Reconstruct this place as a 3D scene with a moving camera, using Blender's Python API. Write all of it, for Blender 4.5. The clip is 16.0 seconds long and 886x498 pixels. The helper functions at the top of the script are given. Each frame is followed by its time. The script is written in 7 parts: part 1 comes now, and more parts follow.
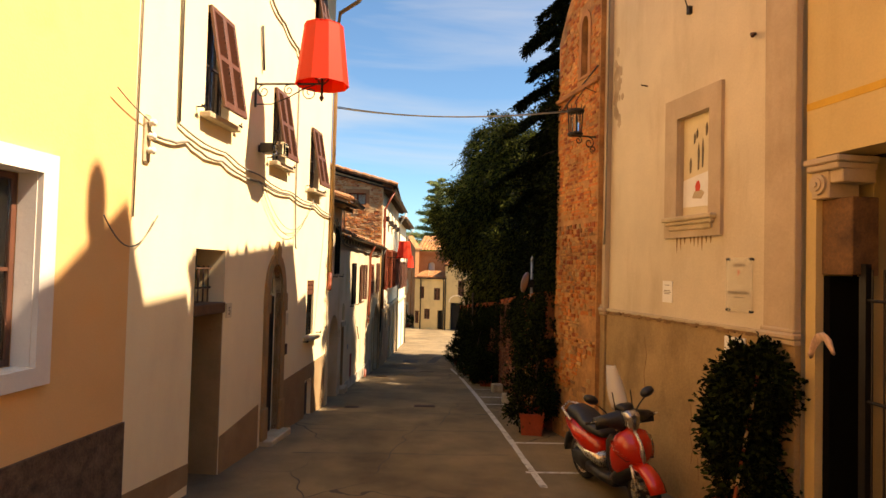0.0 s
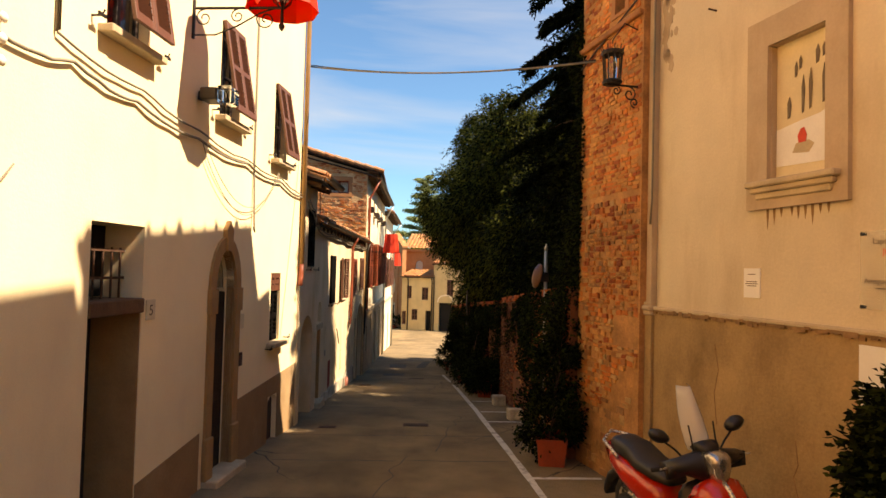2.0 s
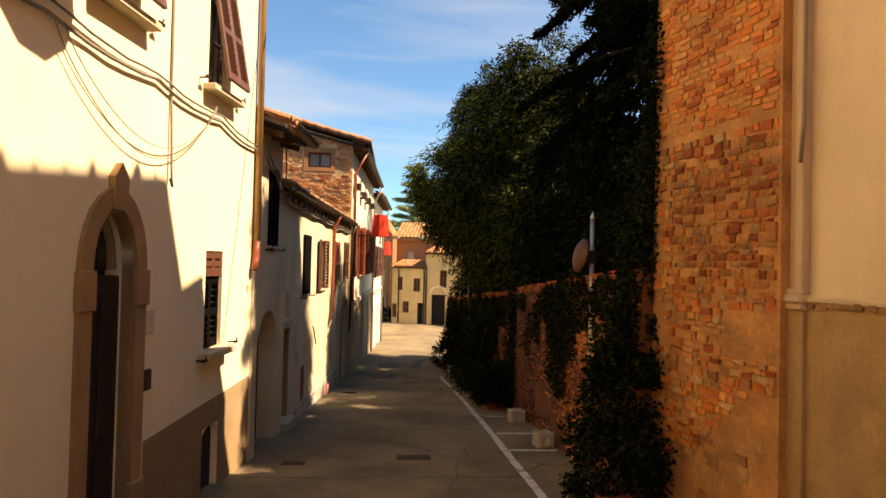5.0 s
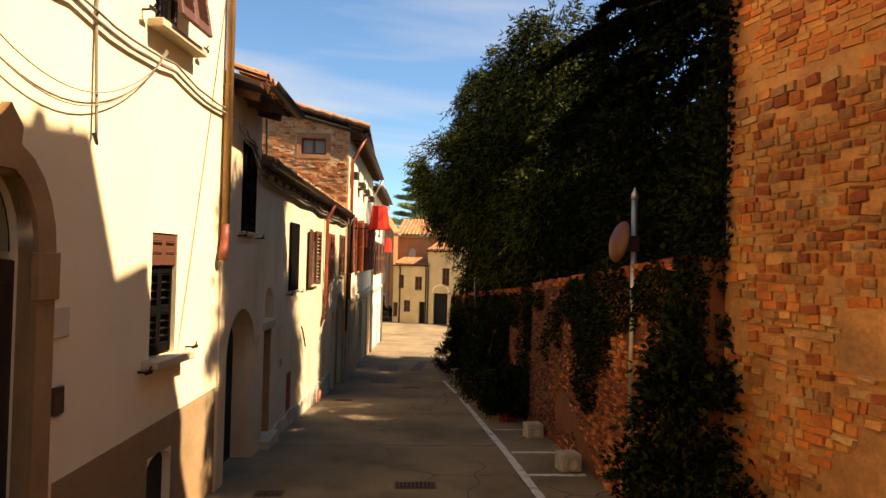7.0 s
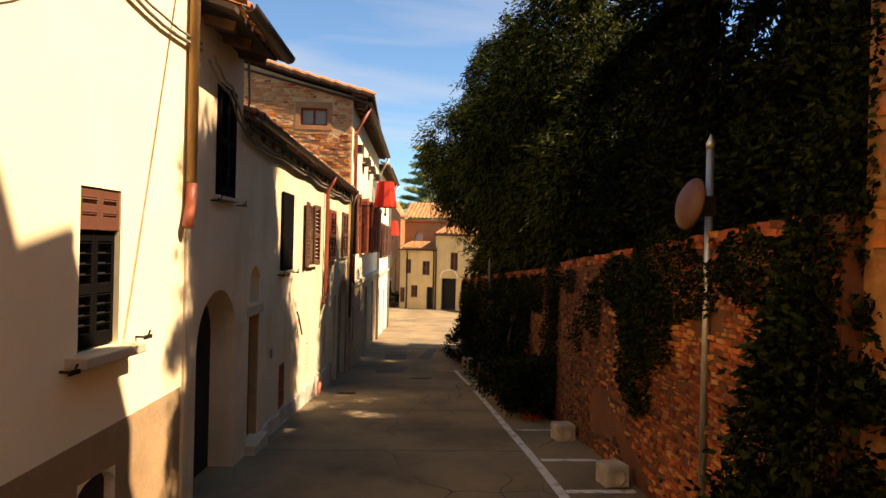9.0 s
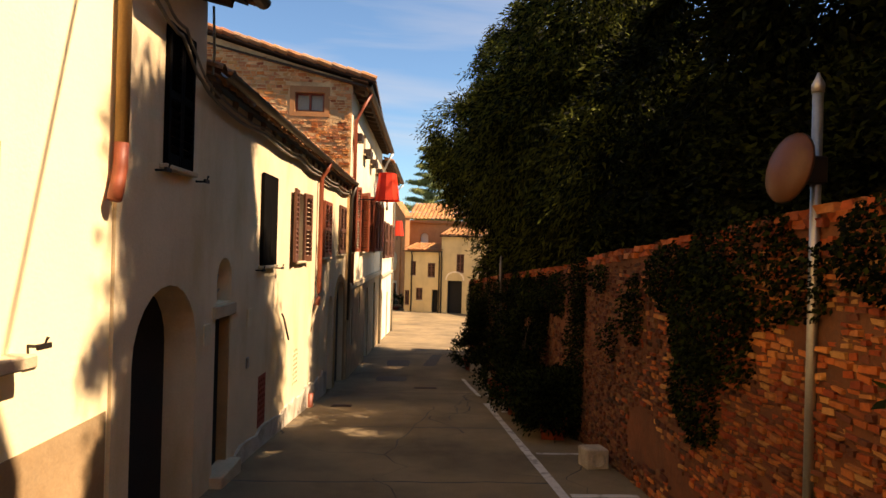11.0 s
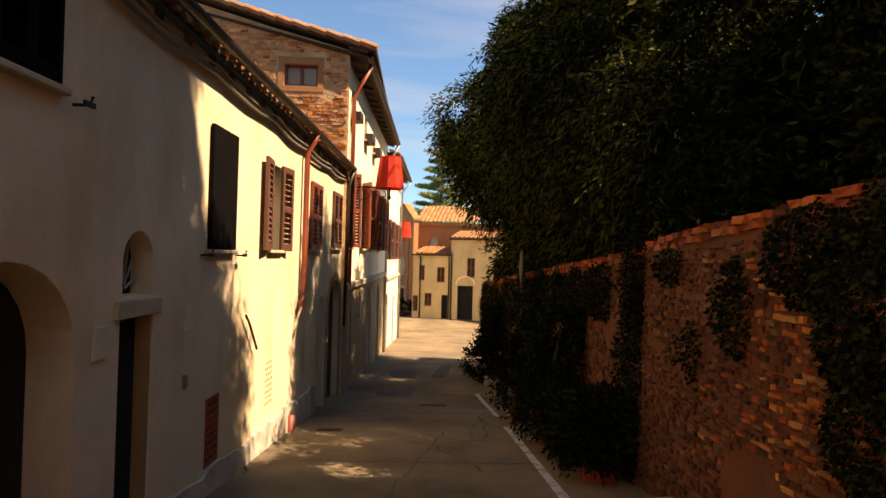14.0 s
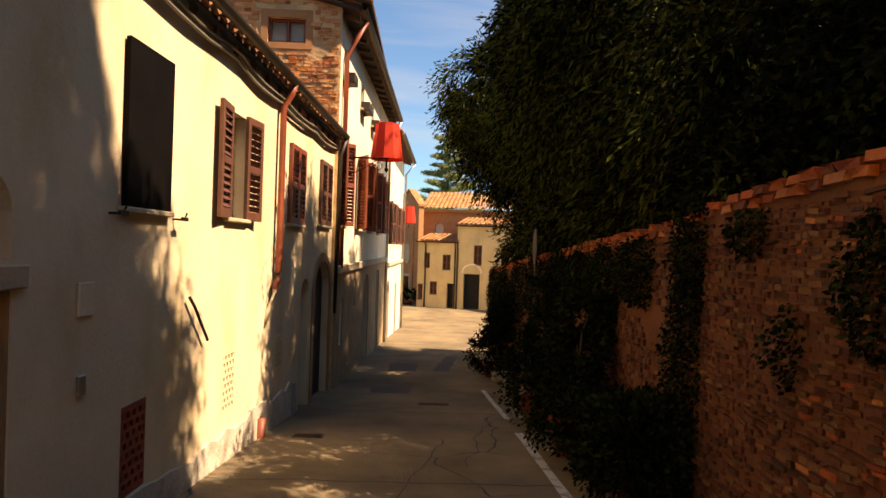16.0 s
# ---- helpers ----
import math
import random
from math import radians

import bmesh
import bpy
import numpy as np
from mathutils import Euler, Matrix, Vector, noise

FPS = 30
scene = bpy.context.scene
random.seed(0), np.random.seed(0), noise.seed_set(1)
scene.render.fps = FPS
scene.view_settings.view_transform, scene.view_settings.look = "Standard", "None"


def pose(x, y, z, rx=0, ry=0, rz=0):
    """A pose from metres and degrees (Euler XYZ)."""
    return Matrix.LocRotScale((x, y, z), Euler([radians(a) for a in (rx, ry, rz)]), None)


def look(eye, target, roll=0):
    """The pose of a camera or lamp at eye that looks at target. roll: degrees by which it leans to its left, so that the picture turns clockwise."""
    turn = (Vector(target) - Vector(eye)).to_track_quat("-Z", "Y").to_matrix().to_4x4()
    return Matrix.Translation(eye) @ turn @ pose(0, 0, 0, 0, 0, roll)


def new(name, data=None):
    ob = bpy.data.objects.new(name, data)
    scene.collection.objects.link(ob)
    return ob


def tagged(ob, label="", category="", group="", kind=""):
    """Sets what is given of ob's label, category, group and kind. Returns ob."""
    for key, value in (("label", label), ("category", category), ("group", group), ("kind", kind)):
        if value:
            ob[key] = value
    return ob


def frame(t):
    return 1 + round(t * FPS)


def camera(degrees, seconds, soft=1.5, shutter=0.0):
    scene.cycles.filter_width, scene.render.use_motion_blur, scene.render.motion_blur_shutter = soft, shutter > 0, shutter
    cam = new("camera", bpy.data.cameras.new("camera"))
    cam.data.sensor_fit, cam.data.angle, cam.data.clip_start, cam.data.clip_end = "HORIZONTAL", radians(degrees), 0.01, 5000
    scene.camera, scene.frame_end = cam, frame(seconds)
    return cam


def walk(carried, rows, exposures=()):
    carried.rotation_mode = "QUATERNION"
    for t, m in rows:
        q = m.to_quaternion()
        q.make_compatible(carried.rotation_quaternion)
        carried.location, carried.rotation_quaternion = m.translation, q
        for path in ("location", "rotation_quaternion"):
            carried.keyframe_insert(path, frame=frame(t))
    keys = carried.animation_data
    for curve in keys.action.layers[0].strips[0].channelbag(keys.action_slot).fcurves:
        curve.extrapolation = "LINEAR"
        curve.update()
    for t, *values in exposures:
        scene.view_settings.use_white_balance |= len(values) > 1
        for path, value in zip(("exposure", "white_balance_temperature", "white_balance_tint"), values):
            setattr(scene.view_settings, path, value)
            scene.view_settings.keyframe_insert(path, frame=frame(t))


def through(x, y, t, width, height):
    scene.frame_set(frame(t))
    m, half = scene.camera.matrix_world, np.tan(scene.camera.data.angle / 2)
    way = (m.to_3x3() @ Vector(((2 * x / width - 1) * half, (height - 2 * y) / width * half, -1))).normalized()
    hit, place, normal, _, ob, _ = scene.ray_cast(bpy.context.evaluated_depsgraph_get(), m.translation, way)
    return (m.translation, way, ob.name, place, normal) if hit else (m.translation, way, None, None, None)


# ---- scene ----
cam = camera(70.6, 16.0)
PATH = [
    (0, (-0.069, -0.408, 1.462), (0.007, 1.589, 1.525), 1.5),
    (0.5, (-0.073, 0.14, 1.431), (0.017, 2.137, 1.492), 1.5),
    (1, (-0.083, 0.711, 1.374), (0.018, 2.708, 1.438), 1.5),
    (1.5, (-0.12, 1.282, 1.335), (-0.007, 3.277, 1.399), 1.4),
    (2, (-0.128, 1.855, 1.291), (-0.009, 3.851, 1.357), 1.5),
    (2.5, (-0.155, 2.421, 1.272), (-0.027, 4.416, 1.332), 1.5),
    (3, (-0.161, 2.976, 1.223), (-0.028, 4.97, 1.282), 1.5),
    (3.5, (-0.174, 3.487, 1.202), (-0.032, 5.481, 1.254), 1.4),
    (4, (-0.199, 3.962, 1.168), (-0.049, 5.956, 1.213), 1.4),
    (6.5, (-0.125, 5.869, 1.027), (0.027, 7.863, 1.067), 1.3),
    (7, (-0.13, 6.212, 0.985), (0.017, 8.206, 1.024), 1.4),
    (7.5, (-0.145, 6.553, 0.928), (-0.002, 8.547, 0.962), 1.3),
    (8, (-0.165, 6.885, 0.899), (-0.027, 8.881, 0.918), 1.4),
    (8.5, (-0.156, 7.227, 0.862), (-0.025, 9.223, 0.868), 1.4),
    (9, (-0.149, 7.567, 0.834), (-0.022, 9.563, 0.828), 1.4),
    (11.5, (-0.087, 9.18, 0.645), (0.019, 11.177, 0.656), 1.6),
    (12, (-0.09, 9.498, 0.605), (0.014, 11.496, 0.623), 1.7),
    (12.5, (-0.093, 9.839, 0.563), (0.007, 11.836, 0.586), 1.8),
    (13, (-0.084, 10.157, 0.522), (0.01, 12.155, 0.546), 1.7),
    (13.5, (-0.043, 10.48, 0.477), (0.043, 12.478, 0.503), 1.6),
    (14, (-0.003, 10.816, 0.436), (0.075, 12.814, 0.463), 1.6),
    (14.5, (0.041, 11.164, 0.4), (0.114, 13.162, 0.422), 1.6),
    (15, (0.079, 11.535, 0.35), (0.146, 13.534, 0.366), 1.7),
    (15.5, (0.117, 11.875, 0.3), (0.177, 13.874, 0.305), 1.7),
    (16, (0.126, 12.248, 0.255), (0.183, 14.247, 0.249), 1.9),
]
PACE = 0.87      # metres to one unit of the plan
walk(cam, [(t, look(Vector(eye) * PACE, Vector(target) * PACE, roll)) for t, eye, target, roll in PATH], [(0, 1.36, 9200, 21), (4, 1.36, 9200, 21), (9, 1.33, 9300, 24), (12, 1.26, 9900, 27), (16, 1.28, 9900, 27)])

# ---- light ----
SUN_DIR = Vector((0.99, -0.26, 1.25)).normalized()      # towards the sun
world = bpy.data.worlds.new("sky")
scene.world = world
world.use_nodes = True
wn, wl = world.node_tree.nodes, world.node_tree.links
wn.clear()
sky = wn.new("ShaderNodeTexSky")
sky.sky_type, sky.sun_disc = "NISHITA", False
sky.sun_elevation = math.asin(SUN_DIR.z)
sky.sun_rotation = math.atan2(SUN_DIR.x, SUN_DIR.y)
sky.air_density, sky.dust_density, sky.ozone_density = 1.0, 0.4, 2.5
wco = wn.new("ShaderNodeTexCoord")
wmap = wn.new("ShaderNodeMapping")
wmap.inputs["Scale"].default_value = (1.2, 2.6, 9.0)
wmap.inputs["Rotation"].default_value = (0.0, 0.25, 0.3)
wnoise = wn.new("ShaderNodeTexNoise")
wnoise.inputs["Scale"].default_value, wnoise.inputs["Detail"].default_value = 1.3, 7.0
wnoise.inputs["Distortion"].default_value = 0.5
wramp = wn.new("ShaderNodeValToRGB")
wramp.color_ramp.elements[0].position, wramp.color_ramp.elements[1].position = 0.48, 0.85
wramp.color_ramp.elements[1].color = (0.75, 0.75, 0.75, 1)
wmix = wn.new("ShaderNodeMix")
wmix.data_type = "RGBA"
wmix.inputs["B"].default_value = (3.7, 4.3, 4.9, 1)
wbg, wout = wn.new("ShaderNodeBackground"), wn.new("ShaderNodeOutputWorld")
wbg.inputs["Strength"].default_value = 0.085
wl.new(wco.outputs["Generated"], wmap.inputs["Vector"])
wl.new(wmap.outputs["Vector"], wnoise.inputs["Vector"])
wl.new(wnoise.outputs["Fac"], wramp.inputs["Fac"])
wl.new(wramp.outputs["Color"], wmix.inputs["Factor"])
wtint = wn.new("ShaderNodeMix")
wtint.data_type, wtint.blend_type = "RGBA", "MULTIPLY"
wtint.inputs["Factor"].default_value, wtint.inputs["B"].default_value = 1.0, (0.47, 0.88, 1.14, 1)
wl.new(sky.outputs["Color"], wtint.inputs["A"])
wl.new(wtint.outputs["Result"], wmix.inputs["A"])
wl.new(wmix.outputs["Result"], wbg.inputs["Color"])
wl.new(wbg.outputs["Background"], wout.inputs["Surface"])
sun_data = bpy.data.lights.new("sun", "SUN")
sun_data.energy, sun_data.angle, sun_data.color = 5.0, radians(0.5), (1.0, 0.92, 0.80)
sun = new("sun", sun_data)
sun.matrix_world = look(SUN_DIR * 40, (0, 0, 0))

# ---- materials ----
def material(name, colour, rough=0.85, spread=0.25, scale=1.2, fine=45.0, bump=0.15, metal=0.0, stain=None, stain_amount=0.5,
             stain_scale=(0.8, 0.8, 0.8), island=0.0, rnd=0.0, stain_lo=0.5, stain_hi=0.7):
    """A weathered surface: colour varied at two scales, stains of a second colour, fine relief."""
    m = bpy.data.materials.new(name)
    m.use_nodes = True
    n, l = m.node_tree.nodes, m.node_tree.links
    b = n["Principled BSDF"]
    b.inputs["Metallic"].default_value = metal
    co = n.new("ShaderNodeTexCoord")

    def noise_tex(s, detail=5.0, vec=None):
        t = n.new("ShaderNodeTexNoise")
        t.inputs["Scale"].default_value, t.inputs["Detail"].default_value = s, detail
        t.inputs["Roughness"].default_value = 0.62
        l.new(vec if vec else co.outputs["Object"], t.inputs["Vector"])
        return t.outputs["Fac"]

    def ramp(fac, lo, hi, a=0.0, z=1.0):
        r = n.new("ShaderNodeMapRange")
        r.inputs["From Min"].default_value, r.inputs["From Max"].default_value = lo, hi
        r.inputs["To Min"].default_value, r.inputs["To Max"].default_value = a, z
        l.new(fac, r.inputs["Value"])
        return r.outputs["Result"]

    def times(a, v):
        x = n.new("ShaderNodeMath")
        x.operation = "MULTIPLY"
        l.new(a, x.inputs[0])
        if isinstance(v, float):
            x.inputs[1].default_value = v
        else:
            l.new(v, x.inputs[1])
        return x.outputs["Value"]

    big, small = noise_tex(scale), noise_tex(fine, 3.0)
    value = times(ramp(big, 0.3, 0.7, 1 - spread, 1 + spread * 0.6), ramp(small, 0.25, 0.75, 1 - spread * 0.5, 1 + spread * 0.4))
    if island:
        g = n.new("ShaderNodeNewGeometry")
        value = times(value, ramp(g.outputs["Random Per Island"], 0, 1, 1 - island, 1 + island))
    if rnd:
        o = n.new("ShaderNodeObjectInfo")
        value = times(value, ramp(o.outputs["Random"], 0, 1, 1 - rnd, 1 + rnd))
    colour_out = None
    if stain:
        mp = n.new("ShaderNodeMapping")
        mp.inputs["Scale"].default_value = stain_scale
        l.new(co.outputs["Object"], mp.inputs["Vector"])
        st = ramp(noise_tex(1.0, 8.0, mp.outputs["Vector"]), stain_lo, stain_hi, 0.0, stain_amount)
        mx = n.new("ShaderNodeMix")
        mx.data_type = "RGBA"
        mx.inputs["A"].default_value, mx.inputs["B"].default_value = (*colour, 1), (*stain, 1)
        l.new(st, mx.inputs["Factor"])
        colour_out = mx.outputs["Result"]
    h = n.new("ShaderNodeVectorMath")
    h.operation = "SCALE"
    if colour_out:
        l.new(colour_out, h.inputs[0])
    else:
        h.inputs[0].default_value = colour
    l.new(value, h.inputs["Scale"])
    l.new(h.outputs["Vector"], b.inputs["Base Color"])
    l.new(ramp(small, 0.2, 0.8, max(0.03, rough - 0.1), min(1.0, rough + 0.1)), b.inputs["Roughness"])
    if bump:
        bp = n.new("ShaderNodeBump")
        bp.inputs["Strength"].default_value, bp.inputs["Distance"].default_value = bump, 0.02
        l.new(noise_tex(fine * 0.5, 8.0), bp.inputs["Height"])
        l.new(bp.outputs["Normal"], b.inputs["Normal"])
    return m


def varied(name, colours, rough=0.9, fine=40.0, bump=0.8, by_object=False, spread=0.45):
    """Pieces (bricks, tiles, leaves) whose colour is drawn from a row of colours, piece by piece."""
    m = material(name, (1, 1, 1), rough, spread, 2.0, fine, bump)
    n, l = m.node_tree.nodes, m.node_tree.links
    if by_object:
        src = n.new("ShaderNodeObjectInfo").outputs["Random"]
    else:
        src = n.new("ShaderNodeNewGeometry").outputs["Random Per Island"]
    cr = n.new("ShaderNodeValToRGB")
    cr.color_ramp.interpolation = "CONSTANT" if len(colours) > 4 else "LINEAR"
    e = cr.color_ramp.elements
    for i, c in enumerate(colours):
        el = e[i] if i < 2 else e.new(i / len(colours))
        el.position, el.color = i / len(colours), (*c, 1)
    l.new(src, cr.inputs["Fac"])
    for node in n:
        if node.bl_idname == "ShaderNodeVectorMath":
            l.new(cr.outputs["Color"], node.inputs[0])
    return m


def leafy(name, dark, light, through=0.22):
    # The dark tone counts twice, putting a crown's inner shade into leaf colour.
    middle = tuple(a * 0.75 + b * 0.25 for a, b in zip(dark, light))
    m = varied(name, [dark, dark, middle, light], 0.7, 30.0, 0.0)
    m.node_tree.nodes["Principled BSDF"].inputs["Specular IOR Level"].default_value = 0.06
    n, l = m.node_tree.nodes, m.node_tree.links
    b = n["Principled BSDF"]
    tr, mixer = n.new("ShaderNodeBsdfTranslucent"), n.new("ShaderNodeMixShader")
    mixer.inputs["Fac"].default_value = through
    src = b.inputs["Base Color"].links[0].from_socket
    l.new(src, tr.inputs["Color"])
    l.new(b.outputs["BSDF"], mixer.inputs[1])
    l.new(tr.outputs["BSDF"], mixer.inputs[2])
    l.new(mixer.outputs["Shader"], n["Material Output"].inputs["Surface"])
    return m


def glass(name, tint=(0.8, 0.85, 0.85), rough=0.05):
    m = bpy.data.materials.new(name)
    m.use_nodes = True
    b = m.node_tree.nodes["Principled BSDF"]
    b.inputs["Base Color"].default_value = (*tint, 1)
    b.inputs["Roughness"].default_value, b.inputs["Transmission Weight"].default_value = rough, 1.0
    b.inputs["IOR"].default_value = 1.45
    return m


M = {}
M["plaster_white"] = material("plaster_white", (0.87, 0.74, 0.47), 0.9, 0.08, 0.7, 60, 0.12, stain=(0.74, 0.60, 0.38), stain_amount=0.5, stain_scale=(1.6, 1.6, 0.45), stain_lo=0.48, stain_hi=0.75)
M["plaster_yellow"] = material("plaster_yellow", (0.80, 0.48, 0.20), 0.9, 0.1, 0.8, 60, 0.12, stain=(0.70, 0.34, 0.09), stain_amount=0.5)
M["plinth_grain"] = material("plinth_grain", (0.13, 0.085, 0.05), 0.95, 0.6, 9, 60, 0.9)
M["trim_white"] = material("trim_white", (0.74, 0.70, 0.62), 0.7, 0.08, 2, 50, 0.08)
M["plaster_sage"] = material("plaster_sage", (0.70, 0.57, 0.37), 0.92, 0.16, 0.9, 50, 0.2, stain=(0.52, 0.38, 0.18), stain_amount=0.7, stain_scale=(1.4, 1.4, 0.5))
M["plaster_cream"] = material("plaster_cream", (0.82, 0.71, 0.51), 0.92, 0.14, 0.9, 50, 0.15, stain=(0.5, 0.4, 0.24), stain_amount=0.5, stain_scale=(1.2, 1.2, 0.4))
M["plaster_straw"] = material("plaster_straw", (0.60, 0.45, 0.225), 0.92, 0.14, 0.9, 50, 0.15, stain=(0.42, 0.32, 0.17), stain_amount=0.5, stain_scale=(1.2, 1.2, 0.4))
M["stone_tan"] = material("stone_tan", (0.36, 0.25, 0.13), 0.9, 0.3, 2.5, 40, 0.4, stain=(0.22, 0.14, 0.07), stain_amount=0.6)
M["dado_brown"] = material("dado_brown", (0.30, 0.185, 0.085), 0.92, 0.22, 1.3, 45, 0.2, stain=(0.4, 0.3, 0.17), stain_amount=0.6)
M["stone_brown"] = material("stone_brown", (0.36, 0.215, 0.09), 0.85, 0.2, 3, 50, 0.25)
M["stone_pale"] = material("stone_pale", (0.50, 0.40, 0.26), 0.88, 0.2, 3, 50, 0.3)
M["plaster_beige"] = material("plaster_beige", (0.63, 0.53, 0.37), 0.92, 0.13, 0.8, 40, 0.2, stain=(0.47, 0.36, 0.23), stain_amount=0.55, stain_scale=(2.2, 2.2, 0.5))
M["plaster_pinkish"] = material("plaster_pinkish", (0.48, 0.37, 0.25), 0.9, 0.13, 1.6, 40, 0.2, stain=(0.33, 0.22, 0.12), stain_amount=0.5, stain_scale=(2.5, 2.5, 0.6))
M["render_old"] = material("render_old", (0.36, 0.24, 0.115), 0.95, 0.25, 1.1, 35, 0.4, stain=(0.20, 0.125, 0.055), stain_amount=0.8, stain_scale=(1.6, 1.6, 0.9))
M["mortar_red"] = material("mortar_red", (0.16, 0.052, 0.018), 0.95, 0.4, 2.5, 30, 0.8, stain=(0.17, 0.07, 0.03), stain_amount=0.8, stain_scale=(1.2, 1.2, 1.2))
M["mortar"] = material("mortar", (0.47, 0.23, 0.085), 0.95, 0.45, 2.5, 30, 0.8, stain=(0.26, 0.13, 0.055), stain_amount=0.7, stain_scale=(1.5, 1.5, 1.5))
M["brick"] = varied("brick", [(0.54, 0.16, 0.04), (0.58, 0.22, 0.06), (0.62, 0.29, 0.09), (0.34, 0.085, 0.025), (0.60, 0.19, 0.045), (0.52, 0.25, 0.08)])
M["brick_red"] = varied("brick_red", [(0.44, 0.085, 0.02), (0.52, 0.13, 0.032), (0.30, 0.055, 0.017), (0.48, 0.17, 0.055), (0.18, 0.05, 0.02), (0.40, 0.09, 0.024)])
M["brick_far"] = varied("brick_far", [(0.66, 0.31, 0.12), (0.60, 0.24, 0.09), (0.70, 0.41, 0.20), (0.54, 0.2, 0.08), (0.68, 0.35, 0.15)])
M["mortar_pale"] = material("mortar_pale", (0.64, 0.42, 0.21), 0.95, 0.35, 2.5, 30, 0.8, stain=(0.4, 0.2, 0.09), stain_amount=0.6, stain_scale=(1.5, 1.5, 1.5))
# Dark red rubble, darkened again to hold the dim light further down the wall.
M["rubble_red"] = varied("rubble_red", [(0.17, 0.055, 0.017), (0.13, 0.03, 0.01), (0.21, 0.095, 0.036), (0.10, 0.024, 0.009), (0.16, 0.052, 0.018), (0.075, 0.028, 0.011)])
M["stone_mix"] = varied("stone_mix", [(0.50, 0.28, 0.11), (0.46, 0.23, 0.085), (0.52, 0.32, 0.14), (0.38, 0.16, 0.06), (0.47, 0.26, 0.105), (0.32, 0.16, 0.07)])
M["tile"] = varied("tile", [(0.45, 0.19, 0.075), (0.50, 0.26, 0.11), (0.36, 0.14, 0.06), (0.42, 0.24, 0.13)], 0.9)
M["tile_far"] = varied("tile_far", [(0.42, 0.17, 0.05), (0.45, 0.22, 0.075), (0.34, 0.13, 0.045), (0.40, 0.19, 0.07)], 0.9)
M["shutter_brown"] = material("shutter_brown", (0.115, 0.042, 0.022), 0.55, 0.3, 3, 60, 0.1)
M["shutter_red"] = material("shutter_red", (0.20, 0.042, 0.018), 0.5, 0.25, 3, 60, 0.1)
# Black shutter paint, also used where shade is put into the colour.
M["shutter_dark"] = material("shutter_dark", (0.004, 0.0035, 0.003), 0.8, 0.3, 3, 60, 0.1)
M["shutter_dark"].node_tree.nodes["Principled BSDF"].inputs["Specular IOR Level"].default_value = 0.05
M["shutter_green"] = material("shutter_green", (0.03, 0.05, 0.025), 0.6, 0.3, 3, 60, 0.1)
M["wood_dark"] = material("wood_dark", (0.024, 0.012, 0.007), 0.65, 0.4, 6, 60, 0.25)
M["wood_beam"] = material("wood_beam", (0.13, 0.068, 0.03), 0.8, 0.35, 5, 60, 0.4)
M["iron"] = material("iron", (0.014, 0.011, 0.009), 0.55, 0.3, 12, 70, 0.2, metal=0.25)
M["rust_iron"] = material("rust_iron", (0.10, 0.05, 0.03), 0.8, 0.4, 12, 70, 0.3, metal=0.3)
M["galvanised"] = material("galvanised", (0.42, 0.41, 0.37), 0.42, 0.2, 6, 60, 0.08, metal=0.85)
M["copper_pipe"] = material("copper_pipe", (0.27, 0.065, 0.03), 0.5, 0.25, 4, 50, 0.1)
M["gutter_dark"] = material("gutter_dark", (0.045, 0.036, 0.027), 0.5, 0.3, 5, 50, 0.1, metal=0.4)
M["cable"] = material("cable", (0.20, 0.175, 0.13), 0.7, 0.2, 5, 60, 0.0)
M["cable_dark"] = material("cable_dark", (0.05, 0.045, 0.04), 0.7, 0.2, 5, 60, 0.0)
M["soffit"] = material("soffit", (0.05, 0.028, 0.016), 0.9, 0.3, 4, 40, 0.3)
# Near-black colour that stands in for shade inside openings, passages and drains.
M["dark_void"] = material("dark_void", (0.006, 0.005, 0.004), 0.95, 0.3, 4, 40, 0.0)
M["white_paint"] = material("white_paint", (0.62, 0.60, 0.54), 0.8, 0.3, 6, 60, 0.1, stain=(0.17, 0.16, 0.14), stain_amount=0.85, stain_scale=(6, 6, 6), stain_lo=0.5, stain_hi=0.62)
M["concrete"] = material("concrete", (0.40, 0.35, 0.27), 0.92, 0.3, 6, 50, 0.5)
M["terracotta"] = material("terracotta", (0.32, 0.055, 0.022), 0.85, 0.25, 5, 50, 0.2)
M["paper"] = material("paper", (0.78, 0.76, 0.70), 0.8, 0.05, 3, 60, 0.0)
def sheer(name, colour, amount, rough=0.15):
    """A thin clear sheet that greys what lies behind it a little."""
    m = bpy.data.materials.new(name)
    m.use_nodes = True
    n, l = m.node_tree.nodes, m.node_tree.links
    b = n["Principled BSDF"]
    b.inputs["Base Color"].default_value, b.inputs["Roughness"].default_value = (*colour, 1), rough
    tr, mx = n.new("ShaderNodeBsdfTransparent"), n.new("ShaderNodeMixShader")
    mx.inputs["Fac"].default_value = amount
    l.new(tr.outputs["BSDF"], mx.inputs[1])
    l.new(b.outputs["BSDF"], mx.inputs[2])
    l.new(mx.outputs["Shader"], n["Material Output"].inputs["Surface"])
    return m


M["pane"] = glass("pane")
M["screen"] = sheer("screen", (0.75, 0.74, 0.7), 0.4)
M["clear_sheet"] = sheer("clear_sheet", (0.75, 0.68, 0.52), 0.16)
M["acrylic"] = glass("acrylic", (0.95, 0.95, 0.93), 0.12)
# Cypress, ivy and spruce start near-black: crown shade is painted into the leaves.
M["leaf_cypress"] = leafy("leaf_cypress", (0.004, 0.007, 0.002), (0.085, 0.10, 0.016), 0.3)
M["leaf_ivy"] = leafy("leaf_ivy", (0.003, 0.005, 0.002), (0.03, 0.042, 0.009))
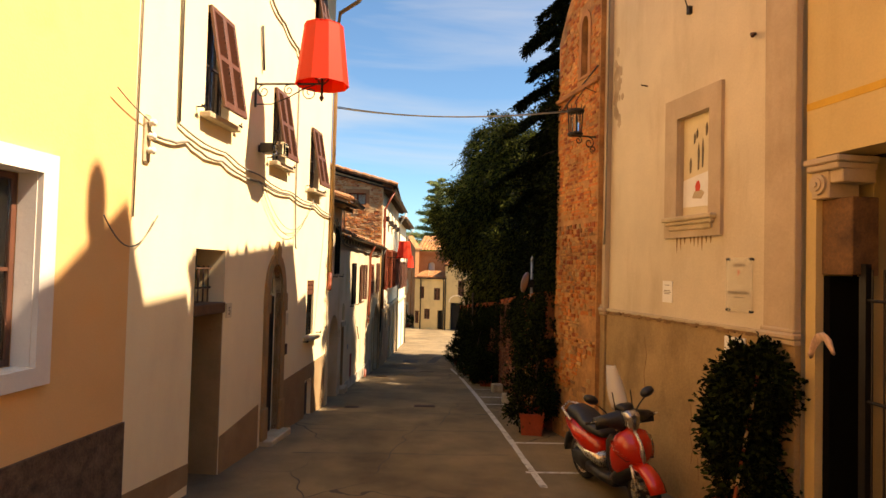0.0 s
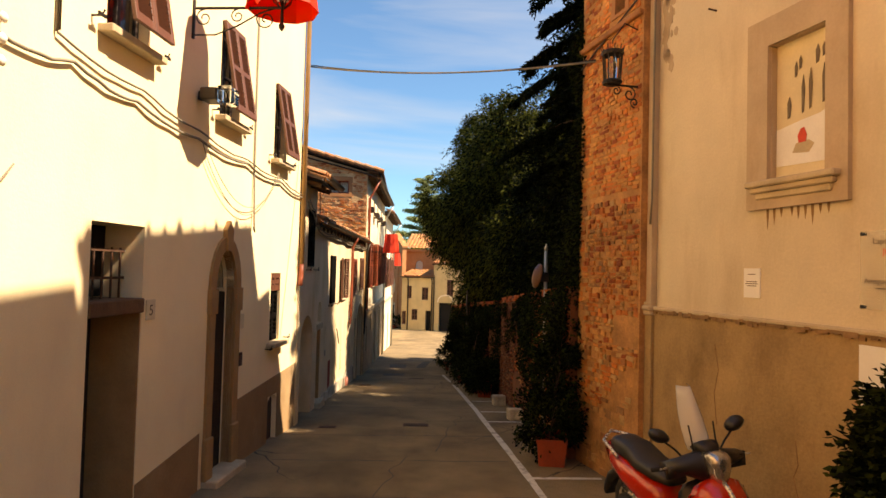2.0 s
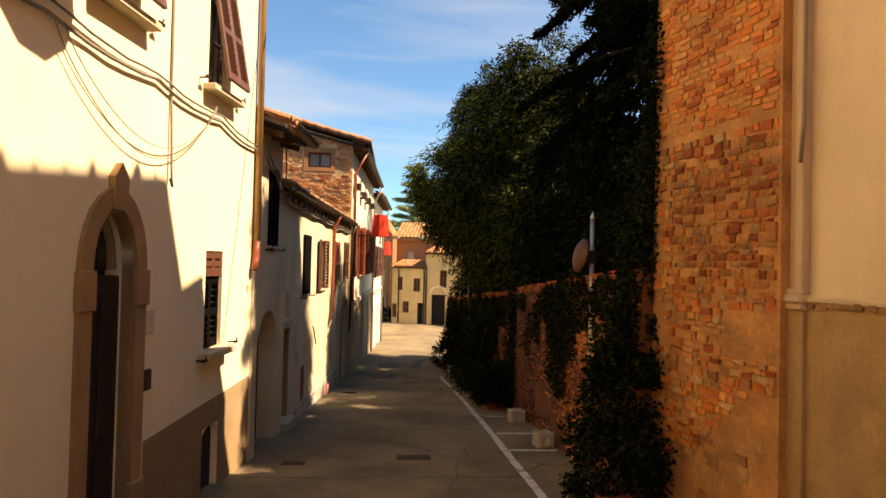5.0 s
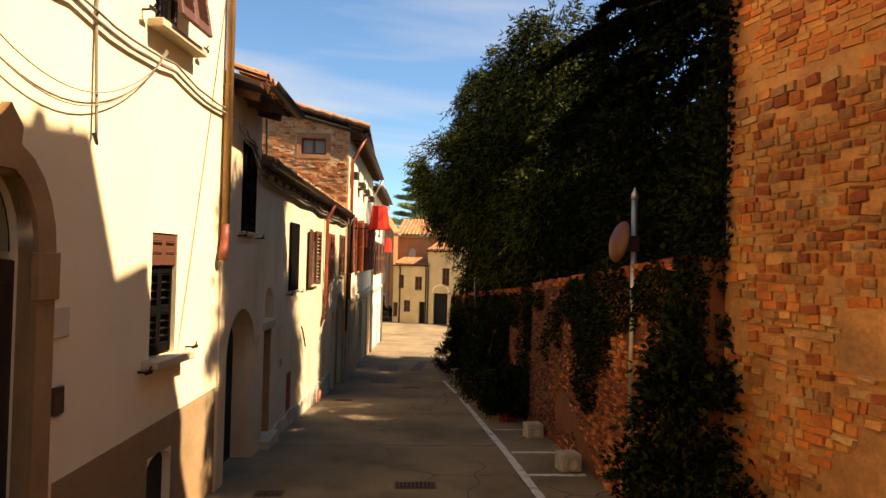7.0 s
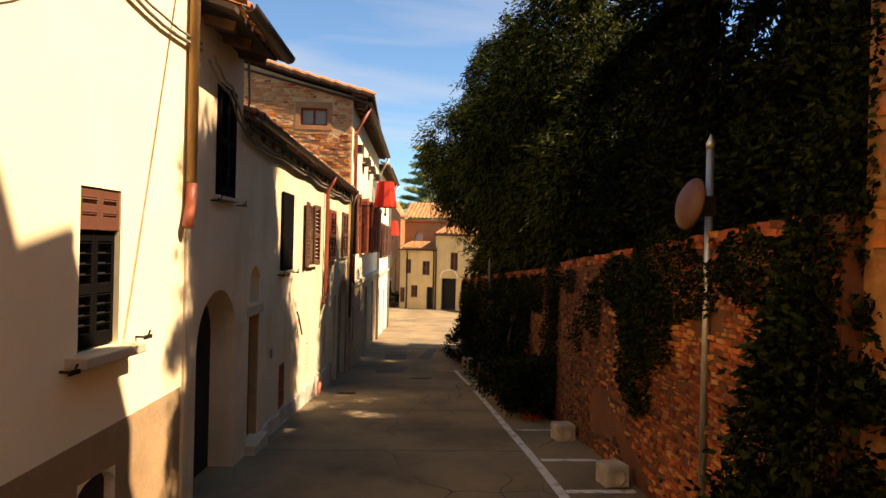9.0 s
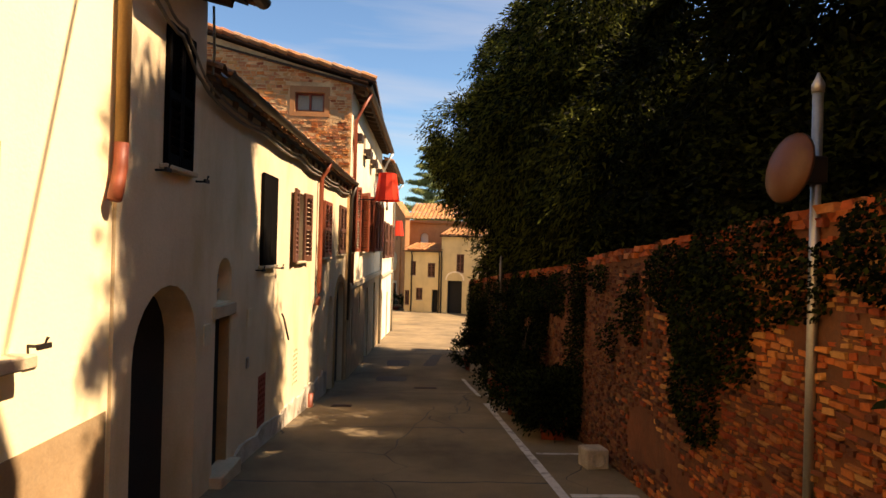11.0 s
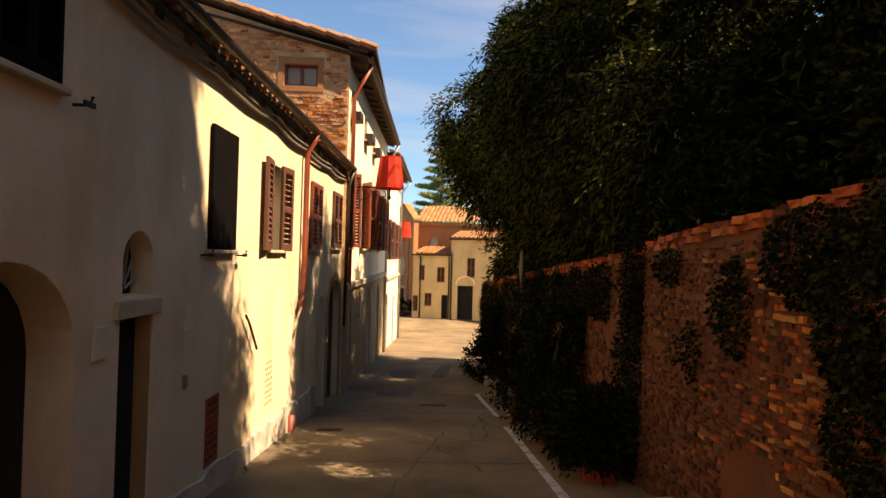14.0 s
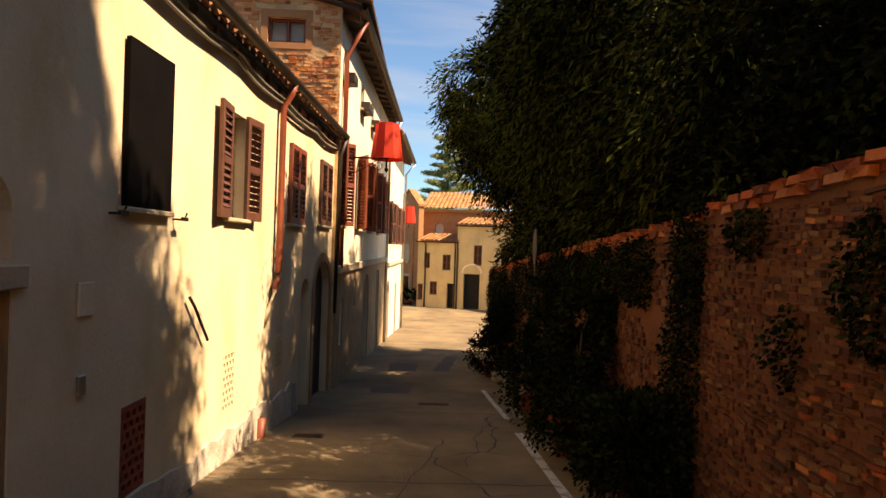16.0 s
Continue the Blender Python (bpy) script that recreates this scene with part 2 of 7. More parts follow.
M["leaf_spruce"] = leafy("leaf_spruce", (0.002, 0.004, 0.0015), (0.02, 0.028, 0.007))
M["leaf_pale"] = leafy("leaf_pale", (0.20, 0.26, 0.10), (0.34, 0.38, 0.16))
M["leaf_olive"] = leafy("leaf_olive", (0.13, 0.14, 0.03), (0.26, 0.24, 0.05))
M["bark"] = material("bark", (0.09, 0.06, 0.04), 0.95, 0.4, 6, 40, 0.8)

# ---- builders ----
from mathutils.geometry import delaunay_2d_cdt


def link_mesh(name, bm, mat, smooth=False):
    me = bpy.data.meshes.new(name)
    bmesh.ops.recalc_face_normals(bm, faces=bm.faces[:])
    bm.to_mesh(me)
    bm.free()
    if mat:
        me.materials.append(mat)
    if smooth:
        me.shade_smooth()
    return new(name, me)


def thing(name, label, category, m=None, group="", kind=""):
    """An Empty at the base of a thing, to parent its parts."""
    return_ob = tagged(new(name), label, category, group, kind)
    return_ob.empty_display_size = 0.2
    return_ob.matrix_world = m if m else Matrix()
    return return_ob


def part(name, bm, mat, parent, label="", m=None, smooth=False):
    ob = link_mesh(name, bm, mat, smooth)
    ob.parent = parent
    if m:
        ob.matrix_basis = m
    if label:
        tagged(ob, label)
    return ob


def solo(name, bm, mat, label, category, m=None, smooth=False, group="", kind=""):
    ob = link_mesh(name, bm, mat, smooth)
    if m:
        ob.matrix_world = m
    return tagged(ob, label, category, group, kind)


def box(bm, x0, y0, z0, x1, y1, z1, bevel=0.0, m=None):
    mm = Matrix.Translation(((x0 + x1) / 2, (y0 + y1) / 2, (z0 + z1) / 2)) @ Matrix.Diagonal((abs(x1 - x0), abs(y1 - y0), abs(z1 - z0), 1))
    r = bmesh.ops.create_cube(bm, size=1.0, matrix=(m @ mm) if m else mm)
    if bevel:
        vs = set(r["verts"])
        es = [e for e in bm.edges if e.verts[0] in vs and e.verts[1] in vs]
        bmesh.ops.bevel(bm, geom=es, offset=bevel, segments=1, affect="EDGES")
    return bm


def a_box(*a, **k):
    return box(bmesh.new(), *a, **k)


def tube(bm, pts, r, n=8, r2=None, cap=True):
    """A round tube along points; r2: radius at the end."""
    pts = [Vector(p) for p in pts]
    rings = []
    for i, p in enumerate(pts):
        d = (pts[min(i + 1, len(pts) - 1)] - pts[max(i - 1, 0)]).normalized()
        up = Vector((0, 0, 1)) if abs(d.z) < 0.9 else Vector((1, 0, 0))
        a = d.cross(up).normalized()
        b = d.cross(a)
        rr = r if r2 is None else r + (r2 - r) * i / max(1, len(pts) - 1)
        rings.append([bm.verts.new(p + (a * math.cos(2 * math.pi * k / n) + b * math.sin(2 * math.pi * k / n)) * rr) for k in range(n)])
    for q, s in zip(rings, rings[1:]):
        for k in range(n):
            bm.faces.new((q[k], q[(k + 1) % n], s[(k + 1) % n], s[k]))
    if cap:
        bm.faces.new(rings[0][::-1])
        bm.faces.new(rings[-1])
    return bm


def lathe(bm, profile, n=16, m=None, cap=True):
    """A turned shape from (radius, z) pairs."""
    m = m or Matrix()
    rings = [[bm.verts.new(m @ Vector((r * math.cos(2 * math.pi * k / n), r * math.sin(2 * math.pi * k / n), z))) for k in range(n)] for r, z in profile]
    for q, s in zip(rings, rings[1:]):
        for k in range(n):
            bm.faces.new((q[k], q[(k + 1) % n], s[(k + 1) % n], s[k]))
    if cap:
        bm.faces.new(rings[0][::-1])
        bm.faces.new(rings[-1])
    return bm


def loft(bm, rings):
    """Skin between rings of equally many points, closed at both ends."""
    vs = [[bm.verts.new(p) for p in r] for r in rings]
    n = len(vs[0])
    for q, s in zip(vs, vs[1:]):
        for k in range(n):
            bm.faces.new((q[k], q[(k + 1) % n], s[(k + 1) % n], s[k]))
    bm.faces.new(vs[0][::-1])
    bm.faces.new(vs[-1])
    return bm


def arch(u0, u1, z0, spring, rise=None, n=12):
    """The outline of an arched opening, counter-clockwise from its foot."""
    c, r = (u0 + u1) / 2, (u1 - u0) / 2
    rise = r if rise is None else rise
    return [(u0, z0), (u1, z0)] + [(c + r * math.cos(math.pi * k / n), spring + rise * math.sin(math.pi * k / n)) for k in range(n + 1)]


def rect(u0, u1, z0, z1):
    return [(u0, z0), (u1, z0), (u1, z1), (u0, z1)]


def in_loop(u, z, loop):
    hit = False
    for (a, b), (c, d) in zip(loop, loop[1:] + loop[:1]):
        if (b > z) != (d > z) and u < (c - a) * (z - b) / (d - b) + a:
            hit = not hit
    return hit


def slab(outline, holes=(), w0=0.0, w1=0.4, bm=None):
    """An upright slab of the outline (u, z), with holes right through it, from depth w0 to w1."""
    bm = bm or bmesh.new()
    pts, edges = [], []
    for loop in (outline, *holes):
        k = len(pts)
        pts += [Vector(p) for p in loop]
        edges += [(k + i, k + (i + 1) % len(loop)) for i in range(len(loop))]
    co, _, faces, *_ = delaunay_2d_cdt(pts, edges, [], 0, 1e-5)
    keep = []
    for f in faces:
        c = sum((co[i] for i in f), Vector((0, 0))) / len(f)
        if in_loop(c.x, c.y, list(outline)) and not any(in_loop(c.x, c.y, list(h)) for h in holes):
            keep.append(f)
    used = sorted({i for f in keep for i in f})
    a = {i: bm.verts.new((co[i].x, w0, co[i].y)) for i in used}
    b = {i: bm.verts.new((co[i].x, w1, co[i].y)) for i in used}
    count = {}
    for f in keep:
        bm.faces.new([a[i] for i in f])
        bm.faces.new([b[i] for i in reversed(f)])
        for i, j in zip(f, f[1:] + f[:1]):
            key = (min(i, j), max(i, j))
            count[key] = count.get(key, 0) + 1
    for (i, j), c in count.items():
        if c == 1:
            bm.faces.new((a[i], a[j], b[j], b[i]))
    return bm


def wall_frame(p0, p1):
    """The pose of a facade: x runs along it from p0 to p1, y goes into the building, z up; the street lies to the right of the way from p0 to p1."""
    d = (Vector(p1) - Vector(p0)).normalized()
    return Matrix(((d.x, -d.y, 0, p0[0]), (d.y, d.x, 0, p0[1]), (0, 0, 1, 0), (0, 0, 0, 1)))


GROUND = [(-60, 2.4), (-10, 0.85), (7.2, -1.33), (10, -1.38), (12, -1.45), (13.3, -1.52), (15, -1.62), (17, -1.78), (19.5, -1.98), (22.6, -2.3), (24, -2.42), (28.2, -2.68), (31, -2.85), (37.5, -3.28), (41, -3.5), (48, -3.85), (60, -3.9), (900, -3.9)]


def ground(y):
    for (a, za), (b, zb) in zip(GROUND, GROUND[1:]):
        if y <= b:
            return za + (zb - za) * (y - a) / (b - a)
    return GROUND[-1][1]


def leaves(name, places, ways, lengths, widths, mat, fold=0.25):
    """One mesh of many small folded leaves: their places, the ways that they point, their sizes (numpy arrays)."""
    n = len(places)
    ways = ways / np.linalg.norm(ways, axis=1)[:, None]
    side = np.cross(ways, np.random.normal(size=(n, 3)))
    side /= np.linalg.norm(side, axis=1)[:, None]
    nor = np.cross(ways, side)
    L, Wd = lengths[:, None], widths[:, None]
    a = places
    b = places + ways * L * 0.45 + side * Wd * 0.5 + nor * Wd * fold
    c = places + ways * L
    d = places + ways * L * 0.45 - side * Wd * 0.5 + nor * Wd * fold
    v = np.stack([a, b, c, d], axis=1).reshape(-1, 3)
    i = np.arange(n)[:, None] * 4
    f = np.concatenate([i + np.array([0, 1, 2]), i + np.array([0, 2, 3])], axis=1).reshape(-1, 3)
    me = bpy.data.meshes.new(name)
    me.vertices.add(len(v))
    me.vertices.foreach_set("co", v.ravel())
    me.loops.add(f.size)
    me.loops.foreach_set("vertex_index", f.ravel())
    me.polygons.add(len(f))
    me.polygons.foreach_set("loop_start", np.arange(len(f)) * 3)
    me.polygons.foreach_set("loop_total", np.full(len(f), 3))
    me.update(calc_edges=True)
    me.materials.append(mat)
    return new(name, me)


def louvre(parent, w, h, mat, m, slats=True, two=False, pitch=0.062):
    """A shutter leaf in its own frame: hinge at x = 0, to x = w, from z = 0 to h, 4 cm thick; its slats are parts of it."""
    bm = bmesh.new()
    st = min(0.06, w * 0.16)
    for x0, x1 in ((0, st), (w - st, w)):
        box(bm, x0, -0.02, 0, x1, 0.02, h, 0.004)
    for z0, z1 in ((0, 0.09), (h - 0.07, h), (h * 0.5 - 0.035, h * 0.5 + 0.035)):
        box(bm, st - 0.002, -0.018, z0, w - st + 0.002, 0.018, z1, 0.003)
    leaf = part("shutter", bm, mat, parent, m=m)
    data = None
    for z0, z1 in ((0.09, h * 0.5 - 0.035), (h * 0.5 + 0.035, h - 0.07)):
        k = max(2, int((z1 - z0) / pitch))
        for i in range(k):
            z = z0 + (i + 0.5) * (z1 - z0) / k
            if data is None:
                sl = part("slat", a_box(st - 0.004, -0.004, -0.032, w - st + 0.004, 0.004, 0.032), mat, leaf)
                data = sl.data
            else:
                sl = new("slat", data)
                sl.parent = leaf
            sl.matrix_basis = pose(0, 0, z, 38)
    return leaf


def tile_row(bm, p, q, r=0.085, length=0.4, slope=0.3, into=(0, 1, 0), n=6, step=0.2):
    """A row of half-round roof tiles whose ends look out along an eave from p to q; 'into' is the way up the roof, in plan."""
    p, q, into = Vector(p), Vector(q), Vector(into)
    k = max(1, int((q - p).length / step))
    along = (q - p).normalized()
    for i in range(k):
        c = p.lerp(q, (i + 0.5) / k) + Vector((0, 0, random.uniform(-0.008, 0.008)))
        c -= into * random.uniform(0, 0.03)
        for flip in (0, 1):
            o = c + along * (step * 0.5 * flip) - Vector((0, 0, 0.05 * flip))
            rows = []
            for s, rr in ((0, r), (1, r * 0.85)):
                base = o + (into + Vector((0, 0, slope))) * (length * s)
                rows.append([bm.verts.new(base + along * (rr * math.cos(math.pi * j / n)) + Vector((0, 0, rr * 0.8 * math.sin(math.pi * j / n) * (1 if not flip else -1)))) for j in range(n + 1)])
                rows.append([bm.verts.new(base + along * ((rr - 0.014) * math.cos(math.pi * j / n)) + Vector((0, 0, (rr * 0.8 - 0.014) * math.sin(math.pi * j / n) * (1 if not flip else -1)))) for j in range(n + 1)])
            a, b, c2, d = rows
            for j in range(n):
                bm.faces.new((a[j], a[j + 1], c2[j + 1], c2[j]))
                bm.faces.new((b[j], b[j + 1], d[j + 1], d[j]))
                bm.faces.new((a[j], a[j + 1], b[j + 1], b[j]))
    return bm


def sag(p, q, drop, n=14):
    p, q = Vector(p), Vector(q)
    return [p.lerp(q, i / n) - Vector((0, 0, 4 * drop * (i / n) * (1 - i / n))) for i in range(n + 1)]

# ---- ground and road ----
def asphalt():
    m = material("asphalt", (0.21, 0.156, 0.084), 0.9, 0.52, 0.7, 90, 1.0, stain=(0.135, 0.1, 0.055), stain_amount=0.7, stain_scale=(0.9, 0.35, 0.9))
    n, l = m.node_tree.nodes, m.node_tree.links
    b = n["Principled BSDF"]
    co = n.new("ShaderNodeTexCoord")
    warp = n.new("ShaderNodeTexNoise")
    warp.inputs["Scale"].default_value = 1.6
    add = n.new("ShaderNodeMixRGB")
    add.blend_type, add.inputs["Fac"].default_value = "LINEAR_LIGHT", 0.16
    l.new(co.outputs["Object"], warp.inputs["Vector"])
    l.new(co.outputs["Object"], add.inputs["Color1"])
    l.new(warp.outputs["Color"], add.inputs["Color2"])
    vo = n.new("ShaderNodeTexVoronoi")
    vo.feature = "DISTANCE_TO_EDGE"
    vo.inputs["Scale"].default_value = 0.62
    l.new(add.outputs["Color"], vo.inputs["Vector"])
    patchy = n.new("ShaderNodeTexNoise")
    patchy.inputs["Scale"].default_value = 0.5
    l.new(co.outputs["Object"], patchy.inputs["Vector"])
    width = n.new("ShaderNodeMapRange")
    width.inputs["From Min"].default_value, width.inputs["From Max"].default_value = 0.46, 0.62
    width.inputs["To Min"].default_value, width.inputs["To Max"].default_value = 0.0003, 0.006
    l.new(patchy.outputs["Fac"], width.inputs["Value"])
    crack = n.new("ShaderNodeMath")
    crack.operation = "LESS_THAN"
    l.new(vo.outputs["Distance"], crack.inputs[0])
    l.new(width.outputs["Result"], crack.inputs[1])
    mx = n.new("ShaderNodeMix")
    mx.data_type = "RGBA"
    mx.inputs["B"].default_value = (0.06, 0.048, 0.035, 1)
    l.new(crack.outputs["Value"], mx.inputs["Factor"])
    l.new(b.inputs["Base Color"].links[0].from_socket, mx.inputs["A"])
    l.new(mx.outputs["Result"], b.inputs["Base Color"])
    return m


M["asphalt"] = asphalt()
M["ground_far"] = material("ground_far", (0.16, 0.14, 0.09), 0.95, 0.3, 0.05, 4, 0.2)
M["asphalt_patch"] = material("asphalt_patch", (0.075, 0.068, 0.055), 0.88, 0.25, 1.5, 120, 0.5)
bm = bmesh.new()
ys = [-60, -20] + [y * 1.0 for y in range(-10, 61)] + [120, 400, 900]
rows = [[bm.verts.new((x, y, ground(y) - 0.02 * (abs(x) > 5))) for x in (-600, -60, -6, -3, 0, 3, 6, 60, 600)] for y in ys]
for a, b in zip(rows, rows[1:]):
    for i in range(len(a) - 1):
        bm.faces.new((a[i], a[i + 1], b[i + 1], b[i]))
tagged(link_mesh("road", bm, M["asphalt"]), "cracked grey-brown asphalt lane sloping downhill between the houses", "road", kind="structure")

# ---- houses along the sunny side ----
def house(name, p0, p1, label, z0):
    m = wall_frame(p0, p1)
    h = thing(name, label, "house", m @ Matrix.Translation((0, 0, z0)))
    h["z0"] = z0
    return h


def hpart(name, bm, mat, h, label="", smooth=False):
    """A part of a house, drawn in the facade's frame with true heights."""
    return part(name, bm, mat, h, label, Matrix.Translation((0, 0, -h["z0"])), smooth)


def hm(h, u, w, z, rx=0, ry=0, rz=0):
    return pose(u, w, z - h["z0"], rx, ry, rz)


def down(h, u):
    """The ground's height under the facade's point u."""
    return ground((h.matrix_world @ Vector((u, 0, 0))).y) - 0.25


def facade(h, length, top, holes, mat, thick=0.45, u0=0.0):
    out = [(u0, down(h, u0)), (length, down(h, length)), (length, top), (u0, top)]
    return hpart("wall", slab(out, holes, 0, thick), mat, h)


def flank(h, u, top, depth, mat, name="side_wall"):
    """A plain wall going back from the facade."""
    return hpart(name, a_box(u, 0.45, down(h, u), u + 0.3, depth, top), mat, h)


def shell(h, length, top, depth, mat):
    """The walls that close a house behind its facade, and its dark inside."""
    flank(h, 0.0, top, depth, mat)
    flank(h, length - 0.3, top, depth, mat)
    hpart("rear_wall", a_box(0.3, depth - 0.3, down(h, length), length - 0.3, depth, top), mat, h)


def opening_shade(h, u0, u1, z0, z1, w=0.46):
    """A black sheet close behind an opening, standing in for the shade of the room."""
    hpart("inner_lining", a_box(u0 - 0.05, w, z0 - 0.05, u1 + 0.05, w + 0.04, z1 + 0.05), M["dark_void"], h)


def casement(h, u0, u1, z0, z1, mat, w=0.16, bars=1, glass_name="pane"):
    """A glazed window set in an opening: frame, mullion, panes."""
    bm = bmesh.new()
    t = 0.05
    for a in ((u0, z0, u0 + t, z1), (u1 - t, z0, u1, z1), (u0 + t, z0, u1 - t, z0 + t), (u0 + t, z1 - t, u1 - t, z1), ((u0 + u1) / 2 - 0.03, z0 + t, (u0 + u1) / 2 + 0.03, z1 - t)):
        box(bm, a[0], w, a[1], a[2], w + 0.05, a[3], 0.004)
    for k in range(bars):
        z = z0 + (z1 - z0) * (k + 1) / (bars + 1)
        box(bm, u0 + t, w + 0.01, z - 0.015, u1 - t, w + 0.04, z + 0.015)
    win = hpart("window", bm, mat, h)
    g = part("pane", a_box(u0 + t, w + 0.02, z0 + t, u1 - t, w + 0.03, z1 - t), M["pane"], win)
    return win


def sill(h, u0, u1, z, mat, out=0.14, t=0.07):
    hpart("sill", a_box(u0, -out, z - t, u1, 0.2, z, 0.008), mat, h)


def hook(h, u, z):
    """A wrought-iron shutter stay."""
    bm = tube(bmesh.new(), [(u, 0.02, z), (u, -0.09, z), (u + 0.02, -0.1, z + 0.05)], 0.01, 6)
    box(bm, u - 0.05, -0.1, z - 0.012, u + 0.05, -0.085, z + 0.018)
    hpart("shutter_stay", bm, M["iron"], h)


def surround(h, u0, u1, z0, spring, band, mat, out=0.035, rise=None, foot=True):
    """A dressed stone band round an arched opening."""
    o = arch(u0 - band, u1 + band, z0, spring, None if rise is None else rise + band)
    i = arch(u0, u1, z0, spring, rise)
    n = len(o)
    bm = bmesh.new()
    path = list(range(1, n)) + [0]
    for a, b in zip(path, path[1:]):
        q = [(o[a], -out), (o[b], -out), (i[b], -out), (i[a], -out)]
        f = [bm.verts.new((p[0], w, p[1])) for p, w in q]
        k = [bm.verts.new((p[0], 0.1, p[1])) for p, w in q]
        bm.faces.new(f)
        for x in range(4):
            y = (x + 1) % 4
            bm.faces.new((f[x], f[y], k[y], k[x]))
    bmesh.ops.remove_doubles(bm, verts=bm.verts[:], dist=0.0005)
    ob = hpart("door_surround", bm, mat, h)
    for uu in (u0 - band / 2, u1 + band / 2):
        hpart("impost", a_box(uu - band / 2 - 0.02, -out - 0.025, spring - 0.3, uu + band / 2 + 0.012, 0.0, spring + 0.0, 0.006), mat, h)
        if foot:
            hpart("plinth_block", a_box(uu - band / 2 - 0.02, -out - 0.03, z0, uu + band / 2 + 0.012, 0.0, z0 + 0.5, 0.012), mat, h)
    return ob


def gutter(h, u0, u1, w, z, r=0.07, mat=None):
    bm = bmesh.new()
    n = 8
    rows = []
    for u in (u0, u1):
        rows.append([bm.verts.new((u, w + r * math.cos(math.pi + math.pi * k / n), z + r * math.sin(math.pi + math.pi * k / n))) for k in range(n + 1)])
        rows.append([bm.verts.new((u, w + (r - 0.008) * math.cos(math.pi + math.pi * k / n), z + (r - 0.008) * math.sin(math.pi + math.pi * k / n))) for k in range(n + 1)])
    a, b, c, d = rows
    for k in range(n):
        bm.faces.new((a[k], a[k + 1], c[k + 1], c[k]))
        bm.faces.new((b[k], b[k + 1], d[k + 1], d[k]))
        bm.faces.new((a[k], a[k + 1], b[k + 1], b[k]))
        bm.faces.new((c[k], c[k + 1], d[k + 1], d[k]))
    for x, y in ((a[0], c[0]), (a[n], c[n])):
        i = 0 if x is a[0] else n
        bm.faces.new((a[i], c[i], d[i], b[i]))
    return hpart("gutter", bm, mat or M["gutter_dark"], h, smooth=False)


def eave(h, u0, u1, z, out, depth=3.0, slope=0.3, tiles=True, rafters=0.5, tmat=None):
    """The overhanging edge of a tiled roof: deck, rafter ends, tiles."""
    bm = bmesh.new()
    pts = [(-out, z), (-out, z + 0.05), (depth, z + 0.05 + slope * (depth + out)), (depth, z + slope * (depth + out))]
    f = [bm.verts.new((u0, w, zz)) for w, zz in pts]
    k = [bm.verts.new((u1, w, zz)) for w, zz in pts]
    bm.faces.new(f), bm.faces.new(k)
    for i in range(4):
        j = (i + 1) % 4
        bm.faces.new((f[i], f[j], k[j], k[i]))
    roof = hpart("roof", bm, M["soffit"], h)
    n = int((u1 - u0) / rafters)
    data = None
    for i in range(n):
        u = u0 + (i + 0.5) * (u1 - u0) / n
        if data is None:
            r = part("rafter", a_box(-0.035, -out + 0.04, -0.09, 0.035, 0.1, -0.005), M["wood_beam"], roof)
            data = r.data
        else:
            r = new("rafter", data)
            r.parent = roof
        r.matrix_basis = Matrix.Translation((u, 0, z + slope * 0.5 * out)) @ pose(0, 0, 0, math.degrees(math.atan(slope)) * 0.8)
    if tiles:
        t = tile_row(bmesh.new(), (u0, -out - 0.04, z + 0.12), (u1, -out - 0.04, z + 0.12), slope=slope)
        tr = part("roof_tiles", t, tmat or M["tile"], roof)
        tagged(tr, kind="stuff")
    return roof


def pipe(h, pts, mat, r=0.045, name="downpipe"):
    ob = hpart(name, tube(bmesh.new(), pts, r, 10), mat, h, smooth=True)
    return ob


# yellow house
hy = house("house", (-4.5, -7.0), (-2.95, 5.94), "orange-yellow plastered house with a white-framed window", 0.0)
facade(hy, 13.03, 9.5, [rect(10.4, 11.74, 0.6, 2.14)], M["plaster_yellow"])
shell(hy, 13.03, 9.5, 7.0, M["plaster_yellow"])
bm = slab(rect(10.24, 11.91, 0.45, 2.3), [rect(10.4, 11.74, 0.6, 2.14)], -0.05, 0.0)
hpart("window_surround", bm, M["trim_white"], hy, "broad white plaster window frame")
bm = slab(rect(10.39, 11.75, 0.59, 2.15), [rect(10.405, 11.735, 0.605, 2.135)], 0.001, 0.16)
hpart("reveal", bm, M["trim_white"], hy)
casement(hy, 10.41, 11.73, 0.61, 2.13, M["shutter_brown"], 0.16)
opening_shade(hy, 10.42, 11.72, 0.62, 2.12, 0.24)
bm = slab([(0, down(hy, 0)), (13.02, down(hy, 13)), (13.02, -0.13), (0, 0.07)], (), -0.03, 0.0)
hpart("plinth", bm, M["plinth_grain"], hy, "dark coarse-grained plinth")
eave(hy, 0, 13.0, 9.5, 0.5, 7.0)

# tall white house
ha = house("house", (-2.95, 5.94), (-1.97, 13.25), "tall whitewashed house with brown louvred shutters and an arched door", -0.8)
LA = 7.13
NICHE, DOOR_A = rect(1.35, 2.17, down(ha, 2.0), 1.63), arch(3.76, 4.36, down(ha, 4.0), 0.98, 0.5)
WIN_A = [(1.43, 2.09, 3.3, 4.66), (3.72, 4.32, 3.1, 4.3), (5.68, 6.26, 2.92, 4.1)]
